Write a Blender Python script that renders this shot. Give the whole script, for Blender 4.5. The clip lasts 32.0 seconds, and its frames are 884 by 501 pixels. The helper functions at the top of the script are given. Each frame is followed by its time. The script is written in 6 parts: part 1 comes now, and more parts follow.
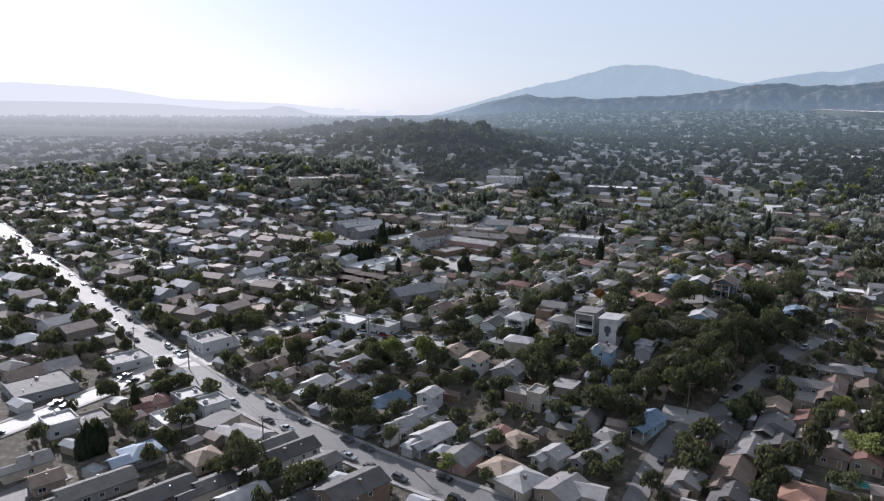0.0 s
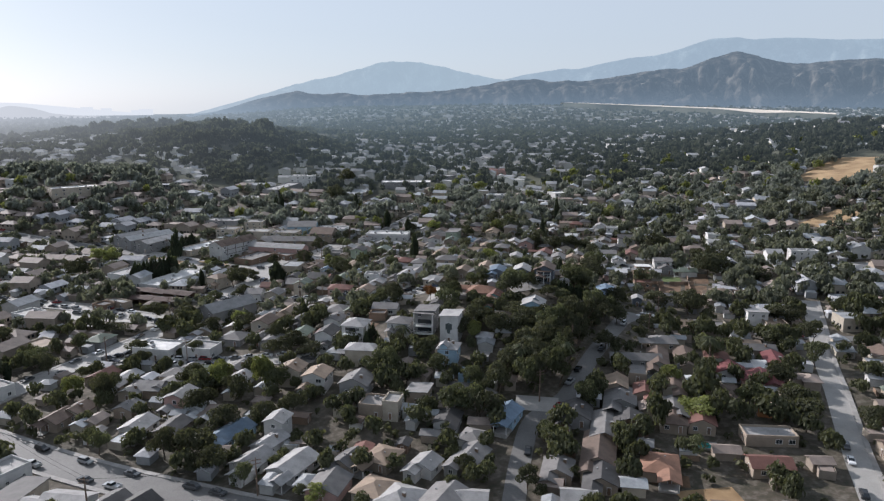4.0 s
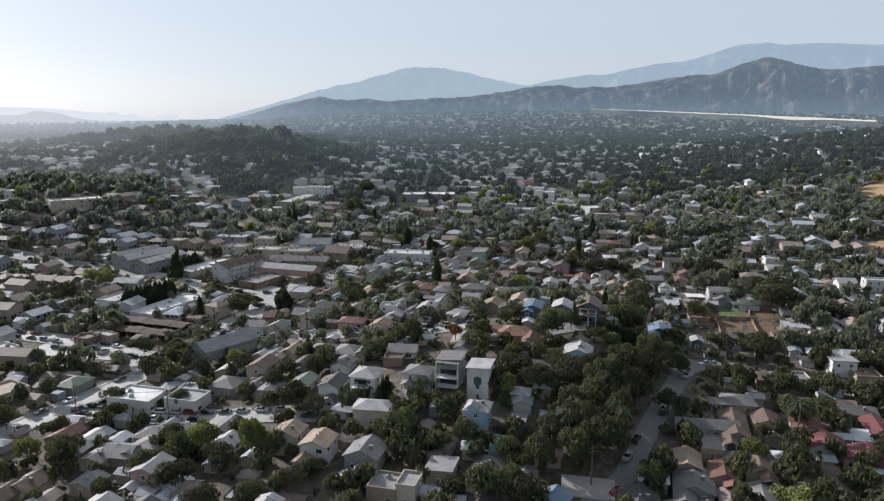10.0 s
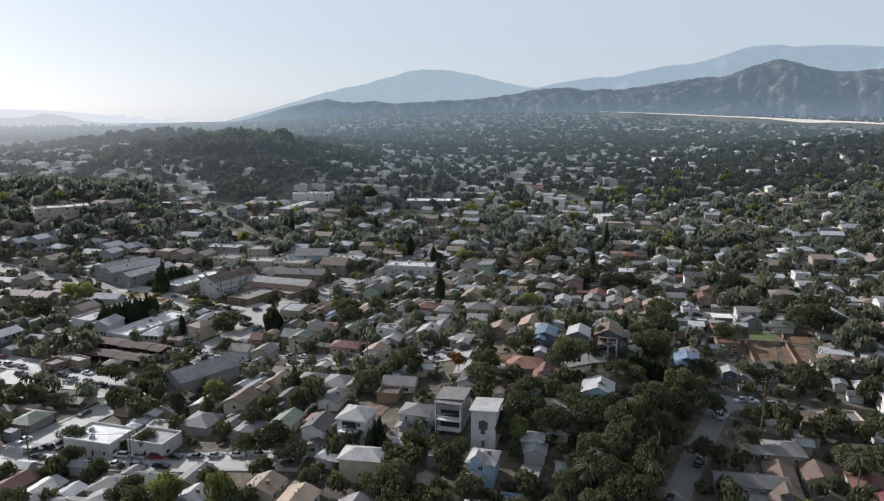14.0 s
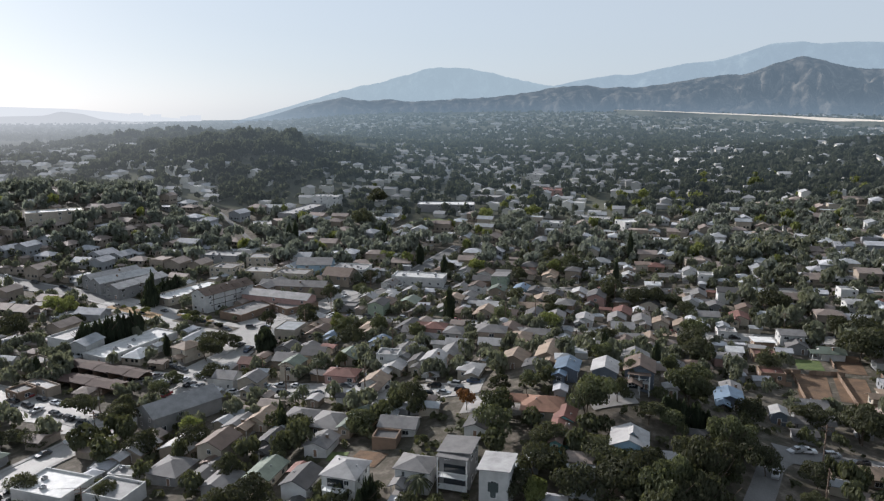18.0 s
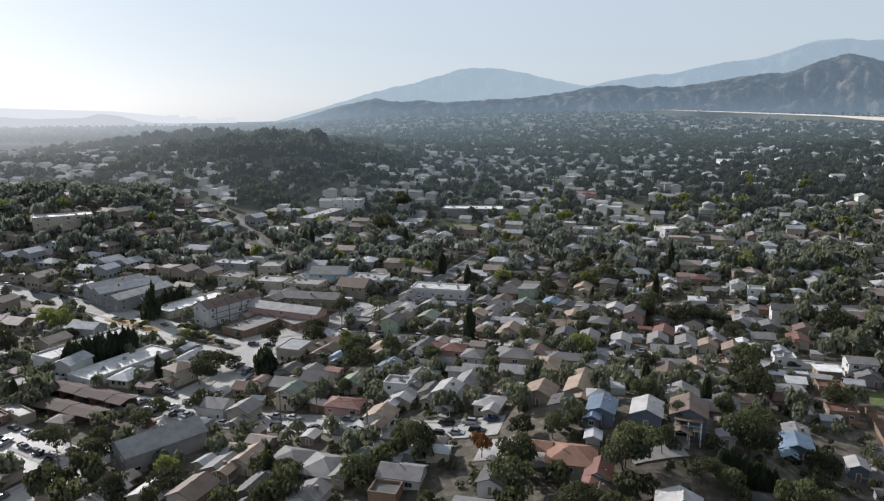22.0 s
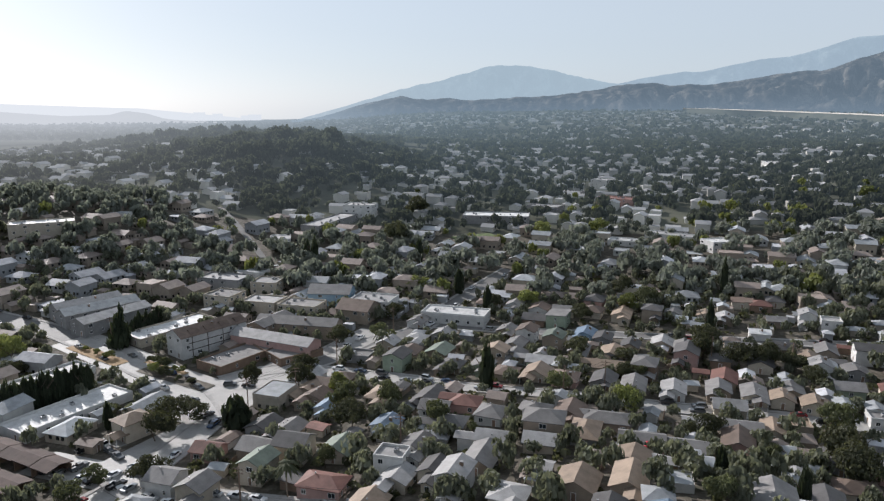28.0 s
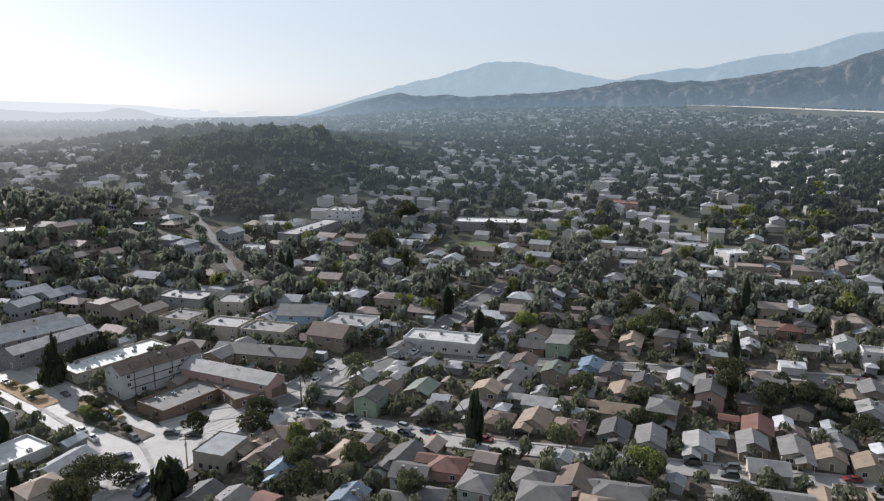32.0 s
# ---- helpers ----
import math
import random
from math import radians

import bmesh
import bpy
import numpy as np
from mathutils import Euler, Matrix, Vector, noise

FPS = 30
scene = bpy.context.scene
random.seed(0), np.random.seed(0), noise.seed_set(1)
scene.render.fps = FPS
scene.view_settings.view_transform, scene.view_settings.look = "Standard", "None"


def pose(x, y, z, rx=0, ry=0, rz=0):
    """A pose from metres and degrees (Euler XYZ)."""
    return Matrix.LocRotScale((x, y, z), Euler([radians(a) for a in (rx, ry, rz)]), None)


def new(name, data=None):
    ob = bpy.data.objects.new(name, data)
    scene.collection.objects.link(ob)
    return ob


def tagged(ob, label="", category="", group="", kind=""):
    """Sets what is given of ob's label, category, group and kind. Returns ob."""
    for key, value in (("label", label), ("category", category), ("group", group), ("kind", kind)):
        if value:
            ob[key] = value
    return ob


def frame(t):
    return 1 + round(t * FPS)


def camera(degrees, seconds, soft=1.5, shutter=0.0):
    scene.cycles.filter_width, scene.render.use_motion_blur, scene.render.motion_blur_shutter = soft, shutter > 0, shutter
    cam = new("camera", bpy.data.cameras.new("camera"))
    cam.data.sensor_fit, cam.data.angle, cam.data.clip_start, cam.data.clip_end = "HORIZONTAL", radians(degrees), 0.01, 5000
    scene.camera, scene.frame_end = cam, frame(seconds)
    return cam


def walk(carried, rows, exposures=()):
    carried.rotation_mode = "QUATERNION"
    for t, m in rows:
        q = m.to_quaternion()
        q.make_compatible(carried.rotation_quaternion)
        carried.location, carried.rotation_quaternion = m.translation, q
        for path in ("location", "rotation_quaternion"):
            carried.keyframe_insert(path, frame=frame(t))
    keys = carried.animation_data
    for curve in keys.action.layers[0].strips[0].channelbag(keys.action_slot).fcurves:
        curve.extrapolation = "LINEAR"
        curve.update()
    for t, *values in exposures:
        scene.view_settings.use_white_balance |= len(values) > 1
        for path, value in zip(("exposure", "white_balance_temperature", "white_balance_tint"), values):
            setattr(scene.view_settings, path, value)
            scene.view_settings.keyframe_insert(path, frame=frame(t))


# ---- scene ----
cam = camera(64.44, 32.0, soft=1.3)


U = 1.15  # metres in one unit of the plan


def aim(x, y, z, turn, tilt, lean):
    """A camera pose from its place, its turn to the left of +y, its tilt and its lean."""
    return pose(x * U, y * U, z * U, 90 + tilt, 0, turn) @ pose(0, 0, 0, 0, 0, lean)


walk(cam, [
    (0, aim(1.8, 0.8, 82.5, 15.17, -11.68, 0.61)),
    (0.5, aim(-1.0, 0.9, 82.9, 12.77, -11.80, 0.53)),
    (1, aim(-3.9, 1.4, 82.5, 9.52, -11.75, 0.38)),
    (1.5, aim(-6.6, 2.2, 82.2, 5.97, -11.75, 0.25)),
    (2, aim(-9.0, 3.3, 82.2, 3.09, -11.78, 0.09)),
    (2.5, aim(-11.1, 4.5, 82.3, 0.32, -11.83, -0.00)),
    (3, aim(-13.1, 6.3, 82.2, -2.58, -11.88, -0.09)),
    (3.5, aim(-15.2, 8.2, 82.1, -3.16, -11.89, -0.07)),
    (5.5, aim(-18.6, 17.7, 82.2, -2.57, -11.74, -0.07)),
    (6, aim(-19.1, 21.9, 82.7, -2.46, -11.72, -0.10)),
    (6.5, aim(-18.9, 24.9, 82.6, -2.26, -11.66, -0.04)),
    (7, aim(-18.4, 28.2, 82.5, -2.06, -11.58, 0.01)),
    (7.5, aim(-18.2, 31.3, 82.7, -1.92, -11.57, 0.01)),
    (8, aim(-17.9, 34.4, 82.6, -1.79, -11.49, 0.04)),
    (8.5, aim(-17.6, 37.4, 82.8, -1.65, -11.47, 0.10)),
    (9, aim(-17.5, 41.4, 83.1, -1.57, -11.45, 0.05)),
    (9.5, aim(-16.8, 44.8, 83.0, -1.38, -11.42, 0.08)),
    (10, aim(-16.3, 47.8, 83.1, -1.24, -11.41, 0.06)),
    (10.5, aim(-15.9, 51.0, 83.2, -1.13, -11.39, 0.05)),
    (11, aim(-15.6, 54.1, 83.3, -1.05, -11.36, 0.04)),
    (11.5, aim(-15.4, 57.5, 83.2, -0.98, -11.30, 0.03)),
    (12, aim(-15.1, 60.7, 83.3, -0.87, -11.31, 0.05)),
    (12.5, aim(-14.6, 63.7, 83.4, -0.75, -11.28, 0.06)),
    (13, aim(-14.2, 66.7, 83.4, -0.65, -11.26, 0.04)),
    (13.5, aim(-14.3, 69.7, 83.3, -0.67, -11.24, 0.06)),
    (14, aim(-14.2, 72.4, 83.4, -0.63, -11.22, 0.07)),
    (14.5, aim(-14.3, 75.4, 83.4, -0.63, -11.21, 0.07)),
    (16.5, aim(-12.6, 88.3, 83.8, -0.03, -11.25, 0.08)),
    (17, aim(-12.0, 91.8, 83.7, 0.26, -11.25, 0.13)),
    (17.5, aim(-11.5, 95.3, 83.7, 0.53, -11.26, 0.09)),
    (18, aim(-11.4, 98.7, 84.2, 0.73, -11.37, 0.06)),
    (18.5, aim(-10.9, 101.9, 84.6, 1.00, -11.46, -0.02)),
    (19, aim(-9.4, 105.8, 83.6, 1.47, -11.31, 0.01)),
    (19.5, aim(-8.9, 109.3, 83.8, 1.75, -11.40, -0.08)),
    (20, aim(-8.3, 112.9, 83.8, 2.10, -11.43, -0.08)),
    (20.5, aim(-7.3, 116.4, 83.6, 2.58, -11.40, -0.17)),
    (21, aim(-7.2, 119.5, 83.3, 2.89, -11.36, -0.19)),
    (21.5, aim(-7.4, 122.2, 83.2, 3.15, -11.33, -0.11)),
    (22, aim(-7.2, 125.2, 82.8, 3.48, -11.28, -0.18)),
    (22.5, aim(-6.8, 128.5, 82.7, 3.88, -11.30, -0.18)),
    (23, aim(-6.3, 133.8, 82.4, 4.64, -11.25, -0.20)),
    (23.5, aim(-6.5, 137.0, 82.5, 5.06, -11.29, -0.16)),
    (24, aim(-6.4, 140.0, 82.4, 5.29, -11.25, -0.14)),
    (24.5, aim(-6.3, 143.3, 82.2, 5.33, -11.26, -0.18)),
    (25, aim(-6.3, 148.5, 82.4, 5.36, -11.29, -0.17)),
    (25.5, aim(-6.4, 152.4, 81.9, 5.41, -11.20, -0.18)),
    (27.5, aim(-6.2, 165.5, 82.2, 5.57, -11.38, -0.10)),
    (28, aim(-6.2, 169.1, 82.3, 5.60, -11.43, -0.04)),
    (28.5, aim(-6.3, 172.4, 82.4, 5.62, -11.50, -0.00)),
    (29, aim(-6.4, 176.2, 82.4, 5.61, -11.55, 0.01)),
    (29.5, aim(-6.3, 179.6, 82.4, 5.67, -11.58, 0.03)),
    (30, aim(-6.4, 182.8, 82.5, 5.67, -11.60, 0.08)),
    (30.5, aim(-6.5, 186.3, 82.1, 5.55, -11.58, -0.02)),
    (31, aim(-6.0, 189.4, 82.2, 5.46, -11.59, -0.08)),
    (31.5, aim(-5.5, 192.4, 82.3, 5.58, -11.62, -0.14)),
    (32, aim(-4.9, 203.4, 82.8, 5.49, -11.70, -0.02)),
], exposures=[(0.0, 0.4, 5750, 17), (3.0, 0.37, 5850, 14), (24.0, 0.34, 5950, 12), (32.0, 0.38, 5950, 12)])

# ---- light ----
SUN_TURN, SUN_HEIGHT = 46.0, 25.0  # degrees to the left of +y, and up
world = bpy.data.worlds.new("world")
scene.world = world
world.use_nodes = True
wn = world.node_tree
sky = wn.nodes.new("ShaderNodeTexSky")
sky.sky_type = "NISHITA"
sky.sun_disc = False
sky.sun_elevation, sky.sun_rotation = radians(SUN_HEIGHT), radians(-SUN_TURN)
sky.altitude, sky.air_density, sky.dust_density, sky.ozone_density = 150, 1.0, 1.0, 2.0
wn.nodes["Background"].inputs["Strength"].default_value = 0.092
pale = wn.nodes.new("ShaderNodeHueSaturation")
pale.inputs["Saturation"].default_value = 0.54
wn.links.new(sky.outputs[0], pale.inputs["Color"])
# thick haze evens the lower sky out towards a pale grey, and thins overhead
haze = wn.nodes.new("ShaderNodeMix")
haze.data_type = "RGBA"
height = wn.nodes.new("ShaderNodeSeparateXYZ")
wn.links.new(wn.nodes.new("ShaderNodeTexCoord").outputs["Generated"], height.inputs[0])
thin = wn.nodes.new("ShaderNodeMapRange")
thin.interpolation_type = "SMOOTHSTEP"
thin.inputs[1].default_value, thin.inputs[2].default_value = 0.15, 0.85
thin.inputs[3].default_value, thin.inputs[4].default_value = 0.73, 0.5
wn.links.new(height.outputs[2], thin.inputs[0])
wn.links.new(thin.outputs[0], haze.inputs[0])
haze.inputs[7].default_value = (5.15, 5.62, 5.82, 1)
wn.links.new(pale.outputs[0], haze.inputs[6])
wn.links.new(haze.outputs[2], wn.nodes["Background"].inputs["Color"])
sun_data = bpy.data.lights.new("sun", "SUN")
sun_data.energy, sun_data.angle, sun_data.color = 5.0, radians(0.6), (1.0, 0.92, 0.83)
sun = new("sun", sun_data)
sun.matrix_world = pose(0, 0, 400, 90 - SUN_HEIGHT, 0, SUN_TURN + 180)

# ---- materials ----


def material(name, rough=0.8, metal=0.0, spec=0.5):
    m = bpy.data.materials.new(name)
    m.use_nodes = True
    b = m.node_tree.nodes["Principled BSDF"]
    b.inputs["Roughness"].default_value, b.inputs["Metallic"].default_value = rough, metal
    b.inputs["Specular IOR Level"].default_value = spec
    return m, m.node_tree, b


def node(nt, kind, **values):
    n = nt.nodes.new(kind)
    for key, value in values.items():
        n.inputs[key.replace("_", " ")].default_value = value
    return n


def ramp(nt, fac, *stops):
    n = nt.nodes.new("ShaderNodeValToRGB")
    while len(n.color_ramp.elements) < len(stops):
        n.color_ramp.elements.new(0.5)
    for e, (at, c) in zip(n.color_ramp.elements, stops):
        e.position, e.color = at, (*c, 1)
    nt.links.new(fac, n.inputs[0])
    return n.outputs[0]


def mixed(nt, fac, a, b, how="MIX"):
    n = nt.nodes.new("ShaderNodeMix")
    n.data_type, n.blend_type = "RGBA", how
    for socket, value in ((n.inputs[0], fac), (n.inputs[6], a), (n.inputs[7], b)):
        if isinstance(value, (int, float)):
            socket.default_value = value
        elif isinstance(value, tuple):
            socket.default_value = (*value, 1)
        else:
            nt.links.new(value, socket)
    return n.outputs[2]


def where(nt):
    return nt.nodes.new("ShaderNodeNewGeometry").outputs["Position"]


def noisy(nt, scale, detail=4, place=None, rough=0.6):
    n = node(nt, "ShaderNodeTexNoise", Scale=scale, Detail=detail, Roughness=rough)
    nt.links.new(place or where(nt), n.inputs["Vector"])
    return n.outputs["Fac"]


def bumped(nt, b, height, strength=0.3, distance=0.05):
    n = node(nt, "ShaderNodeBump", Strength=strength, Distance=distance)
    nt.links.new(height, n.inputs["Height"])
    nt.links.new(n.outputs[0], b.inputs["Normal"])


def varied(nt, color, amount, island=False):
    """The colour, lighter or darker from object to object."""
    if island:
        r = nt.nodes.new("ShaderNodeNewGeometry").outputs["Random Per Island"]
    else:
        r = nt.nodes.new("ShaderNodeObjectInfo").outputs["Random"]
    m = nt.nodes.new("ShaderNodeMapRange")
    m.inputs[3].default_value, m.inputs[4].default_value = 1 - amount, 1 + amount
    nt.links.new(r, m.inputs[0])
    h = nt.nodes.new("ShaderNodeHueSaturation")
    nt.links.new(m.outputs[0], h.inputs["Value"])
    if isinstance(color, tuple):
        h.inputs["Color"].default_value = (*color, 1)
    else:
        nt.links.new(color, h.inputs["Color"])
    return h.outputs[0]


def roofing(name, color, rough=0.72, rows=True, island=False):
    """Composition shingles or rolled roofing: granules, courses, streaks and patches."""
    m, nt, b = material(name, rough, spec=0.28)
    place = where(nt)
    patch = noisy(nt, 0.35, 3, place)
    grain = noisy(nt, 5.0, 4, place)
    dark = tuple(c * 0.62 for c in color)
    light = tuple(min(1, c * 1.25) for c in color)
    c = ramp(nt, patch, (0.3, dark), (0.55, color), (0.75, light))
    c = mixed(nt, 0.35, c, ramp(nt, grain, (0.3, dark), (0.7, light)))
    nt.links.new(varied(nt, c, 0.22, island), b.inputs["Base Color"])
    if rows:
        w = node(nt, "ShaderNodeTexWave", Scale=2.6, Distortion=3.0, Detail=3)
        w.bands_direction = "Z"
        nt.links.new(place, w.inputs["Vector"])
        bumped(nt, b, w.outputs["Fac"], 0.15, 0.03)
    else:
        bumped(nt, b, grain, 0.25, 0.05)
    return m


def stucco(name, color, rough=0.9, island=False):
    m, nt, b = material(name, rough, spec=0.3)
    place = where(nt)
    patch = noisy(nt, 0.5, 5, place)
    c = ramp(nt, patch, (0.25, tuple(x * 0.78 for x in color)), (0.6, color))
    nt.links.new(varied(nt, c, 0.12, island), b.inputs["Base Color"])
    bumped(nt, b, noisy(nt, 9.0, 2, place), 0.2, 0.02)
    return m


def plain(name, color, rough=0.5, metal=0.0, amount=0.1):
    m, nt, b = material(name, rough, metal)
    c = ramp(nt, noisy(nt, 1.5, 4), (0.3, tuple(x * 0.8 for x in color)), (0.7, color))
    nt.links.new(varied(nt, c, amount), b.inputs["Base Color"])
    return m


def foliage(name, dark, light, island=False, glow=(1.0, 1.0, 0.6), gloss=0.15):
    """Leaves: each spray takes its own tone, and some light comes through."""
    m, nt, b = material(name, 0.75, spec=gloss)
    tone = nt.nodes.new("ShaderNodeNewGeometry").outputs["Random Per Island"]
    c = ramp(nt, tone, (0.0, dark), (0.75, light), (1.0, tuple(x * 1.35 for x in light)))
    c = mixed(nt, 0.5, c, ramp(nt, noisy(nt, 0.06, 2), (0.35, dark), (0.65, light)))
    if not island:
        c = varied(nt, c, 0.25)
    nt.links.new(c, b.inputs["Base Color"])
    tr = nt.nodes.new("ShaderNodeBsdfTranslucent")
    nt.links.new(mixed(nt, 1.0, c, glow, "MULTIPLY"), tr.inputs["Color"])
    mx = nt.nodes.new("ShaderNodeMixShader")
    mx.inputs[0].default_value = 0.42
    nt.links.new(b.outputs[0], mx.inputs[1])
    nt.links.new(tr.outputs[0], mx.inputs[2])
    nt.links.new(mx.outputs[0], nt.nodes["Material Output"].inputs["Surface"])
    return m


ROOF = {
    "grey": roofing("roof_grey", (0.17, 0.162, 0.155)),
    "pale": roofing("roof_pale", (0.31, 0.3, 0.29), 0.65),
    "dark": roofing("roof_dark", (0.08, 0.076, 0.074)),
    "brown": roofing("roof_brown", (0.13, 0.095, 0.075)),
    "carport": roofing("roof_carport", (0.072, 0.048, 0.04), 0.85),
    "tan": roofing("roof_tan", (0.25, 0.19, 0.14)),
    "orange": roofing("roof_orange", (0.25, 0.14, 0.095), 0.75),
    "red": roofing("roof_red", (0.17, 0.062, 0.062), 0.8),
    "rust": roofing("roof_rust", (0.17, 0.085, 0.068)),
    "blue": roofing("roof_blue", (0.14, 0.19, 0.25), 0.65),
    "green": roofing("roof_green", (0.14, 0.165, 0.13)),
    "white": roofing("roof_white", (0.55, 0.54, 0.52), 0.65, rows=False),
    "gravel": roofing("roof_gravel", (0.2, 0.19, 0.18), 0.8, rows=False),
}
WALL = {
    "white": stucco("wall_white", (0.52, 0.51, 0.49)),
    "cream": stucco("wall_cream", (0.42, 0.37, 0.3)),
    "tan": stucco("wall_tan", (0.28, 0.23, 0.18)),
    "grey": stucco("wall_grey", (0.25, 0.245, 0.24)),
    "blue": stucco("wall_blue", (0.3, 0.42, 0.52)),
    "slate": stucco("wall_slate", (0.11, 0.125, 0.15)),
    "teal": stucco("wall_teal", (0.2, 0.42, 0.42)),
    "pink": stucco("wall_pink", (0.38, 0.25, 0.22)),
    "green": stucco("wall_green", (0.28, 0.33, 0.25)),
    "brown": stucco("wall_brown", (0.2, 0.14, 0.1)),
    "orange": stucco("wall_orange", (0.5, 0.22, 0.1)),
}
TRIM = plain("painted_trim", (0.7, 0.7, 0.68), 0.5)
DOORS = plain("door_paint", (0.2, 0.13, 0.09), 0.5, amount=0.4)
PANE, _, _b = material("window_pane", 0.08, spec=0.8)
_b.inputs["Base Color"].default_value = (0.02, 0.025, 0.03, 1)
METAL = plain("galvanised_metal", (0.36, 0.36, 0.36), 0.65, 0.6)
WOOD = plain("weathered_wood", (0.16, 0.11, 0.08), 0.85)
FENCE = plain("fence_wood", (0.24, 0.17, 0.12), 0.85, amount=0.3)
BARK = plain("bark", (0.09, 0.065, 0.045), 0.9)
PALMBARK = plain("palm_bark", (0.16, 0.13, 0.1), 0.9)
LEAF = {
    "oak": foliage("leaves_dark", (0.036, 0.039, 0.025), (0.087, 0.09, 0.056)),
    "ash": foliage("leaves_green", (0.051, 0.057, 0.033), (0.116, 0.125, 0.072)),
    "lime": foliage("leaves_yellow_green", (0.108, 0.126, 0.045), (0.23, 0.245, 0.1)),
    "cypress": foliage("leaves_cypress", (0.022, 0.03, 0.02), (0.052, 0.063, 0.038)),
    "palm": foliage("leaves_palm", (0.05, 0.062, 0.036), (0.13, 0.136, 0.08)),
    "rust": foliage("leaves_rust", (0.13, 0.06, 0.03), (0.25, 0.12, 0.05)),
    "pine": foliage("leaves_pine", (0.028, 0.038, 0.026), (0.068, 0.083, 0.05)),
}
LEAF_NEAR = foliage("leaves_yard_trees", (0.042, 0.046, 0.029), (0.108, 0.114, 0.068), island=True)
# next two: leaf colours paled and greyed to stand in for distance haze
LEAF_MID_HAZED = foliage("leaves_street_hazed", (0.081, 0.087, 0.067), (0.184, 0.192, 0.14), island=True, glow=(1.0, 1.0, 0.75))
LEAF_FAR_HAZED = foliage("leaves_far_hazed", (0.106, 0.113, 0.097), (0.216, 0.229, 0.194), island=True, glow=(0.97, 1.0, 0.84), gloss=0.1)
BUSH = foliage("leaves_shrubs", (0.041, 0.044, 0.028), (0.113, 0.116, 0.07), island=True)

# worn asphalt, its base colour raised in place of sun glare
ASPHALT, nt, b = material("asphalt", 0.7, spec=0.28)
c = ramp(nt, noisy(nt, 0.12, 5), (0.3, (0.11, 0.107, 0.102)), (0.7, (0.18, 0.174, 0.165)))
c = mixed(nt, 0.4, c, ramp(nt, noisy(nt, 2.5, 4), (0.3, (0.08, 0.078, 0.075)), (0.7, (0.2, 0.195, 0.185))))
nt.links.new(c, b.inputs["Base Color"])
bumped(nt, b, noisy(nt, 6.0, 3), 0.15, 0.02)
# paler street surface: concrete tone with sun glare put into the colour
PAVING, nt, b = material("paving_with_glare", 0.66, spec=0.4)
c = ramp(nt, noisy(nt, 0.15, 5), (0.3, (0.245, 0.235, 0.218)), (0.7, (0.36, 0.345, 0.32)))
c = mixed(nt, 0.3, c, ramp(nt, noisy(nt, 2.5, 4), (0.3, (0.17, 0.164, 0.155)), (0.7, (0.385, 0.37, 0.345))))
nt.links.new(c, b.inputs["Base Color"])
bumped(nt, b, noisy(nt, 6.0, 3), 0.12, 0.02)
CONCRETE, nt, b = material("concrete", 0.82, spec=0.25)
c = ramp(nt, noisy(nt, 0.4, 5), (0.3, (0.23, 0.22, 0.207)), (0.7, (0.35, 0.335, 0.315)))
nt.links.new(c, b.inputs["Base Color"])
bumped(nt, b, noisy(nt, 4.0, 3), 0.15, 0.02)
LAWN, nt, b = material("lawn", 0.9)
c = ramp(nt, noisy(nt, 0.5, 5), (0.3, (0.05, 0.075, 0.02)), (0.7, (0.11, 0.14, 0.04)))
nt.links.new(c, b.inputs["Base Color"])
bumped(nt, b, noisy(nt, 5.0, 4), 0.6, 0.1)
SOIL, nt, b = material("bare_soil", 0.95)
c = ramp(nt, noisy(nt, 0.25, 6), (0.3, (0.07, 0.043, 0.025)), (0.7, (0.165, 0.1, 0.055)))
nt.links.new(c, b.inputs["Base Color"])
bumped(nt, b, noisy(nt, 1.0, 5), 0.6, 0.3)
STRAW, nt, b = material("dry_grass", 0.95)
c = ramp(nt, noisy(nt, 0.08, 6), (0.3, (0.2, 0.125, 0.06)), (0.7, (0.4, 0.28, 0.15)))
nt.links.new(c, b.inputs["Base Color"])
bumped(nt, b, noisy(nt, 0.8, 5), 0.6, 0.4)
GROUND, nt, b = material("yards_and_verges", 0.92, spec=0.3)
big = ramp(nt, noisy(nt, 0.05, 4), (0.38, (0.043, 0.043, 0.028)), (0.5, (0.08, 0.067, 0.05)), (0.62, (0.145, 0.124, 0.1)))
fine = ramp(nt, noisy(nt, 0.45, 6), (0.35, (0.036, 0.038, 0.023)), (0.5, (0.075, 0.063, 0.047)), (0.65, (0.17, 0.15, 0.124)))
nt.links.new(mixed(nt, 0.6, big, fine), b.inputs["Base Color"])
bumped(nt, b, noisy(nt, 0.7, 5), 0.5, 0.4)

# ---- land ----


def bump_at(x, y, cx, cy, rx, ry, h):
    return h * np.exp(-((x - cx) / rx) ** 2 - ((y - cy) / ry) ** 2)


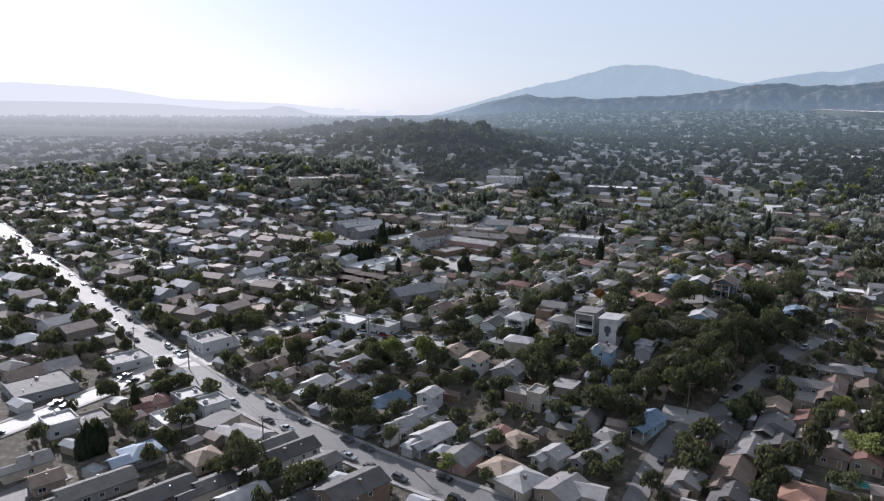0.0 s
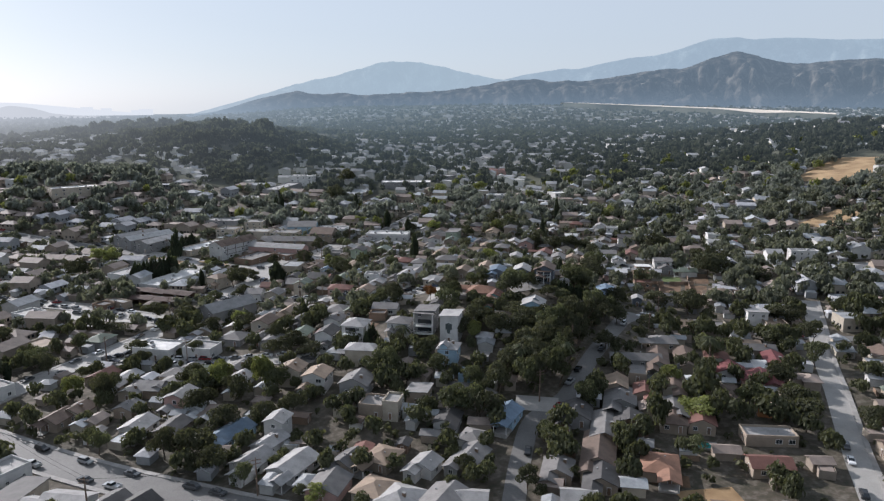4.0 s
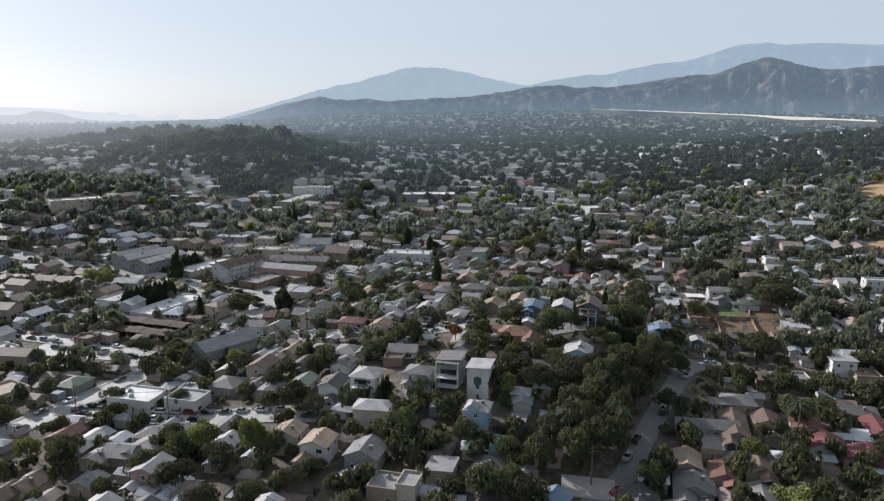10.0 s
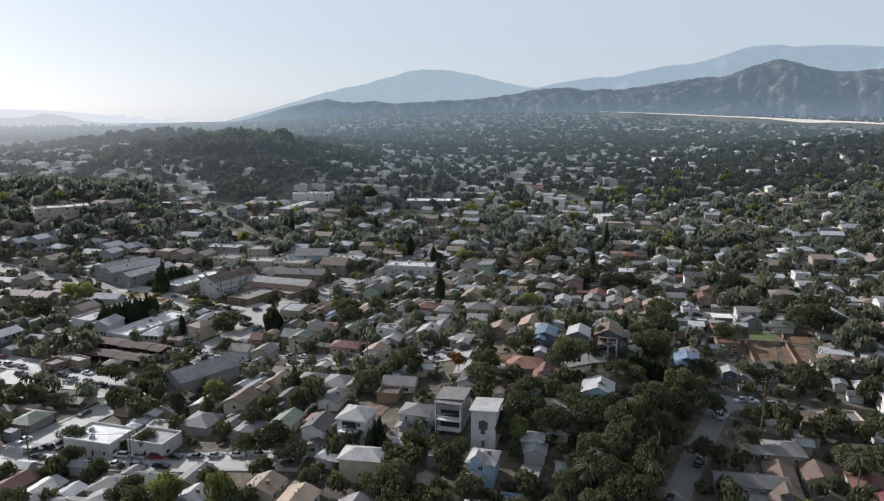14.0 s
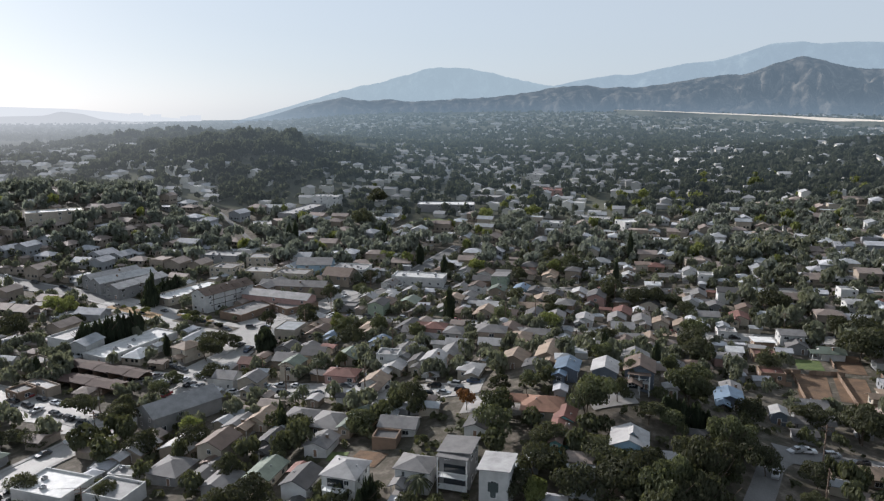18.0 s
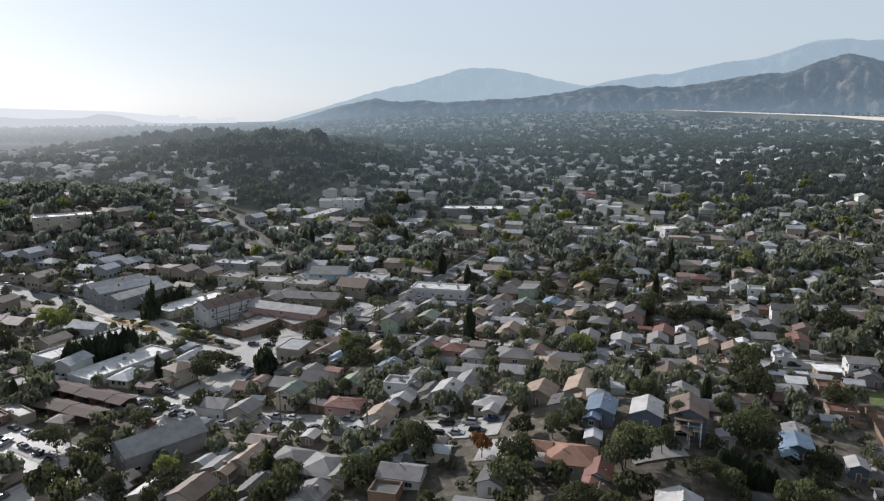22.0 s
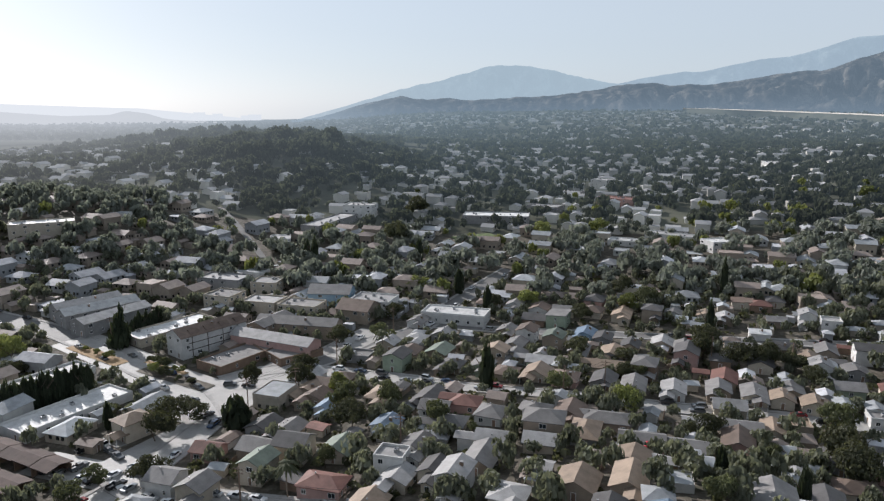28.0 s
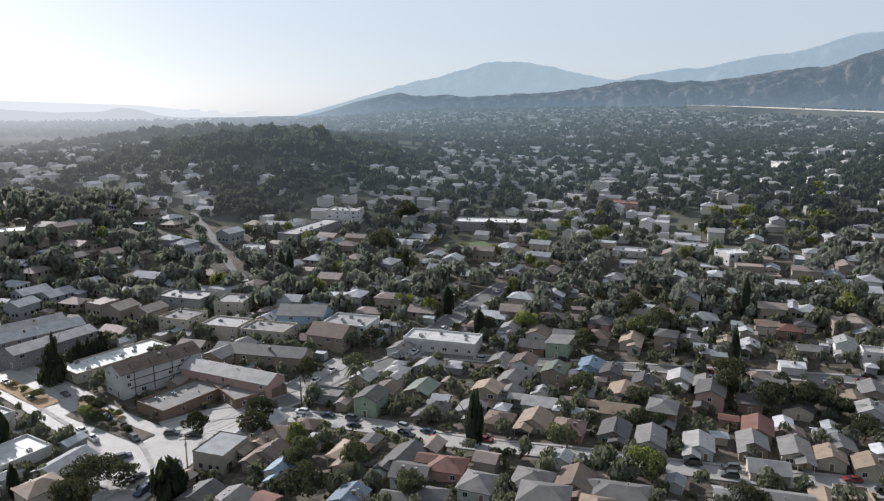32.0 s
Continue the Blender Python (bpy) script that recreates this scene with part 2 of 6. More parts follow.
def land(x, y):
    """Height of the ground: a shallow valley, a knoll of stacked houses, the wooded hill and the dry slope."""
    z = -3.5 + 0.012 * np.clip(y - 173.5, 0, 1041) + 0.03 * np.clip(x, 0, 173.5) + 0.045 * np.clip(y - 430, 0, 260)
    z = z + bump_at(x, y, 30, 275, 32, 32, 11.7) + bump_at(x, y, 5, 300, 60, 60, 4.6) + bump_at(x, y, -20, 240, 50, 50, 5.8)
    z = z + bump_at(x, y, -5, 335, 45, 45, 4.9) + bump_at(x, y, 40, 230, 50, 40, 7) + bump_at(x, y, -265, 520, 88, 80, 18)
    z = z + bump_at(x, y, -382, 694, 220, 220, 10) + bump_at(x, y, -347, 1076, 235, 266, 26) + bump_at(x, y, -648, 1041, 347, 347, 4)
    z = z + bump_at(x, y, -205, 805, 105, 150, 22) + bump_at(x, y, -420, 640, 130, 120, 11)
    z = z + bump_at(x, y, 544, 740, 231, 301, 40) + bump_at(x, y, 382, 440, 139, 139, 18.5)
    east = np.clip((x / np.maximum(y, 1) + 0.3) / 0.2, 0, 1)
    return z + 0.026 * east * np.clip(y - 1400, 0, 2000)


def up(x, y):
    return float(land(np.float64(x), np.float64(y)))


def obj(name, verts, faces, mat=None, parent=None, label="", smooth=False):
    """One mesh object, drawn in units of the plan, under a thing or a part where a parent is given."""
    me = bpy.data.meshes.new(name)
    me.from_pydata((np.array(verts) * U).tolist(), [], faces)
    if mat:
        me.materials.append(mat)
    if smooth:
        me.polygons.foreach_set("use_smooth", [True] * len(faces))
    ob = new(name, me)
    if parent:
        ob.parent = parent
    if label:
        tagged(ob, label)
    return ob


def steps(fine_a, fine_b, fine, far_a, far_b, grow=1.13):
    """Grid lines: even in the middle, then ever wider."""
    mid = list(np.arange(fine_a, fine_b + 0.1, fine))
    out, d = [fine_a], fine
    while out[-1] > far_a:
        d *= grow
        out.append(max(out[-1] - d, far_a))
    hi, d = [fine_b], fine
    while hi[-1] < far_b:
        d *= grow
        hi.append(min(hi[-1] + d, far_b))
    return np.array(out[:0:-1] + mid + hi[1:])


def sheet(name, xs, ys, lift, mat, label, category):
    gx, gy = np.meshgrid(xs, ys)
    v = np.stack([gx, gy, land(gx, gy) + lift], -1).reshape(-1, 3)
    n, k = len(xs), len(ys)
    i = np.arange(n * k).reshape(k, n)
    f = np.stack([i[:-1, :-1], i[:-1, 1:], i[1:, 1:], i[1:, :-1]], -1).reshape(-1, 4)
    return tagged(obj(name, v.tolist(), f.tolist(), mat, smooth=True), label, category, kind="structure")


ground = sheet("ground", steps(-380, 300, 5, -4200, 4200), steps(115, 715, 5, -400, 4250), 0, GROUND,
      "dry yards, bare earth and scrub between the houses", "ground")


def strip(name, path, width, lift, mat, label, category, offset=0.0, kerb=0.0):
    """A band draped over the ground along a smooth line; kerb: how deep its edges drop."""
    p = [Vector((*a, 0)) for a in path]
    line = []
    for n in range(len(p) - 1):
        a, b_, c_, d = p[max(n - 1, 0)], p[n], p[n + 1], p[min(n + 2, len(p) - 1)]
        count = max(2, int((c_ - b_).length / 4))
        for s in range(count):
            t = s / count
            line.append(0.5 * (2 * b_ + (c_ - a) * t + (2 * a - 5 * b_ + 4 * c_ - d) * t * t + (3 * b_ - a - 3 * c_ + d) * t ** 3))
    line.append(p[-1])
    verts, faces = [], []
    cols = max(2, int(width / 4) + 1)
    for n, q in enumerate(line):
        ahead = (line[min(n + 1, len(line) - 1)] - line[max(n - 1, 0)]).normalized()
        side = Vector((ahead.y, -ahead.x, 0))
        row = []
        for k in range(cols + 1):
            e = q + side * (offset + width * (k / cols - 0.5))
            row.append((e.x, e.y, up(e.x, e.y) + lift))
        if kerb:
            row = [(*row[0][:2], row[0][2] - kerb)] + row + [(*row[-1][:2], row[-1][2] - kerb)]
        verts += row
    w = len(row)
    for n in range(len(line) - 1):
        for k in range(w - 1):
            faces.append((n * w + k, n * w + k + 1, (n + 1) * w + k + 1, (n + 1) * w + k))
    return tagged(obj(name, verts, faces, mat), label, category, kind="structure"), line


STREETS = []


def street(path, width, walks=(1, 1), lift=0.12, mat=ASPHALT):
    """A roadway with a raised pavement on each side."""
    _, line = strip("road", path, width, lift, mat, "worn grey street with low-sun glare put into its colour", "road")
    for side, there in zip((-1, 1), walks):
        if there:
            strip("pavement", path, 1.25, lift + 0.15, CONCRETE, "pale concrete pavement with a raised kerb", "pavement",
                  offset=side * (width / 2 + 0.62), kerb=0.4)
    STREETS.append((line, width))
    return line


boulevard = street([(-543.7, 462.7), (-344.5, 328.3), (-252.1, 267.1), (-182.8, 219.8), (-143.5, 194.4), (-105.3, 172.4), (-70.4, 155.9), (-27.8, 139.8), (46.3, 120.3), (138.8, 104.1)], 8.6, lift=0.15)
cross = street([(-162, 115.7), (-150.3, 161.9), (-143.5, 194.4), (-130.7, 225.6), (-117.8, 249.6), (-105, 276), (-92, 306.9), (-86.3, 337.1)], 7.5, mat=PAVING)
parking_street = street([(-381.7, 381.7), (-253, 331.2), (-183.8, 309.8), (-158.5, 303), (-129.6, 290.3), (-105.1, 277.3)], 7.5, lift=0.14, mat=PAVING)
short_street = street([(-122, 241), (-101.7, 235.6), (-86.3, 232.3), (-72, 230.4), (-60.6, 229), (-45, 226)], 6.4, lift=0.14, mat=PAVING)
car_street = street([(-96.8, 311.7), (-82.8, 303.4), (-43.8, 292.7), (-23.5, 284.1), (-2.6, 279)], 8, lift=0.14, mat=PAVING)
north_boulevard = street([(-366.9, 467.1), (-216.4, 417.9), (-174.8, 404.5), (-135.5, 381.6), (-106.2, 361.8), (-92, 346.3), (-86.3, 337.1)], 8, lift=0.13)
mid_street = street([(-94.6, 367.3), (-77.2, 378.9), (-41.9, 370.9), (-13.4, 357.1), (21.7, 351.9), (76.2, 349.1), (150.4, 335.5), (254.5, 314.7)], 6.2, mat=PAVING)
north_lane = street([(-73.6, 379.6), (-64.6, 390.3), (-54.3, 408.9), (-41.6, 420.9), (-27.5, 458.8), (-5.8, 507.9)], 7, lift=0.14)
upper_street = street([(-41.6, 429.1), (-0, 424.3), (31.1, 420.6), (104.1, 409.5), (185.3, 395.9), (277.6, 376)], 5, lift=0.13)
right_road = street([(2, 130.5), (6, 146), (11, 165.5), (17, 182), (27.5, 191.5), (39.2, 210), (53, 231), (61.5, 244), (72, 250), (88.4, 249), (110.9, 241), (173.5, 225.6)], 5.2, walks=(0, 0))

east_street = street([(148, 278), (133.6, 248.8), (117.1, 216.5), (106, 191.8), (98.6, 176), (90.5, 158.7), (85.5, 147.1), (78.5, 131)], 5.6, walks=(1, 0), lift=0.14, mat=PAVING)
street([(-127.7, 501.4), (-132.9, 511.4), (-165.3, 561.8), (-190, 597)], 3.6, walks=(0, 0), lift=0.14)


def patch(name, a, b, width, mat, label, category, lift=0.1):
    """A flat piece of ground between two points."""
    ob, line = strip(name, [a, ((a[0] + b[0]) / 2, (a[1] + b[1]) / 2), b], width, lift, mat, label, category)
    if category != "median":
        STREETS.append((line, width * 0.7 if category == "slope" else width))
    return ob


patch("forecourt", (-91.7, 337.5), (-75.7, 383.3), 17, PAVING, "wide sunlit asphalt forecourt between the streets", "road", 0.17)
patch("parking_lot", (-121.8, 237.7), (-105.6, 249.4), 15, PAVING, "open asphalt parking lot", "parking lot", 0.19)
patch("motel_lot", (-67.8, 391.3), (-55.9, 419.7), 13, PAVING, "pale asphalt car park behind the motel", "parking lot", 0.2)
patch("west_lot", (-158, 292), (-117.7, 283.7), 11, PAVING, "asphalt lot along the side street", "parking lot", 0.18)
patch("forecourt", (-153, 189), (-133, 200), 13, PAVING, "wide pale paved street crossing", "road", 0.2)
patch("corner_lot", (-127, 108), (-123.8, 123.8), 8, ASPHALT, "bright asphalt lot by the corner", "parking lot", 0.19)
patch("slab", (21.5, 257.5), (33, 260.5), 8, CONCRETE, "pale concrete parking slab above the road", "pavement", 0.15)
patch("patio_slab", (-8, 268.2), (1.4, 265.8), 9, CONCRETE, "pale concrete patio", "pavement", 0.15)
patch("school_field", (-35.8, 562.8), (-13.4, 575.7), 20, LAWN, "green school playing field", "field", 0.15)
patch("bare_lot", (94.5, 290), (102.5, 310), 9, SOIL, "bare orange-brown earth of a fenced lot", "earth", 0.12)
patch("bare_lot", (105.5, 288), (113, 307), 9, SOIL, "bare orange-brown earth of a fenced lot", "earth", 0.12)
patch("forecourt", (64, 248.5), (98, 247.5), 9, ASPHALT, "pale concrete bend of the road with driveways", "road", 0.21)
patch("back_lawn", (105, 314), (107.5, 323), 8, LAWN, "small green back lawn", "lawn", 0.12)
patch("driveway", (13.5, 190.5), (25, 188), 7, PAVING, "worn concrete yard where the road bends", "pavement", 0.17)
patch("bare_yard", (42.5, 144), (55.5, 144.5), 7.5, STRAW, "dry yellow grass of a back yard", "earth", 0.12)
patch("bare_yard", (-34, 249), (-27, 245.5), 6, SOIL, "orange-brown earth of a terraced yard", "earth", 0.12)
patch("bare_yard", (39, 153.5), (47, 151), 5, SOIL, "orange-brown earth of a back yard", "earth", 0.12)
patch("back_lawn", (-40, 250.5), (-35.5, 249.5), 4, LAWN, "small green back lawn", "lawn", 0.13)
patch("bare_lot", (116, 310), (122, 326), 8, SOIL, "brown earth of a long fenced lot", "earth", 0.12)
patch("dry_slope", (292, 508), (372, 580), 50, STRAW, "golden dry-grass slope above the houses", "slope", 0.3)
patch("dry_slope", (222, 405), (260, 426), 18, STRAW, "golden dry-grass slope above the houses", "slope", 0.3)
_, line = strip("forecourt", [(-163, 398), (-137, 383), (-114, 368.5), (-88, 355)], 17, 0.165, PAVING, "broad sunlit boulevard paving round planted islands", "road")
STREETS.append((line, 15))
patch("junction", (-87, 339), (-100, 311), 10.5, PAVING, "sunlit paved crossing between the streets", "road", 0.15)
patch("junction", (-119, 315), (-86, 307), 11, PAVING, "open asphalt junction with cars left along its edge", "road", 0.16)
patch("side_lot", (-124, 277), (-112, 281), 12, PAVING, "pale asphalt lot beside the side street", "parking lot", 0.2)
patch("median", (-159, 391.5), (-133, 377.5), 5.5, STRAW, "planted island in the boulevard with dry grass", "median", 0.33)
patch("median", (-124, 374.5), (-96, 361), 5.5, GROUND, "planted island in the boulevard with scrubby grass", "median", 0.33)
patch("median", (-126, 380.5), (-108, 371.5), 2.2, STRAW, "narrow planted island with clipped bushes", "median", 0.33)

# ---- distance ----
# a camera point; far ranges are fitted to the view from it
EYE = Vector((-9, 116, 83))


def boxes_at(x, y, z0, z1, half):
    v = [(x + sx * half, y + sy * half, z) for z in (z0, z1) for sx, sy in ((-1, -1), (1, -1), (1, 1), (-1, 1))]
    return v, [(3, 2, 1, 0), (4, 5, 6, 7), (0, 1, 5, 4), (1, 2, 6, 5), (2, 3, 7, 6), (3, 0, 4, 7)]


def backdrop_material(name, body, haze_tint, most, reach=0, leafy=False, scrub=False, bright=(0.52, 0.525, 0.523), foot=0.0):
    """Far slopes with painted haze: emission mixed in, more with distance, and brighter towards the sun in the west.
    foot: how much more haze is mixed in down in the valley than on the heights.
    reach: metres over which the painted haze grows from 480 m on; 0: the same all over."""
    m = bpy.data.materials.new(name)
    m.use_nodes = True
    nt = m.node_tree
    b = nt.nodes["Principled BSDF"]
    b.inputs["Roughness"].default_value, b.inputs["Specular IOR Level"].default_value = 1.0, 0.0
    c = ramp(nt, noisy(nt, 0.03 if leafy else 0.004, 7, rough=0.7), (0.35, tuple(x * 0.45 for x in body)), (0.65, tuple(x * 1.6 for x in body)))
    # scrub patches, contrast raised to imitate sunlit slopes and shaded gullies
    if scrub:
        c = ramp(nt, noisy(nt, 0.011, 9, rough=0.72), (0.38, tuple(x * 0.1 for x in body)), (0.5, body), (0.63, tuple(x * 3.6 for x in body)))
    if leafy:
        r = nt.nodes.new("ShaderNodeNewGeometry").outputs["Random Per Island"]
        c = mixed(nt, 0.45, c, ramp(nt, r, (0.0, tuple(x * 0.45 for x in body)), (1.0, tuple(x * 1.7 for x in body))))
    nt.links.new(c, b.inputs["Base Color"])
    surface = b.outputs[0]
    if leafy:
        tr = nt.nodes.new("ShaderNodeBsdfTranslucent")
        nt.links.new(mixed(nt, 1.0, c, (0.95, 1.0, 0.75), "MULTIPLY"), tr.inputs["Color"])
        both = nt.nodes.new("ShaderNodeMixShader")
        both.inputs[0].default_value = 0.42
        nt.links.new(surface, both.inputs[1])
        nt.links.new(tr.outputs[0], both.inputs[2])
        surface = both.outputs[0]

    def sum_of(how, one, two):
        n = nt.nodes.new("ShaderNodeMath")
        n.operation = how
        for socket, value in ((n.inputs[0], one), (n.inputs[1], two)):
            if isinstance(value, (int, float)):
                socket.default_value = value
            else:
                nt.links.new(value, socket)
        return n.outputs[0]

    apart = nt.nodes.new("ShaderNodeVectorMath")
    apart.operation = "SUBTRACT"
    apart.inputs[1].default_value = tuple(EYE * U)
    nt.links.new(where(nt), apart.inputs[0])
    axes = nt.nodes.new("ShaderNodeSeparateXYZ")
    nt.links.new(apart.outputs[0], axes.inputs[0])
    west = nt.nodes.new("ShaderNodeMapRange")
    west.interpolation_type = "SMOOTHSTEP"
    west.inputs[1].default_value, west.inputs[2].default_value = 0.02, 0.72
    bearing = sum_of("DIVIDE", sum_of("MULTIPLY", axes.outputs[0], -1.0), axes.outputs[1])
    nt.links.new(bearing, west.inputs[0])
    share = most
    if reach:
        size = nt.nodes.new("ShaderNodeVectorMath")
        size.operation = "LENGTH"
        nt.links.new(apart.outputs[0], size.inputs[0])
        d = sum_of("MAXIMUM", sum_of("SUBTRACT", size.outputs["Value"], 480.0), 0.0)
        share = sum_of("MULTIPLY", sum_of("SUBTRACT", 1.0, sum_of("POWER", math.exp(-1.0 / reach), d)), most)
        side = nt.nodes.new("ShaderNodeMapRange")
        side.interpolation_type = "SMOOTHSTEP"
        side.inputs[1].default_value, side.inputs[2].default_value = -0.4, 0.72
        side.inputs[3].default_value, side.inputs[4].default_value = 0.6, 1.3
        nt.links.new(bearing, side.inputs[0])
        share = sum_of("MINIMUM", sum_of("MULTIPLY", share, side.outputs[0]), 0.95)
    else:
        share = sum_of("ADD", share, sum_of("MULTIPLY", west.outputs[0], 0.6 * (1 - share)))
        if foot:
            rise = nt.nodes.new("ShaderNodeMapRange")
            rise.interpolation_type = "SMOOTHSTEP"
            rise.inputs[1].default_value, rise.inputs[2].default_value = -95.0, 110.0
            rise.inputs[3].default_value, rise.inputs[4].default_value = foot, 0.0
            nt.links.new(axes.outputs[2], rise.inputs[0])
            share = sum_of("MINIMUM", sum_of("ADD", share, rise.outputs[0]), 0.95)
    # the haze itself: a glow mixed over the slope's own colour
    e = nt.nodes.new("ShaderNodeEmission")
    nt.links.new(mixed(nt, west.outputs[0], haze_tint, bright), e.inputs["Color"])
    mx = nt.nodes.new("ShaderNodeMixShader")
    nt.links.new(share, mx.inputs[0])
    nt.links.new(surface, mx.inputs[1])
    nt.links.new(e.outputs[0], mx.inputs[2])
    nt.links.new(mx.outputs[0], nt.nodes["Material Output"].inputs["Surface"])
    return m


def mountains(name, near, far, bumps, mat, label, left, right, rough, seed):
    """A range as a band of slopes with spurs and gullies; bumps: crest angles fitted to the camera's view, turn to the
    left and rise in degrees.
    """
    near, far = near / U, far / U
    turns = np.arange(right, left + 0.01, 0.16)
    ats, rises = zip(*sorted(bumps))
    crest = np.interp(turns, ats, rises)
    soft = np.hanning(7)
    crest = np.convolve(np.pad(crest, 3, mode="edge"), soft / soft.sum(), "valid")
    rows = 34
    verts, faces = [], []
    for i, (a, c) in enumerate(zip(turns, crest)):
        jag = sum(noise.noise(Vector((a * s, seed, 0))) / s ** 0.8 for s in (0.8, 1.9, 4.3, 9.0))
        top = c + rough * 0.09 * jag * min(1, abs(c) + 0.1)
        for k in range(rows):
            s = k / (rows - 1)
            r = near + (far - near) * s
            px, py = r * math.sin(radians(a)), r * math.cos(radians(a))
            px += 260 * noise.noise(Vector((px * 0.002, py * 0.004, seed)))
            spur = sum(w * (0.5 - 2 * abs(noise.noise(Vector((px * g, py * g, seed + g))))) for g, w in ((0.0028, 1.0), (0.006, 0.6), (0.013, 0.35), (0.027, 0.16)))
            lift = min(s ** 1.25 + 0.42 * rough * spur * math.sin(math.pi * s) ** 0.8, 0.55 + 0.45 * s)
            r += rough * 120 * noise.noise(Vector((a * 1.7, s * 2, seed + 5))) * math.sin(math.pi * s)
            z = 6 * (1 - s) + (EYE.z + r * math.tan(radians(top)) - 6) * max(0.0, lift)
            verts.append((EYE.x - r * math.sin(radians(a)), EYE.y + r * math.cos(radians(a)), z))
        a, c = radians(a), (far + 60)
        verts.append((EYE.x - c * math.sin(a), EYE.y + c * math.cos(a), -10))
    w = rows + 1
    for i in range(len(turns) - 1):
        for k in range(w - 1):
            faces.append((i * w + k, i * w + k + 1, (i + 1) * w + k + 1, (i + 1) * w + k))
    return tagged(obj(name, verts, faces, mat, smooth=True), label, "mountains", kind="structure")


# far ranges, their haze painted in as emission
FAR_HAZED = backdrop_material("far_range_painted_haze", (0.1, 0.11, 0.1), (0.345, 0.42, 0.47), 0.82, scrub=True)
PEAK_HAZED = backdrop_material("peak_painted_haze", (0.1, 0.11, 0.1), (0.36, 0.435, 0.475), 0.85, scrub=True)
RIDGE_HAZED = backdrop_material("ridge_painted_haze", (0.058, 0.052, 0.044), (0.18, 0.232, 0.275), 0.56, scrub=True, bright=(0.5, 0.55, 0.57), foot=0.3)
LOW_HAZED = backdrop_material("low_hills_painted_haze", (0.1, 0.1, 0.09), (0.42, 0.45, 0.46), 0.84, bright=(0.56, 0.558, 0.55))
WEST_HAZED = backdrop_material("west_hills_painted_haze", (0.1, 0.1, 0.09), (0.6, 0.62, 0.62), 0.92, bright=(0.66, 0.658, 0.645))
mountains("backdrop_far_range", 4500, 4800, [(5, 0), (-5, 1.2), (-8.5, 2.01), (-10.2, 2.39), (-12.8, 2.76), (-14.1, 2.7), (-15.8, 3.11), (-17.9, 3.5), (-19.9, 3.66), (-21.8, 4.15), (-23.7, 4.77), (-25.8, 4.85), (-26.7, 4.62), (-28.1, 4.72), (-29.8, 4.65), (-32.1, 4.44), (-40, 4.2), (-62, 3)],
          FAR_HAZED, "mountain range with thick pale blue haze painted in", 5, -62, 0.5, 2.0)
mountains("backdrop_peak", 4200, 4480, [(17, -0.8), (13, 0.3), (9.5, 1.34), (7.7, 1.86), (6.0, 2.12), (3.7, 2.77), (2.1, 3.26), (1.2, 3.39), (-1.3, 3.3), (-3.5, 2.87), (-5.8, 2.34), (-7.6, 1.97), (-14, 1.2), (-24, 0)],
          PEAK_HAZED, "broad mountain with a rounded top, blue haze painted in", 17, -24, 0.9, 11.0)
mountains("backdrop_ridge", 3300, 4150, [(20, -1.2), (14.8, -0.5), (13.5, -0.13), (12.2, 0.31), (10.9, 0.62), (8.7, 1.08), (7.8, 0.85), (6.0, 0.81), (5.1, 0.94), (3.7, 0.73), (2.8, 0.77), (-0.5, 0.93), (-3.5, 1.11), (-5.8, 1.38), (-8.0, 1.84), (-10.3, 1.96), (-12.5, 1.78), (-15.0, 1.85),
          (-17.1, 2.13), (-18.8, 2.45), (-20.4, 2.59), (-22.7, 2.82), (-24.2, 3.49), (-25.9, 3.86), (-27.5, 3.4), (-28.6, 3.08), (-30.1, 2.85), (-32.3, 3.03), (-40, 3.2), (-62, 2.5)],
          RIDGE_HAZED, "dark scrub-covered ridge with gullies, blue haze painted in", 20, -62, 1.0, 23.0)
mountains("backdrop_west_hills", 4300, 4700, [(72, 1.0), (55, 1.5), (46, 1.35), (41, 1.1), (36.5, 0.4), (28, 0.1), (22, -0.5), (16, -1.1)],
          WEST_HAZED, "hills made very pale by painted sunlit haze", 72, 16, 0.3, 31.0)
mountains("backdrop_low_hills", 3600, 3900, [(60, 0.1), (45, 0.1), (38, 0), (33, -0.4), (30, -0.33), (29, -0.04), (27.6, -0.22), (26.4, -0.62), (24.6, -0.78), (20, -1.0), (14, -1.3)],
          LOW_HAZED, "low hills on the plain with haze painted in", 60, 14, 0.4, 41.0)

# the freeway on its viaduct along the foot of the ridge
# pale colour stands in for sun glare off the deck
PALE = stucco("pale_viaduct", (0.62, 0.58, 0.52))
wall_verts, wall_faces, piers, slope_verts, slope_faces = [], [], [], [], []
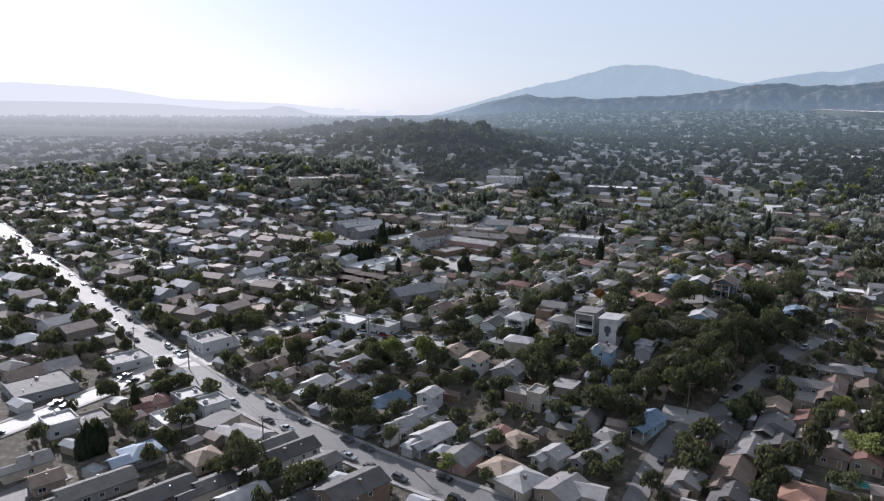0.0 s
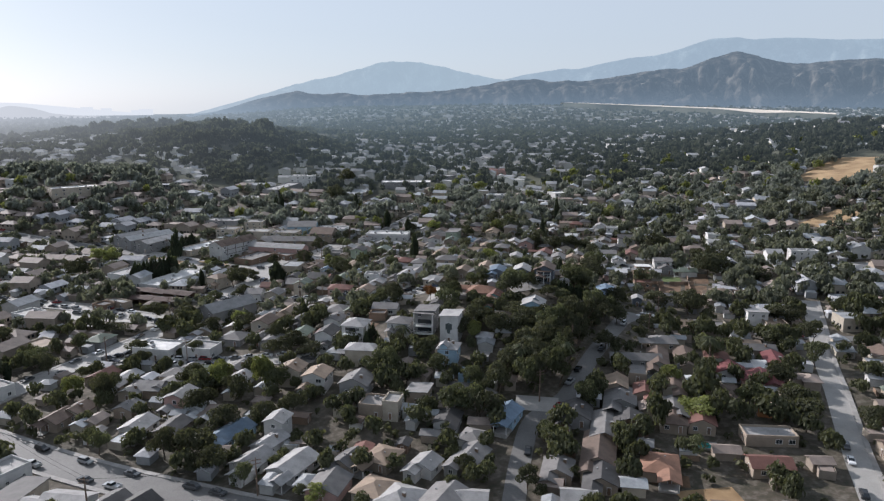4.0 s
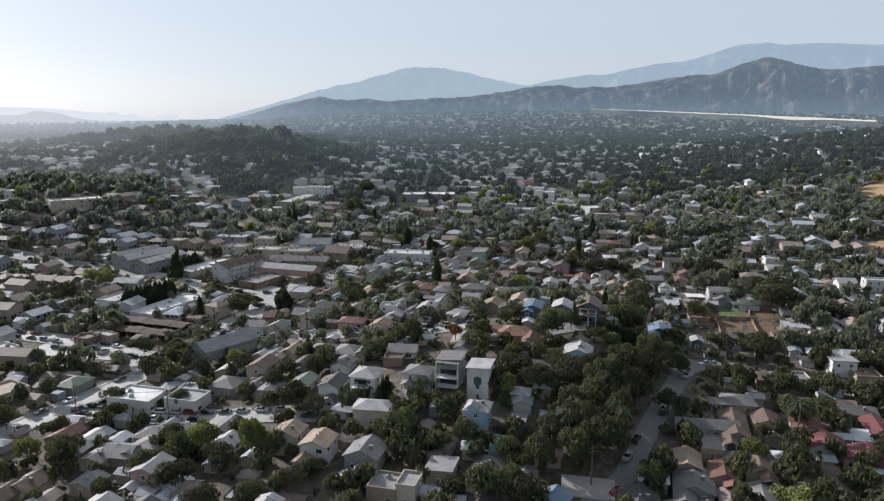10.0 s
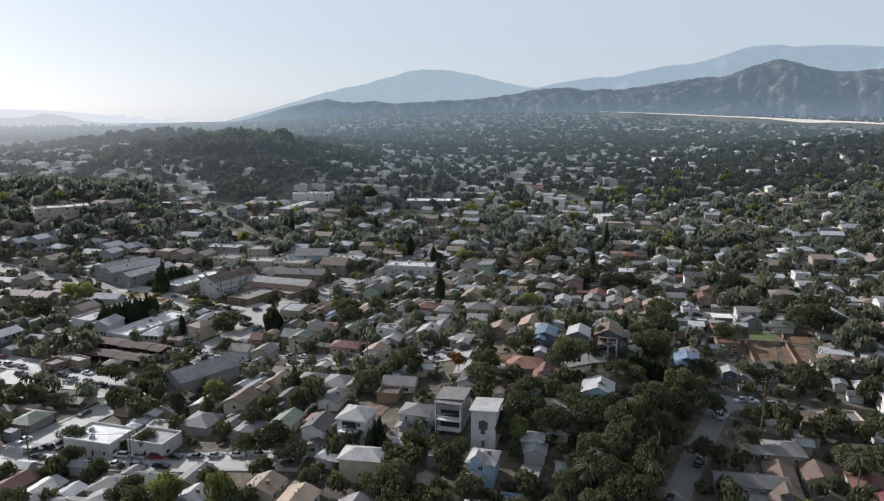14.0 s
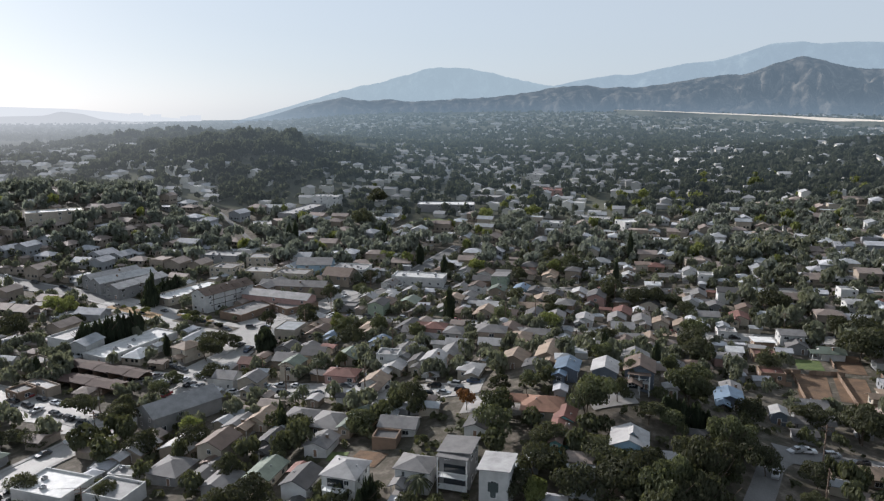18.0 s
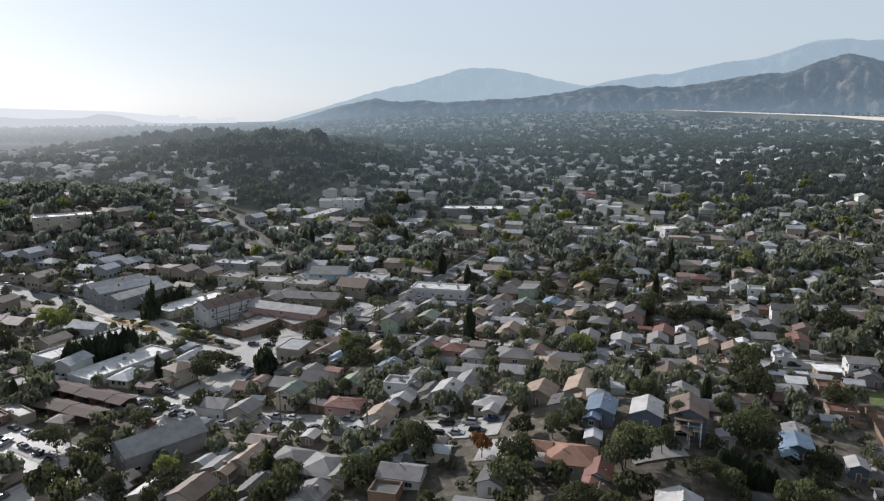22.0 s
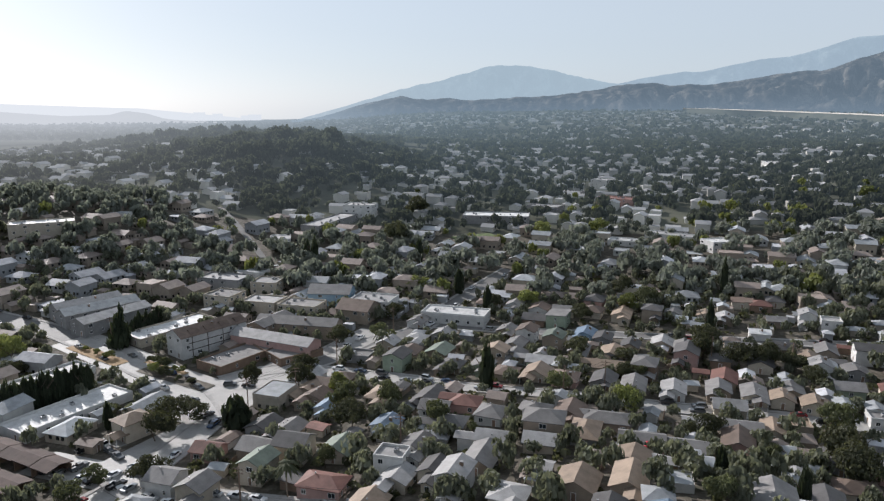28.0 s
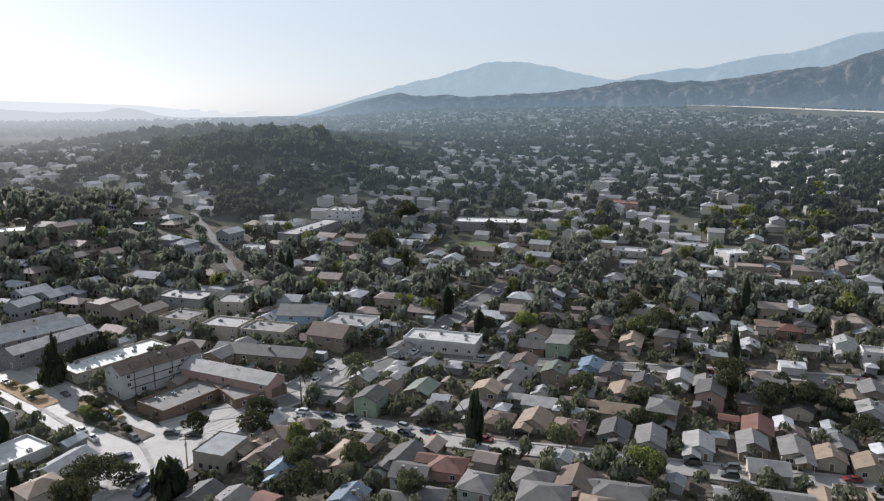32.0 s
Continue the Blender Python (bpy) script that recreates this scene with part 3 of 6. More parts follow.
for i in range(60):
    a = radians(-13.0 - 20.5 * i / 59)
    r = (3150 - 900 * i / 59) / U
    z = EYE.z - r * math.tan(radians(-0.02 + 0.78 * (i / 59) ** 1.2))
    x, y = EYE.x - r * math.sin(a), EYE.y + r * math.cos(a)
    t = min(3.2, 0.7 + 0.14 * i) + 6 * math.exp(-((i - 43) / 5) ** 2)
    # front edge tilted towards the sky to imitate that glare
    wall_verts += [(x, y + 3, z - t - 1), (x, y, z - t), (x, y + 9, z), (x, y + 40, z), (x, y + 40, z - 4)]
    if i % 4 == 2 and i > 40:
        piers.append(boxes_at(x, y + 20, z - 24, z - 4, 3))
    slope_verts += [(x, y + 4, z - t), (x + 40 * math.sin(a), y - 90, z - t - 20), (x + 120 * math.sin(a), y - 300, -12)]
    if i:
        wall_faces += [tuple(5 * j + k for j, k in ((i - 1, n), (i, n), (i, n + 1), (i - 1, n + 1))) for n in range(4)]
        slope_faces += [tuple(3 * j + k for j, k in ((i - 1, n), (i, n), (i, n + 1), (i - 1, n + 1))) for n in range(2)]
viaduct = tagged(new("freeway_viaduct"), "concrete freeway viaduct at the foot of the ridge, deck glare in its pale colour", "viaduct")
obj("deck", wall_verts, wall_faces, PALE, viaduct)
for n, (v, f) in enumerate(piers):
    obj("pier", v, f, PALE, viaduct)

# towers of the city centre, all but lost in haze painted as emission
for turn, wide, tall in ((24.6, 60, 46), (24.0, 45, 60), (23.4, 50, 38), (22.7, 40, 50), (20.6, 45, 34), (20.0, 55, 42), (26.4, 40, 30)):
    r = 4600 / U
    v, f = boxes_at(EYE.x - r * math.sin(radians(turn)), EYE.y + r * math.cos(radians(turn)), -10, 25 + tall * 0.65, wide / 2)
    tagged(obj("backdrop_tower", v, f, WEST_HAZED), "tower made pale by painted haze", "tower", kind="structure")

# far trees, ground, roofs and walls glow slightly to paint distance haze
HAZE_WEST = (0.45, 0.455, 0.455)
FAR_LEAF = backdrop_material("far_trees_painted_haze", (0.07, 0.074, 0.058), (0.215, 0.275, 0.31), 0.85, 1850, leafy=True, bright=HAZE_WEST)
FAR_LAND = backdrop_material("far_ground_painted_haze", (0.085, 0.085, 0.065), (0.215, 0.275, 0.31), 0.85, 1850, bright=HAZE_WEST)
FAR_ROOFS = backdrop_material("far_roofs_painted_haze", (0.3, 0.295, 0.29), (0.215, 0.275, 0.31), 0.85, 1850, bright=HAZE_WEST)
FAR_WALLS = backdrop_material("far_walls_painted_haze", (0.46, 0.44, 0.4), (0.215, 0.275, 0.31), 0.85, 1850, bright=HAZE_WEST)
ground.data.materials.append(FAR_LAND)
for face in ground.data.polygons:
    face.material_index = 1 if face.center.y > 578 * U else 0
tagged(obj("backdrop_bank", slope_verts, slope_faces, FAR_LAND, smooth=True), "scrubby bank below the freeway with haze painted in", "bank", kind="structure")


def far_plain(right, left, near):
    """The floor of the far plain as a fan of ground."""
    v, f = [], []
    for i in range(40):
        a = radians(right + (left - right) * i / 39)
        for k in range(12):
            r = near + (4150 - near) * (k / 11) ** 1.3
            x, y = EYE.x - r * math.sin(a), EYE.y + r * math.cos(a)
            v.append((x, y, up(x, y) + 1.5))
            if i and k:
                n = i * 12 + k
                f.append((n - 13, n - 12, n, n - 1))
    tagged(obj("backdrop_plain", v, f, FAR_LAND, smooth=True), "floor of the distant plain with haze painted in", "plain", kind="structure")


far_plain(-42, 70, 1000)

# ---- houses ----
R = random.Random(7)
FOOT = []  # footprints: x, y, radius


def boxdata(x0, x1, y0, y1, z0, z1):
    v = [(x, y, z) for z in (z0, z1) for x, y in ((x0, y0), (x1, y0), (x1, y1), (x0, y1))]
    return v, [(3, 2, 1, 0), (4, 5, 6, 7), (0, 1, 5, 4), (1, 2, 6, 5), (2, 3, 7, 6), (3, 0, 4, 7)]


def merged(*pieces):
    v, f = [], []
    for pv, pf in pieces:
        f += [tuple(i + len(v) for i in face) for face in pf]
        v += pv
    return v, f


def shared(name, mats, *pieces):
    """Mesh data used by many objects; each piece takes the next material."""
    me = bpy.data.meshes.new(name)
    v, f = merged(*pieces)
    me.from_pydata(v, [], f)
    for m in mats:
        me.materials.append(m)
    slots = [n for n, (_, pf) in enumerate(pieces) for _ in pf]
    me.polygons.foreach_set("material_index", [min(s, len(mats) - 1) for s in slots])
    return me


def windowdata(w, h):
    """A recessed pane in a proud frame with a mullion; it faces -y."""
    t = 0.09
    bars = merged(boxdata(-w / 2, w / 2, -0.08, 0.02, -t, 0), boxdata(-w / 2, w / 2, -0.06, 0.02, h - t, h),
                  boxdata(-w / 2, -w / 2 + t, -0.06, 0.02, 0, h - t), boxdata(w / 2 - t, w / 2, -0.06, 0.02, 0, h - t),
                  boxdata(-0.03, 0.03, -0.05, 0.02, 0, h - t))
    pane = ([(-w / 2 + t, -0.03, 0), (w / 2 - t, -0.03, 0), (w / 2 - t, -0.03, h - t), (-w / 2 + t, -0.03, h - t)], [(0, 1, 2, 3)])
    return shared("window", (TRIM, PANE), bars, pane)


WINDOWS = [windowdata(1.3, 1.25), windowdata(0.9, 1.3), windowdata(1.9, 1.3)]
DOOR = shared("door", (DOORS, TRIM), merged(boxdata(-0.46, 0.46, -0.06, 0.02, 0, 2.05)),
              merged(boxdata(-0.58, -0.46, -0.08, 0.02, 0, 2.17), boxdata(0.46, 0.58, -0.08, 0.02, 0, 2.17), boxdata(-0.46, 0.46, -0.08, 0.02, 2.05, 2.17)))
CHIMNEY = shared("chimney", (WALL["brown"], WALL["grey"]), boxdata(-0.4, 0.4, -0.3, 0.3, -1.2, 1.0), boxdata(-0.48, 0.48, -0.38, 0.38, 1.0, 1.14))
VENT = shared("roof_vent", (METAL,), merged(boxdata(-0.1, 0.1, -0.1, 0.1, -0.5, 0.5), boxdata(-0.2, 0.2, -0.2, 0.2, 0.5, 0.62)))
AIRCON = shared("air_conditioner", (METAL, PANE), boxdata(-0.7, 0.7, -0.5, 0.5, 0, 0.9), boxdata(-0.45, 0.45, -0.4, 0.4, 0.9, 0.95))
POST = shared("porch_post", (TRIM,), boxdata(-0.08, 0.08, -0.08, 0.08, 0, 2.7))
SOLAR = shared("solar_panel", (PANE, METAL), boxdata(-1.9, 1.9, -0.9, 0.9, 0.1, 0.15), boxdata(-1.95, 1.95, -0.95, 0.95, 0.04, 0.1))


def put(name, data, parent, x=0, y=0, z=0, turn=0, tilt=0):
    ob = new(name, data)
    ob.parent = parent
    ob.matrix_local = pose(x * U, y * U, z * U, tilt, 0, turn)
    return ob


def empty(name, x, y, z, turn, label, category, group=""):
    e = new(name)
    e.matrix_world = pose(x * U, y * U, z * U, 0, 0, turn)
    return tagged(e, label, category, group)


def walldata(a, b, h, kind, rise, deep):
    """The outer walls, with gable ends under a pitched roof."""
    v, f = boxdata(-a, a, -b, b, -deep, h)
    f = [f[0]] + f[2:]
    if kind == "g":
        v += [(0, -b, h + rise), (0, b, h + rise)]
        f += [(4, 5, 8), (6, 7, 9)]
    elif kind == "s":
        v += [(a, -b, h + rise), (a, b, h + rise)]
        f += [(4, 5, 8), (6, 7, 9), (5, 6, 9, 8)]
    return v, f


def slab(corners, thick):
    """A sloping plate: four corners of its top."""
    v = [tuple(c) for c in corners] + [(c[0], c[1], c[2] - thick) for c in corners]
    return v, [(0, 1, 2, 3), (7, 6, 5, 4), (0, 4, 5, 1), (1, 5, 6, 2), (2, 6, 7, 3), (3, 7, 4, 0)]


def roofdata(a, b, h, kind, rise):
    """Top plates and fascia edges of a roof with its overhang."""
    o, t = 0.45, 0.16
    k = rise / a if a else 0
    e = h - o * k + t
    top = h + rise + t
    if kind == "g":
        return merged(slab([(-a - o, -b - o, e), (0, -b - o, top), (0, b + o, top), (-a - o, b + o, e)], t),
                      slab([(0, -b - o, top), (a + o, -b - o, e), (a + o, b + o, e), (0, b + o, top)], t))
    if kind == "h":
        s = max(0.3, b - a * 0.95)
        v = [(-a - o, -b - o, e), (a + o, -b - o, e), (a + o, b + o, e), (-a - o, b + o, e), (0, -s, top), (0, s, top)]
        v += [(x, y, z - t) for x, y, z in v[:4]]
        return v, [(0, 1, 4), (1, 2, 5, 4), (2, 3, 5), (3, 0, 4, 5), (9, 8, 7, 6), (0, 6, 7, 1), (1, 7, 8, 2), (2, 8, 9, 3), (3, 9, 6, 0)]
    if kind == "s":
        g = rise / (2 * a)
        return slab([(-a - o, -b - o, h - o * g + t), (a + o, -b - o, h + rise + o * g + t), (a + o, b + o, h + rise + o * g + t), (-a - o, b + o, h - o * g + t)], t)
    return boxdata(-a + 0.2, a - 0.2, -b + 0.2, b - 0.2, h - 0.4, h - 0.2)


def parapetdata(a, b, h):
    c = 0.24
    return merged(boxdata(-a - 0.03, a + 0.03, -b - 0.03, -b + c, h - 0.3, h + 0.35), boxdata(-a - 0.03, a + 0.03, b - c, b + 0.03, h - 0.3, h + 0.35),
                  boxdata(-a - 0.03, -a + c, -b + c, b - c, h - 0.3, h + 0.35), boxdata(a - c, a + 0.03, -b + c, b - c, h - 0.3, h + 0.35))


ROOF_WORDS = {"grey": "grey shingle", "pale": "pale grey", "dark": "charcoal shingle", "brown": "brown shingle", "tan": "tan shingle", "orange": "orange-brown",
              "red": "bright red", "rust": "rust-brown", "blue": "blue-grey", "green": "grey-green", "white": "white coated", "gravel": "gravelled"}
KINDS = {"g": "gabled", "h": "hipped", "f": "flat", "s": "low shed"}


def house(x, y, turn, w, l, h, kind, roof, wall, plain_far=False):
    """A house or block: w across, l along its ridge (which runs at the given turn from +x), h to the eaves."""
    a, b = w / 2, l / 2
    storeys = 1 if h < 4.6 else 2 if h < 7 else 3
    rise = {"g": 0.42, "h": 0.38, "f": 0, "s": 0.12}[kind] * a * (R.uniform(0.85, 1.15))
    big = l > 19 or w > 15
    thing = "apartment_building" if big and storeys > 1 else "long_low_building" if big else "house"
    words = {1: "single-storey", 2: "two-storey", 3: "three-storey"}[storeys]
    e = empty(thing, x, y, up(x, y), turn - 90, f"{words} {wall} stucco {'block' if big else 'house'} with a {ROOF_WORDS[roof]} {KINDS[kind]} roof",
              "building" if big else "house", "houses of the valley" if not big else "")
    obj("wall", *walldata(a, b, h, kind, rise, 2.5), WALL[wall], e)
    obj("roof", *roofdata(a, b, h, kind, rise), ROOF[roof], e)
    if kind == "f":
        obj("parapet", *parapetdata(a, b, h), WALL[wall], e)
    FOOT.append((x, y, a, b, radians(turn - 90)))
    gap = 3.1 if not big else 4.2
    sides = ((0, -b, 0, a), (0, b, 180, a), (a, 0, 90, b), (-a, 0, -90, b))
    for s, (sx, sy, face, half) in enumerate(sides):
        n = max(1, int(2 * half / gap))
        if plain_far:
            n = 1
        for floor in range(storeys):
            for i in range(n):
                off = (i - (n - 1) / 2) * (2 * half / n)
                q = pose(sx, sy, 0, 0, 0, face) @ Vector((off, 0, 0))
                if floor == 0 and s == 0 and i == n // 2:
                    put("door", DOOR, e, q.x, q.y, 0.15, face)
                elif R.random() < (0.5 if plain_far else 0.66):
                    put("window", WINDOWS[R.choice((0, 0, 1, 2)) if half > 2.5 else 1], e, q.x, q.y, 0.85 + 2.5 * floor, face)
    if kind in "gh" and not big and storeys < 3 and R.random() < (0.6 if not plain_far else 0.35):
        # a front wing or porch under a roof of its own
        side, wa, wb = R.choice((-1, 1)), a * R.uniform(0.42, 0.58), R.uniform(1.2, 2.2)
        low, r2 = min(h, 2.6), 0.42 * a * 0.5
        cx, cy = side * (a - wa), -b - wb
        shift = lambda data: ([(px + cx, py + cy, pz) for px, py, pz in data[0]], data[1])
        if R.random() < 0.5:
            obj("front_wing", *shift(walldata(wa, wb, low, "g", r2, 2.5)), WALL[wall], e)
            put("window", WINDOWS[0], e, cx, cy - wb, 0.85)
        else:
            for px in (cx - wa + 0.15, cx + wa - 0.15):
                put("porch_post", POST, e, px, cy - wb + 0.15)
            obj("porch_floor", *boxdata(cx - wa, cx + wa, cy - wb, cy + wb, -2, 0.12), CONCRETE, e)
        obj("front_roof", *shift(roofdata(wa, wb + 0.4, low, "g", r2)), ROOF[roof], e)
    if plain_far:
        return e
    slope = math.degrees(math.atan2(rise, a))
    if kind in "gh":
        if R.random() < 0.3:
            put("chimney", CHIMNEY, e, a * 0.45, R.uniform(-0.4, 0.4) * b, h + rise * 0.6)
        if kind == "g" and l > 9 and R.random() < 0.08:
            for py in (-0.25, 0.25):
                p = put("solar_panel", SOLAR, e)
                p.matrix_local = pose(-a * 0.5 * U, py * l * U, (h + rise * 0.5 + 0.2) * U, 0, -slope, 0) @ pose(0, 0, 0, 0, 0, 90)
        for _ in range(R.choice((0, 1, 1, 2))):
            u = R.uniform(-0.7, 0.7)
            put("roof_vent", VENT, e, u * a, R.uniform(-0.4, 0.4) * b, h + rise * (1 - abs(u)))
    elif kind == "f":
        for _ in range(int(w * l / 55) + R.choice((0, 1))):
            put("air_conditioner" if R.random() < 0.6 else "roof_vent", AIRCON if R.random() < 0.6 else VENT, e, R.uniform(-0.7, 0.7) * a, R.uniform(-0.75, 0.75) * b, h - 0.2, R.choice((0, 90)))
    return e


def on_street(x, y, clear):
    for line, width in STREETS:
        for q in line:
            if abs(q.x - x) < 40 and abs(q.y - y) < 40 and (q.x - x) ** 2 + (q.y - y) ** 2 < (width / 2 + clear) ** 2:
                return True
    return False


def open_slope(x, y):
    """The shaded slope east of the knoll, with its lots and few trees."""
    return 21 < x < 56 and 230 < y < 272 or 54 <= x < 104 and 238 < y < 300 or -40 < x < -2 and 239 < y < 264


def vale(x, y):
    """The strip of houses that runs up between the near wooded slope and the knoll of tall trees."""
    for ax, ay, bx, by, wide in ((-140, 540, -205, 580, 30), (-205, 580, -270, 710, 30), (-140, 545, -100, 655, 20)):
        k = max(0.0, min(1.0, ((x - ax) * (bx - ax) + (y - ay) * (by - ay)) / ((bx - ax) ** 2 + (by - ay) ** 2)))
        if math.hypot(x - ax - k * (bx - ax), y - ay - k * (by - ay)) < wide:
            return True
    return False


def in_house(x, y, clear):
    for fx, fy, a, b, turn in FOOT:
        dx, dy = x - fx, y - fy
        if abs(dx) < 32 and abs(dy) < 32:
            c, s = math.cos(turn), math.sin(turn)
            if abs(dx * c + dy * s) < a + clear and abs(dy * c - dx * s) < b + clear:
                return True
    return False


# ---- trees ----


def spraydata(rng, lobes, count, size, thin=1.0):
    """Sprays of leaves set over the lobes of a crown, tilted every way, so that gaps stay between them."""
    v, f = [], []
    total = sum(l[3] ** 2 for l in lobes)
    for cx, cy, cz, r, squash in lobes:
        for _ in range(max(3, int(count * r * r / total))):
            d = Vector((rng.gauss(0, 1), rng.gauss(0, 1), rng.gauss(0.25, 1))).normalized()
            p = Vector((cx, cy, cz)) + Vector((d.x, d.y, d.z * squash)) * r * rng.uniform(0.72, 1.08)
            n = (d + Vector((rng.gauss(0, 0.5), rng.gauss(0, 0.5), rng.gauss(0.3, 0.5)))).normalized()
            s = n.orthogonal().normalized()
            s = Matrix.Rotation(rng.uniform(0, 6.28), 3, n) @ s
            t = n.cross(s)
            k = size * rng.uniform(0.6, 1.35)
            i = len(v)
            v += [tuple(p - s * k * 0.5), tuple(p + t * k * 0.42 * thin + n * k * 0.12), tuple(p + s * k * 0.55), tuple(p - t * k * 0.4 * thin)]
            f.append((i, i + 1, i + 2, i + 3))
    return v, f


def trunkdata(rng, height, radius, limbs, spread):
    """A tapered trunk that forks into limbs."""
    v, f = [], []

    def tube(a, b, ra, rb, sides=6):
        d = (b - a).normalized()
        s = d.orthogonal().normalized()
        t = d.cross(s)
        i = len(v)
        for c, r in ((a, ra), (b, rb)):
            for k in range(sides):
                w = 2 * math.pi * k / sides
                v.append(tuple(c + s * r * math.cos(w) + t * r * math.sin(w)))
        for k in range(sides):
            f.append((i + k, i + (k + 1) % sides, i + sides + (k + 1) % sides, i + sides + k))

    top = Vector((rng.uniform(-0.2, 0.2), rng.uniform(-0.2, 0.2), height))
    tube(Vector((0, 0, -0.4)), top, radius, radius * 0.62)
    for k in range(limbs):
        w = 2 * math.pi * (k + rng.random() * 0.6) / limbs
        mid = top + Vector((math.cos(w), math.sin(w), 1.1)) * spread * 0.5
        tube(top, mid, radius * 0.5, radius * 0.3, 5)
        tube(mid, mid + Vector((math.cos(w + 0.5) * 0.8, math.sin(w + 0.5) * 0.8, 1)) * spread * 0.45, radius * 0.3, radius * 0.1, 4)
    return v, f


def mesh(name, data, mat):
    me = bpy.data.meshes.new(name)
    me.from_pydata(data[0], [], data[1])
    me.materials.append(mat)
    return me


def crown_of(kind, rng, count):
    """The leaves of one tree of unit height and unit crown radius (scaled when it is planted)."""
    if kind in ("cypress",):
        lobes = [(rng.gauss(0, 0.06), rng.gauss(0, 0.06), 0.06 + 0.9 * k / 9, 0.95 * math.sin(math.pi * (0.16 + 0.8 * k / 9)) ** 0.7 + 0.1, 0.16) for k in range(10)]
        return spraydata(rng, [(x, y, z, r, s / max(r, 0.1) * 0.9) for x, y, z, r, s in lobes], count, 0.42)
    if kind == "pine":
        lobes = [(rng.gauss(0, 0.1), rng.gauss(0, 0.1), 0.16 + 0.8 * k / 8, 1.0 - 0.95 * k / 8 + 0.1, 0.1) for k in range(9)]
        return spraydata(rng, lobes, count, 0.26)
    if kind == "clump":
        lobes = [(0.35 * math.cos(k * 1.57 + rng.random()), 0.35 * math.sin(k * 1.57), rng.uniform(0.4, 0.68), rng.uniform(0.45, 0.62), 0.5) for k in range(4)]
        return spraydata(rng, lobes, count, math.sqrt(9.0 / count))
    lobes = [(0, 0, 0.62, 0.62, 0.38)]
    for k in range(rng.choice((6, 7, 8, 9))):
        w, d = rng.uniform(0, 6.28), rng.uniform(0.35, 0.72)
        lobes.append((d * math.cos(w), d * math.sin(w), rng.uniform(0.38, 0.78) + 0.1 * (0.7 - d), rng.uniform(0.26, 0.46), 0.36))
    lobes.append((rng.uniform(-0.2, 0.2), rng.uniform(-0.2, 0.2), 0.82, 0.34, 0.4))
    return spraydata(rng, lobes, count, math.sqrt(15.5 / count))


TREES = {}
for kind, count in (("oak", 2100), ("ash", 1900), ("lime", 1800), ("rust", 900), ("cypress", 520), ("pine", 1000)):
    TREES[kind] = []
    for n in range(4 if kind in ("oak", "ash", "lime") else 2):
        rng = random.Random(kind + str(n))
        trunk = mesh("trunk", trunkdata(rng, 0.3 if kind not in ("cypress", "pine") else 0.5, 0.028, 4 if kind not in ("cypress", "pine") else 1, 0.5), BARK)
        TREES[kind].append((trunk, mesh("crown", crown_of(kind, rng, count), LEAF[kind])))
PALMS = []
for n in range(2):
    rng = random.Random(50 + n)
    v, f = [], []
    for k in range(26):
        w, droop = 2 * math.pi * k / 26 + rng.uniform(-0.1, 0.1), rng.uniform(-0.5, 0.9)
        d, s = Vector((math.cos(w), math.sin(w), 0)), Vector((-math.sin(w), math.cos(w), 0))
        last = None
        for j in range(6):
            t = j / 5
            p = d * t + Vector((0, 0, droop * t * 0.75 - t * t * 0.85))
            half = s * (0.12 * math.sin(math.pi * (0.12 + 0.85 * t)))
            v += [tuple(p - half - Vector((0, 0, 0.05))), tuple(p), tuple(p + half - Vector((0, 0, 0.05)))]
            if j:
                i = len(v) - 6
                f += [(i, i + 1, i + 4, i + 3), (i + 1, i + 2, i + 5, i + 4)]
    PALMS.append(mesh("fronds", (v, f), LEAF["palm"]))
PALM_TRUNK = mesh("trunk", trunkdata(random.Random(9), 1.0, 0.035, 0, 0), PALMBARK)
TREE_WORDS = {"oak": "dark green spreading broadleaf tree", "ash": "mid-green leafy tree with a loose crown", "lime": "yellow-green backlit tree",
              "rust": "small tree with rust-red leaves", "cypress": "narrow dark cypress", "pine": "tall dark conifer"}
TREE_FOOT = []


def tree(x, y, kind, height, radius):
    z = up(x, y)
    TREE_FOOT.append((x, y))
    rng = random.Random(int(x * 37 + y * 101))
    if kind == "palm":
        e = empty("palm_tree", x, y, z, rng.uniform(0, 360), "feathery palm tree among the houses", "palm", "palms")
        t = put("trunk", PALM_TRUNK, e)
        t.scale = (7, 7, height * U)
        c = put("fronds", rng.choice(PALMS), e, 0, 0, height)
        c.scale = (radius * U,) * 3
        return e
    trunk, crown = rng.choice(TREES[kind])
    e = empty("tree", x, y, z, rng.uniform(0, 360), TREE_WORDS[kind] + " beside houses", "tree", "trees of the valley")
    t = put("trunk", trunk, e)
    t.scale = (height * 0.9 * U,) * 2 + (height * U,)
    c = put("crown", crown, e)
    c.scale = (radius * U, radius * U * rng.uniform(0.85, 1.1), height * U)
    return e


def cypress_row(a, b, count, height, radius):
    for n in range(count):
        t = n / max(1, count - 1)
        tree(a[0] + (b[0] - a[0]) * t, a[1] + (b[1] - a[1]) * t, "cypress", height * (0.85 + 0.3 * ((n * 7) % 5) / 5), radius)


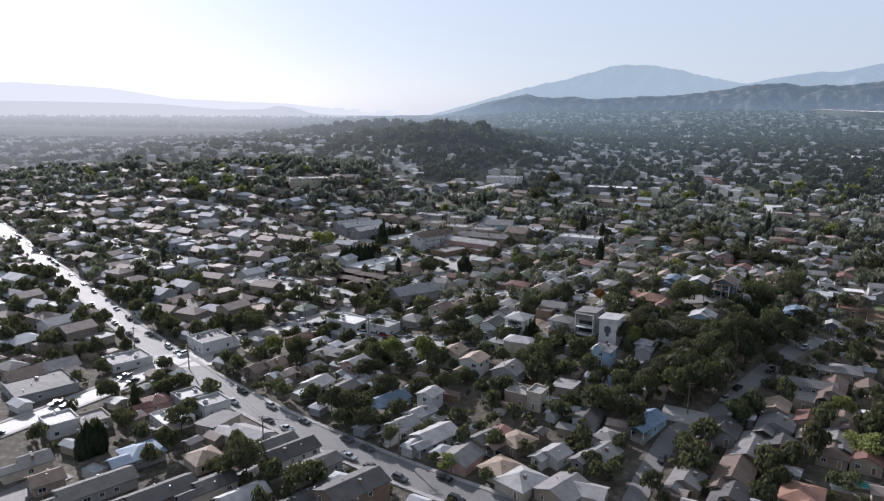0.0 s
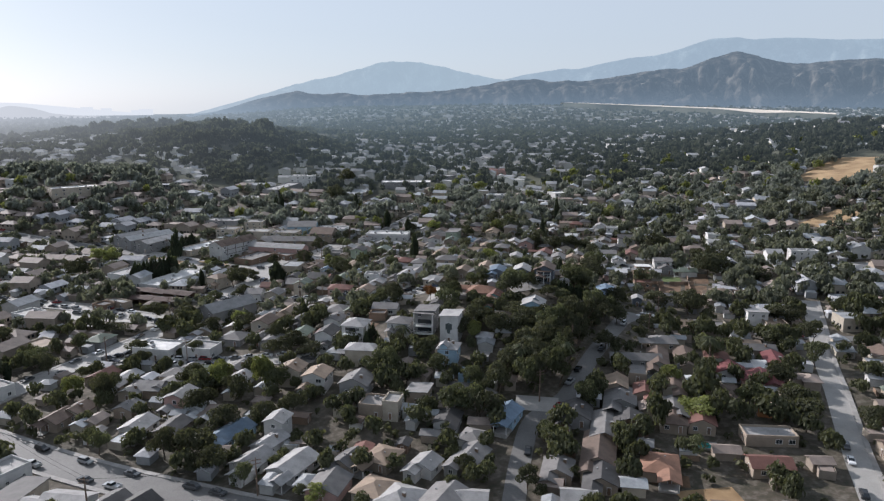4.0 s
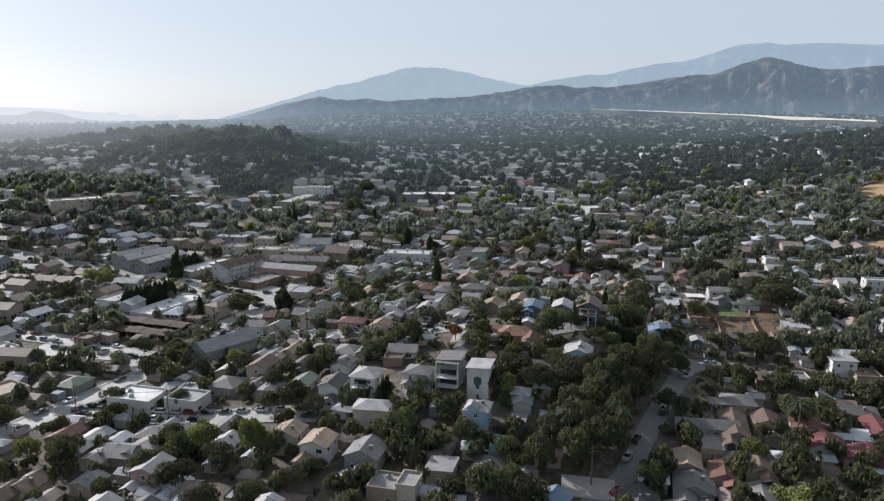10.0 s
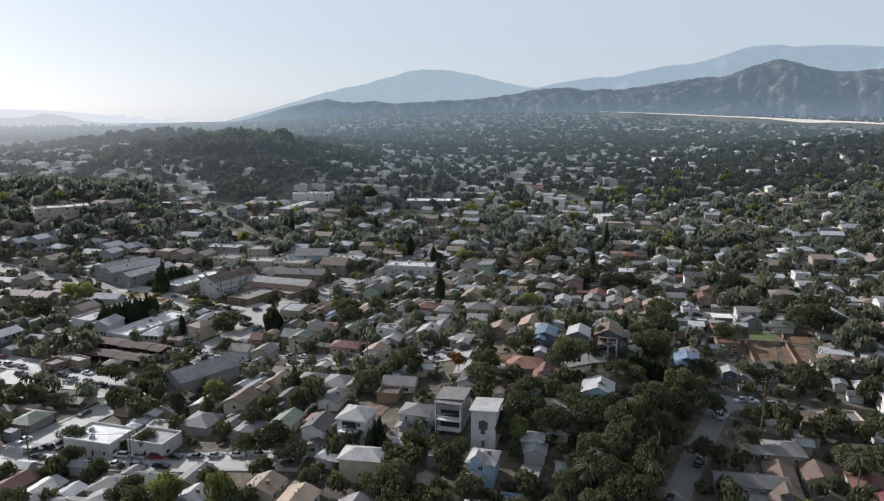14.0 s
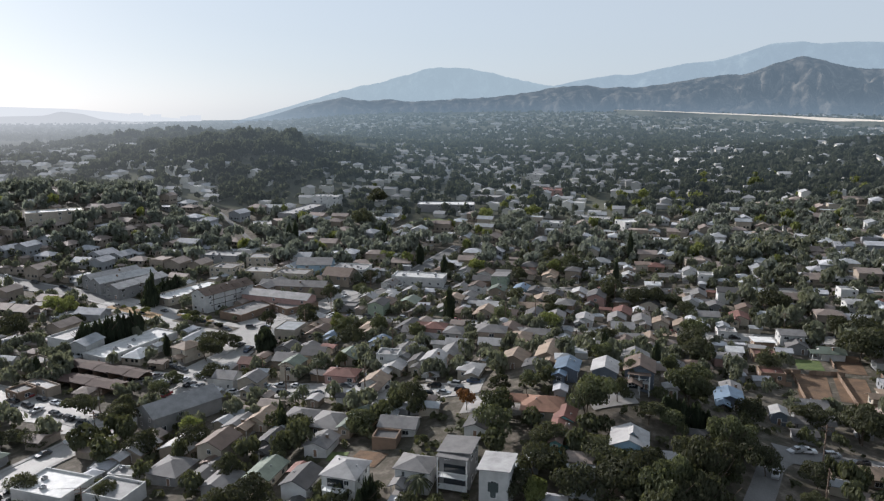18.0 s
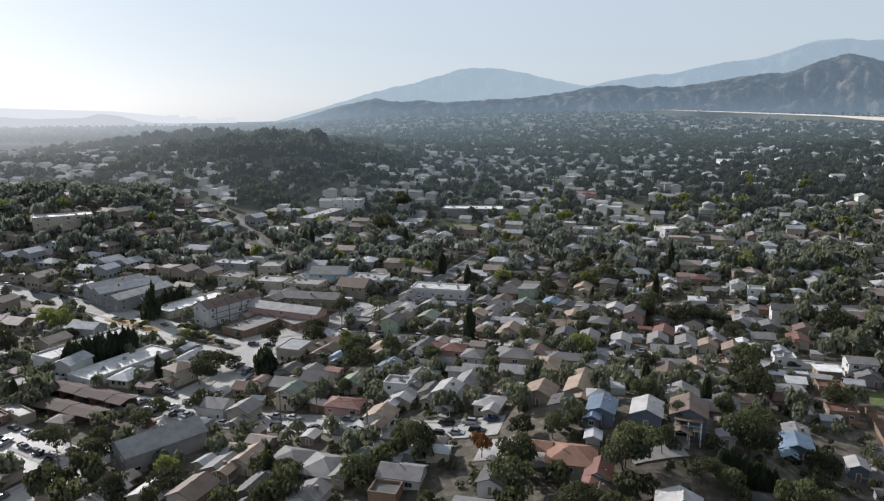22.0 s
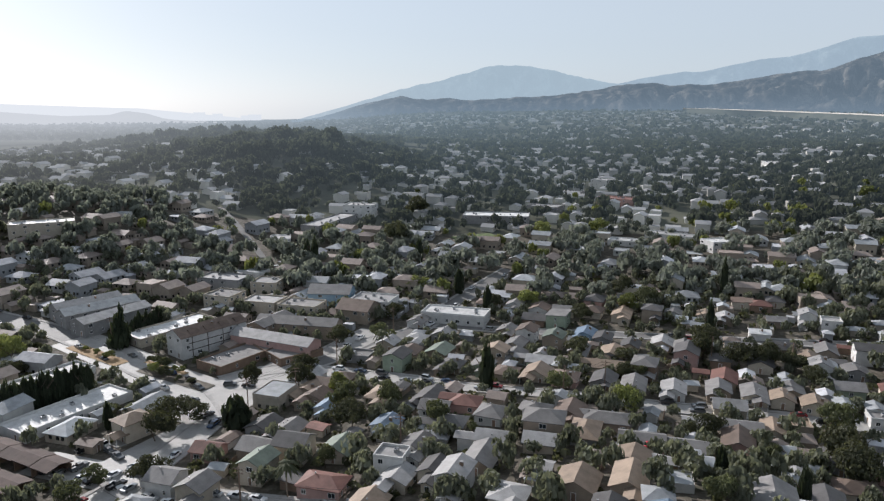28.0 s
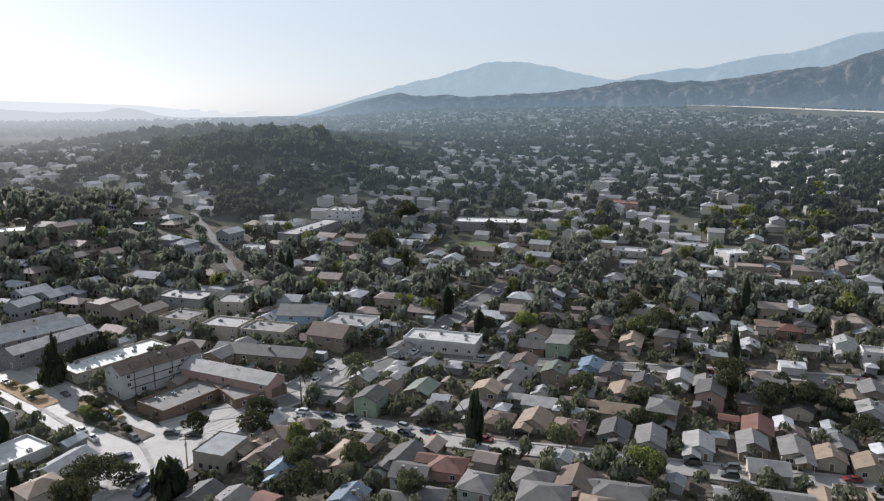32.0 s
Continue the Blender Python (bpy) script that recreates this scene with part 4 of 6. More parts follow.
# ---- cars ----
PAINTS = {
    "white": plain("paint_white", (0.75, 0.75, 0.75), 0.25), "black": plain("paint_black", (0.015, 0.015, 0.017), 0.2), "silver": plain("paint_silver", (0.45, 0.46, 0.47), 0.28, 0.5),
    "grey": plain("paint_grey", (0.12, 0.125, 0.13), 0.25, 0.3), "red": plain("paint_red", (0.2, 0.025, 0.025), 0.25), "blue": plain("paint_blue", (0.025, 0.045, 0.09), 0.25),
}
TYRE = plain("tyre_rubber", (0.02, 0.02, 0.02), 0.9)


def profile(points, half, inset=0.0):
    """A side outline drawn across the car's width, drawn in at the top."""
    n = len(points)
    hi = max(z for _, z in points)
    v = [(s * (half - inset * (z / hi) ** 2), y, z) for s in (-1, 1) for y, z in points]
    return v, [tuple(range(n - 1, -1, -1)), tuple(range(n, 2 * n))] + [(k, (k + 1) % n, n + (k + 1) % n, n + k) for k in range(n)]


CAR_SHAPES = {
    "sedan": ([(-2.25, 0.3), (2.25, 0.3), (2.3, 0.62), (2.1, 0.78), (1.1, 0.88), (-1.5, 0.92), (-2.2, 0.88), (-2.3, 0.6)],
              [(1.1, 0.86), (0.35, 1.38), (-0.85, 1.42), (-1.65, 0.9)]),
    "suv": ([(-2.3, 0.35), (2.3, 0.35), (2.35, 0.75), (2.15, 0.95), (1.1, 1.05), (-2.2, 1.08), (-2.35, 0.7)],
            [(1.15, 1.03), (0.5, 1.68), (-1.8, 1.7), (-2.25, 1.06)]),
    "pickup": ([(-2.7, 0.42), (2.6, 0.42), (2.65, 0.85), (2.45, 1.02), (1.3, 1.08), (-2.65, 1.05), (-2.75, 0.7)],
               [(1.3, 1.06), (0.7, 1.72), (-0.5, 1.74), (-0.75, 1.06)]),
}
wheel_v, wheel_f = [], []
for side in (-0.11, 0.11):
    for k in range(12):
        wheel_v.append((side, 0.33 * math.cos(k * math.pi / 6), 0.33 * math.sin(k * math.pi / 6)))
wheel_f = [(k, (k + 1) % 12, 12 + (k + 1) % 12, 12 + k) for k in range(12)] + [tuple(range(11, -1, -1)), tuple(range(12, 24))]
rim_v, rim_f = [(s * 0.115, 0.2 * math.cos(k * math.pi / 4), 0.2 * math.sin(k * math.pi / 4)) for s in (-1, 1) for k in range(8)], [tuple(range(7, -1, -1)), tuple(range(8, 16))]
WHEEL = shared("wheel", (TYRE, METAL), (wheel_v, wheel_f), (rim_v, rim_f))
CARS = {}
for shape, (low, high) in CAR_SHAPES.items():
    top = [(y * 0.98 - 0.01, z) for y, z in high[1:3]]
    cap = slab([(-0.62, top[0][0], high[1][1] + 0.03), (0.62, top[0][0], high[1][1] + 0.03), (0.62, top[1][0], high[2][1] + 0.03), (-0.62, top[1][0], high[2][1] + 0.03)], 0.05)
    for paint, mat in PAINTS.items():
        body = profile(low, 0.9, 0.05)
        if shape == "pickup":
            body = merged(body, boxdata(-0.86, -0.78, -2.65, -0.8, 1.05, 1.35), boxdata(0.78, 0.86, -2.65, -0.8, 1.05, 1.35), boxdata(-0.86, 0.86, -2.7, -2.62, 1.05, 1.35))
        CARS[shape, paint] = shared("body", (mat,), merged(body, cap))
    CARS[shape] = shared("glass_cabin", (PANE,), profile(high, 0.8, 0.17))


def car(x, y, turn, shape, paint):
    e = empty("pickup_truck" if shape == "pickup" else "car", x, y, up(x, y) + 0.14, turn - 90, f"{paint} {shape} parked on sunlit asphalt", "car", "parked cars")
    put("body", CARS[shape, paint], e)
    put("glass_cabin", CARS[shape], e)
    for sx in (-0.82, 0.82):
        for sy in (-1.4, 1.4):
            put("wheel", WHEEL, e, sx / U, sy / U, 0.33 / U)
    return e


def kerb_cars(line, width, chance, sides=(-1, 1), first=0, last=9999, gap=8.0):
    """Cars parked along the kerbs, about one in each gap."""
    for side in sides:
        run, due = 0.0, R.uniform(0, gap)
        for a, b in zip(line, line[1:]):
            step = (b - a).length
            d = (b - a).normalized()
            while run + step > due:
                q = a + d * (due - run) + Vector((d.y, -d.x, 0)) * side * (width / 2 - 1.25)
                due += gap * R.uniform(0.9, 1.15)
                if R.random() < chance and first <= q.x <= last:
                    car(q.x, q.y, math.degrees(math.atan2(d.y, d.x)) + R.choice((0, 180)) + R.uniform(-2, 2),
                        R.choice(("sedan", "sedan", "suv", "suv", "pickup")), R.choice(("white", "black", "silver", "grey", "grey", "black", "blue", "white", "black", "grey", "silver", "grey", "black", "silver", "red")))
            run += step


# ---- yards: sheds, fences, poles ----


def shed(x, y, turn, w, l, roof, wall):
    e = empty("shed", x, y, up(x, y), turn, f"small {wall} backyard shed or garage with a {ROOF_WORDS[roof]} roof", "shed", "backyard sheds")
    obj("wall", *walldata(w / 2, l / 2, 2.2, "g", 0.5, 1.5), WALL[wall], e)
    obj("roof", *roofdata(w / 2, l / 2, 2.2, "g", 0.5), ROOF[roof], e)
    put("door", DOOR, e, 0, -l / 2, 0.05)
    FOOT.append((x, y, w / 2, l / 2, radians(turn)))


board_v, board_f = [], []
for k in range(17):
    y = 0.03 if k % 2 else -0.03
    board_v += [(0.15 * k, y, -0.6), (0.15 * k, y, 1.7 + 0.03 * (k % 3))]
    if k:
        board_f.append((2 * k - 2, 2 * k, 2 * k + 1, 2 * k - 1))
board_v += [(x, y + 0.05, z) for x, y, z in board_v[::-1]]
board_f += [(34 + 2 * k - 2, 34 + 2 * k, 34 + 2 * k + 1, 34 + 2 * k - 1) for k in range(1, 17)] + [(2 * k + 1, 2 * k + 3, 66 - 2 * k - 2, 66 - 2 * k) for k in range(16)]
PANEL = shared("fence_panel", (FENCE,), (board_v, board_f))
FENCE_POST = shared("post", (FENCE,), boxdata(-0.05, 0.05, -0.05, 0.05, -0.8, 1.85))


def fence(x, y, turn, panels):
    """A board fence of panels between posts, stepping with the ground."""
    z = up(x, y)
    e = empty("fence", x, y, z, turn, "weathered brown board fence between yards", "fence", "yard fences")
    for n in range(panels + 1):
        q = e.matrix_world @ Vector((2.4 * n, 0, 0)) / U
        lift = up(q.x, q.y) - z
        put("post", FENCE_POST, e, 2.4 * n / U, 0, lift)
        if n < panels:
            put("panel", PANEL, e, 2.4 * n / U, 0, lift)


POLE = shared("pole", (WOOD,), merged(*[boxdata(-0.17 + 0.012 * k, 0.17 - 0.012 * k, -0.17 + 0.012 * k, 0.17 - 0.012 * k, -1 + 2.4 * k, 1.4 + 2.4 * k) for k in range(5)]))
ARM = shared("crossarm", (WOOD,), merged(boxdata(-1.4, 1.4, -0.06, 0.06, 0, 0.14)), *(boxdata(px - 0.05, px + 0.05, -0.05, 0.05, 0.1, 0.34) for px in (-1.2 / U, -0.5 / U, 0.5 / U, 1.2 / U)))
CAN = shared("transformer", (METAL,), merged(boxdata(-0.25, 0.25, -0.42, 0.08, 0, 0.9), boxdata(-0.18, 0.18, -0.35, 0.01, 0.9, 1.0)))


def utility_pole(x, y, turn, can=False):
    e = empty("utility_pole", x, y, up(x, y), turn, "tall brown wooden utility pole with crossarms", "utility pole", "utility poles")
    put("pole", POLE, e)
    for z in (9.3 / U, 10.3 / U):
        put("crossarm", ARM, e, 0, -0.2, z)
    if can:
        put("transformer", CAN, e, 0, -0.2, 7.6 / U)
    return e


CABLE = plain("black_cable", (0.02, 0.02, 0.02), 0.6)


def cable(a, b):
    """Sagging wires between two poles."""
    for off in (-1.2, 1.2):
        v, f = [], []
        for k in range(13):
            t = k / 12
            x, y = a[0] + (b[0] - a[0]) * t + off * 0.7, a[1] + (b[1] - a[1]) * t
            z = (up(*a) + 9.2) * (1 - t) + (up(*b) + 9.2) * t - 1.2 * 4 * t * (1 - t)
            for dx, dz in ((-0.025, -0.02), (0.025, -0.02), (0, 0.025)):
                v.append((x + dx, y, z + dz))
            if k:
                i = 3 * k
                f += [(i - 3 + m, i - 3 + (m + 1) % 3, i + (m + 1) % 3, i + m) for m in range(3)]
        tagged(obj("cable", v, f, CABLE), "thin black overhead cable between utility poles", "cable", "overhead cables")


def balcony(e, x, y, z, w, deep=1.3):
    """A slab with a railing of posts and a top bar."""
    slab_ = obj("balcony", *boxdata(x - w / 2, x + w / 2, y - deep, y, z - 0.15, z), TRIM, e)
    obj("railing", *boxdata(x - w / 2, x + w / 2, y - deep - 0.04, y - deep + 0.04, z + 0.95, z + 1.05), TRIM, slab_)
    n = max(2, int(w / 0.9))
    for k in range(n + 1):
        obj("baluster", *boxdata(x - w / 2 + w * k / n - 0.03, x - w / 2 + w * k / n + 0.03, y - deep - 0.03, y - deep + 0.03, z, z + 0.95), TRIM, slab_)


def dormer(e, x, y, z, w, roof, wall):
    shift = lambda data: ([(px + x, py + y, pz + z) for px, py, pz in data[0]], data[1])
    obj("dormer", *shift(walldata(w / 2, 1.2, 1.0, "g", w * 0.4, 0.6)), WALL[wall], e)
    obj("dormer_roof", *shift(roofdata(w / 2, 1.3, 1.0, "g", w * 0.4)), ROOF[roof], e)

# ---- the houses and blocks that stand out ----
tower_house = house(-2.0, 226.5, 74, 5.8, 7.1, 9.0, "s", "pale", "white")
dormer_house = house(-3.5, 213.9, 74, 5.8, 6.4, 5.0, "h", "pale", "blue")
deck_house = house(-9.5, 235.5, 74, 6.6, 7.1, 7.5, "s", "grey", "grey")
balcony_house = house(-32.9, 231.6, 74, 7.3, 7.8, 7.5, "h", "pale", "white")
blue_house = house(26.6, 236.9, 74, 7.3, 7.8, 5.0, "g", "pale", "blue")
porch_house = house(36.4, 267.0, 74, 7.0, 8.5, 4.7, "g", "brown", "slate")
arched_house = house(0.8, 412.5, 74, 6.6, 7.8, 5.0, "g", "brown", "white")
gabled_block = house(-111.5, 396.5, 57, 9.5, 25.7, 7.5, "g", "brown", "white")
house(-167.5, 161.5, 60, 16.1, 17, 2.6, "f", "gravel", "grey")
house(-157.2, 187.3, 60, 10.2, 12.8, 2.6, "f", "grey", "white")
house(-140.6, 209.9, 60, 11.7, 11.4, 3.8, "f", "grey", "white")
house(-173.7, 174.8, 60, 8.8, 11.4, 2.6, "g", "grey", "cream")
house(-178.0, 165.8, 60, 8.8, 9.9, 2.6, "g", "brown", "tan")
house(-144.1, 250.8, 60, 10.2, 8.5, 2.6, "f", "tan", "cream")
house(-141.0, 141.3, 60, 8, 7.8, 3.8, "f", "pale", "white")
house(-135.2, 146.4, 60, 8, 7.8, 2.6, "f", "gravel", "cream")
house(-118.0, 165.0, 60, 7.3, 7.8, 3.8, "f", "pale", "grey")
house(-109.3, 163.0, 60, 7.3, 7.8, 3.8, "f", "pale", "white")
house(-126.1, 161.2, 60, 6.6, 6.4, 2.6, "h", "rust", "pink")
house(-115.2, 153.3, 60, 9.5, 8.5, 2.6, "f", "white", "white")
house(-110.1, 134.2, 60, 8, 8.5, 2.6, "h", "blue", "grey")
house(-93.9, 136.2, 60, 7.3, 7.1, 2.6, "h", "tan", "cream")
house(-131.6, 123.5, 60, 6.6, 6.4, 2.6, "g", "grey", "cream")
house(-122.2, 117.3, 60, 5.8, 6.4, 2.6, "g", "tan", "tan")
house(-109.4, 118.3, 60, 6.6, 15.6, 2.6, "g", "dark", "grey")
house(-93.7, 119.7, 60, 6.6, 14.2, 2.6, "g", "dark", "brown")
house(-84.9, 126.6, 60, 5.8, 8.5, 2.6, "g", "dark", "cream")
house(-75.8, 123.4, 60, 5.8, 9.9, 2.6, "g", "pale", "white")
house(-81.5, 146.1, 60, 5.8, 12.8, 2.6, "g", "dark", "grey")
house(-75.4, 144.9, 60, 6.6, 12.8, 2.6, "g", "dark", "white")
house(-66.5, 140.3, 60, 5.8, 11.4, 2.6, "g", "dark", "grey")
house(-52.8, 129.9, 60, 8, 14.2, 5.0, "g", "dark", "brown")
house(-60.5, 127.7, 60, 6.6, 9.9, 2.6, "g", "dark", "tan")
house(-61.9, 179.1, 60, 6.6, 11.4, 2.6, "g", "blue", "blue")
house(-53.4, 164.9, 60, 6.6, 8.5, 2.6, "g", "pale", "white")
house(-50.8, 173.3, 60, 5.1, 8.5, 2.6, "g", "pale", "white")
house(-43.4, 162.5, 60, 7.3, 10.6, 2.6, "g", "pale", "white")
house(-23.9, 151.1, 60, 7.3, 7.8, 2.6, "h", "tan", "cream")
house(-18.5, 147.1, 60, 8, 9.2, 2.6, "h", "pale", "cream")
house(-8.8, 145.6, 60, 8.8, 9.9, 2.6, "g", "grey", "tan")
house(-30.5, 163.4, 60, 5.8, 7.1, 2.6, "g", "grey", "cream")
house(-22.5, 164.8, 60, 6.6, 7.8, 2.6, "h", "tan", "tan")
house(-12.4, 160.9, 60, 5.8, 5.7, 2.6, "g", "pale", "white")
house(-1.7, 163.5, 60, 6.6, 9.2, 2.6, "g", "grey", "grey")
house(-0.1, 172.4, 60, 5.8, 6.4, 2.6, "h", "grey", "white")
house(9.6, 182.3, 60, 6.6, 7.8, 2.6, "g", "blue", "blue")
house(-3.3, 146.2, -10, 5.7, 7.3, 2.6, "g", "pale", "cream")
house(41.9, 187.2, 72, 8, 9.9, 2.6, "g", "grey", "grey")
house(34.1, 174.0, 72, 6.6, 14.2, 2.6, "g", "grey", "brown")
house(29.6, 163.6, 72, 7.3, 15.6, 2.6, "g", "brown", "tan")
house(41.7, 155.7, 72, 8, 9.2, 2.6, "h", "orange", "tan")
house(43.0, 194.6, 72, 5.8, 7.8, 2.6, "g", "tan", "tan")
house(49.8, 190.3, 72, 5.8, 7.1, 2.6, "g", "rust", "tan")
house(59.8, 208.4, 72, 5.8, 14.2, 2.6, "g", "brown", "grey")
house(51.4, 201.6, 72, 5.1, 10.6, 2.6, "f", "gravel", "tan")
house(59.3, 194.2, 72, 5.8, 9.9, 2.6, "g", "brown", "cream")
house(52.8, 176.9, 72, 6.6, 9.2, 2.6, "h", "brown", "tan")
house(59.7, 175.6, 72, 6.6, 8.5, 2.6, "g", "rust", "tan")
house(27.0, 152.1, 72, 7.3, 8.5, 2.6, "g", "dark", "tan")
house(18.0, 156.3, 72, 6.6, 7.1, 2.6, "g", "grey", "tan")
house(-18.5, 234.7, 74, 7.3, 6.4, 5.0, "h", "grey", "white")
house(-42.6, 234.0, 74, 5.8, 7.8, 5.0, "g", "dark", "white")
house(-50.6, 210.0, 74, 6.6, 6.4, 5.0, "g", "tan", "cream")
house(-42.5, 204.6, 74, 6.6, 7.1, 5.0, "g", "tan", "white")
house(-30.8, 200.9, 74, 8, 7.8, 3.8, "g", "grey", "grey")
house(-25.5, 189.0, 74, 6.6, 7.1, 3.8, "f", "gravel", "tan")
house(-20.3, 187.6, 74, 4.4, 6.4, 5.0, "f", "pale", "cream")
house(-13.1, 193.9, 74, 5.8, 6.4, 3.8, "s", "pale", "tan")
house(6.4, 211.3, 72, 3.6, 4.3, 2.6, "s", "grey", "grey")
house(52.7, 208.1, -10, 5.7, 14.6, 2.6, "g", "grey", "grey")
house(66.0, 221.0, -10, 7.3, 7.8, 2.6, "h", "grey", "tan")
house(79.7, 202.3, 72, 8, 6.4, 2.6, "g", "red", "white")
house(97.4, 209.9, 72, 5.8, 12.8, 2.6, "g", "red", "white")
house(86.5, 196.9, 72, 10.9, 5.7, 2.6, "g", "red", "pink")
house(90.8, 206.3, 72, 3.6, 6.4, 2.6, "s", "white", "white")
house(71.8, 190.2, 72, 8, 7.1, 2.6, "h", "brown", "tan")
house(116.0, 288.2, -10, 7.8, 8, 2.6, "h", "tan", "cream")
house(87.3, 280.3, -10, 6.4, 8, 2.6, "g", "grey", "tan")
house(73.8, 270, 74, 3.6, 4.4, 3.2, "g", "pale", "slate")
house(36.5, 234.3, -10, 5.1, 7.1, 2.6, "s", "pale", "white")
house(45.1, 236.4, -10, 6.4, 6.6, 2.6, "h", "brown", "brown")
house(10.6, 255.4, -10, 8.6, 9.4, 2.6, "h", "orange", "tan")
house(15.1, 249.8, 74, 4.4, 6.4, 2.6, "g", "rust", "teal")
house(27.9, 267.8, 74, 6.0, 7.8, 3.2, "g", "pale", "slate")
house(18.9, 270.8, 74, 5.6, 7.8, 3.0, "g", "blue", "slate")
house(62.2, 273.9, 74, 6.6, 7.1, 2.8, "g", "blue", "slate")
house(165.1, 339.7, -10, 6.6, 7.1, 5.0, "g", "pale", "white")
house(180.4, 339.8, -10, 5.7, 13.1, 5.0, "f", "pale", "white")
house(155.5, 387.2, -10, 6.4, 6.6, 5.0, "f", "pale", "white")
house(108.3, 336.7, -10, 6.4, 8, 5.0, "g", "grey", "white")
house(98.4, 336.0, -10, 6.4, 6.6, 2.6, "s", "white", "brown")
house(88.6, 306.9, -10, 5.7, 7.3, 2.6, "f", "rust", "brown")
house(124.9, 284.2, -10, 5.8, 8.5, 2.6, "g", "brown", "white")
house(113.0, 253.0, -10, 5.8, 7.1, 5.0, "s", "pale", "white")
house(93.4, 243.2, -10, 6.6, 7.1, 2.6, "f", "gravel", "cream")
house(83.2, 240.6, -10, 5.7, 6.6, 2.6, "g", "tan", "tan")
house(94.1, 224.3, -10, 4.3, 10.2, 2.6, "g", "tan", "tan")
house(117.2, 247.3, -10, 7.1, 7.3, 2.6, "f", "tan", "tan")
house(98.2, 220.2, -10, 5.7, 8, 2.6, "g", "grey", "tan")
house(81.3, 181.8, 72, 6.6, 6.4, 2.6, "g", "tan", "orange")
house(73.5, 167.5, -8, 6, 12.5, 2.6, "f", "pale", "tan")
house(66.5, 153.5, -8, 6, 9, 2.6, "g", "rust", "tan")
house(54.8, 182.3, 72, 6.6, 7.1, 2.6, "g", "grey", "cream")
house(27.9, 180.9, 72, 8, 8.5, 2.6, "g", "dark", "grey")
house(41.0, 176.1, 72, 9.5, 6.4, 2.6, "g", "dark", "brown")
house(1.2, 202.9, 74, 4.4, 5.7, 2.6, "f", "blue", "blue")
house(5.1, 190.6, 74, 5.1, 5.7, 2.6, "g", "grey", "grey")
house(-162.7, 279.7, 60, 8.8, 8.5, 5.0, "f", "pale", "white")
house(-100.6, 241.9, 74, 13.9, 9.9, 3.8, "f", "white", "white")
house(-85.3, 238.8, 74, 10.2, 7.8, 3.8, "f", "pale", "white")
house(-87.4, 219.1, -10, 7.1, 8, 2.6, "h", "grey", "cream")
house(-78.5, 219.5, -10, 6.6, 7.8, 2.6, "g", "green", "cream")
house(-68.8, 220.0, 74, 5.8, 7.8, 2.6, "g", "grey", "tan")
house(-66.7, 212.0, 74, 5.8, 5.7, 2.6, "g", "pale", "white")
house(-92.0, 210.0, -10, 7.1, 7.3, 2.6, "g", "grey", "tan")
house(-96.8, 207.8, 74, 5.8, 6.4, 2.6, "g", "grey", "cream")
house(-110.8, 191.3, 74, 5.8, 7.8, 2.6, "g", "brown", "tan")
house(-107.4, 195.9, 74, 6.6, 6.4, 2.6, "g", "brown", "cream")
house(-93.9, 196.5, 74, 5.8, 5.7, 2.6, "g", "grey", "tan")
house(-87.2, 185.4, 74, 6.6, 7.8, 2.6, "g", "pale", "white")
house(-77.8, 183.5, 74, 5.8, 8.5, 2.6, "g", "dark", "tan")
house(-50.0, 180.5, 74, 5.1, 5.7, 5.0, "g", "pale", "white")
house(-86.3, 213.0, 74, 7.3, 7.1, 2.6, "h", "grey", "cream")
house(-102.4, 218.2, 74, 5.8, 7.1, 2.6, "g", "pale", "tan")
house(-76.7, 249.5, 74, 8, 8.5, 2.6, "h", "grey", "grey")
house(-66.4, 245.9, 74, 5.8, 8.5, 2.6, "g", "dark", "grey")
house(-52.8, 243.6, 74, 5.8, 8.5, 2.6, "g", "green", "cream")
house(-62.1, 241.1, 74, 5.8, 7.8, 2.6, "g", "grey", "grey")
house(-87.2, 248.2, -10, 4.3, 6.6, 2.6, "f", "pale", "white")
house(14.5, 244.7, 74, 5.1, 6.4, 2.6, "g", "brown", "teal")
house(-61.6, 273.7, 74, 6.6, 7.8, 2.6, "g", "tan", "cream")
house(-66.7, 270.9, 74, 6.6, 7.1, 2.6, "g", "grey", "tan")
house(-50.9, 271.9, 74, 8, 7.8, 2.6, "h", "grey", "grey")
house(-41.8, 265.8, 74, 8.8, 9.2, 2.6, "h", "grey", "tan")
house(-34.0, 265.3, 74, 6.6, 8.5, 2.6, "g", "green", "tan")
house(-23.8, 259.2, -10, 6.4, 8.8, 2.6, "g", "grey", "white")
house(-26.5, 253.1, -10, 5, 5.8, 2.6, "f", "dark", "brown")
house(-42.2, 254.3, 74, 5.8, 7.1, 2.6, "g", "grey", "white")
house(-55.3, 259.0, 74, 5.8, 7.1, 2.6, "g", "dark", "grey")
house(-4.8, 252.6, 74, 5.1, 6.4, 2.6, "g", "dark", "white")
house(-142.0, 297.9, 60, 6.6, 5.7, 2.6, "f", "dark", "brown")
house(-137.6, 301.9, 60, 11.7, 4.3, 2.6, "f", "pale", "tan")
house(-150.6, 322.0, 60, 8.8, 5.7, 2.6, "f", "grey", "tan")
house(-103.0, 330.5, 60, 6.6, 7.8, 5.0, "h", "tan", "cream")
house(-77.7, 319.8, -10, 5.7, 6.6, 2.6, "g", "rust", "pink")
house(-80.9, 304.8, -10, 6.4, 6.6, 3.8, "g", "grey", "white")
house(-72.1, 301.3, 74, 6.6, 6.4, 3.8, "g", "grey", "cream")
house(-61.2, 309.2, 74, 5.8, 7.1, 5.0, "g", "green", "cream")
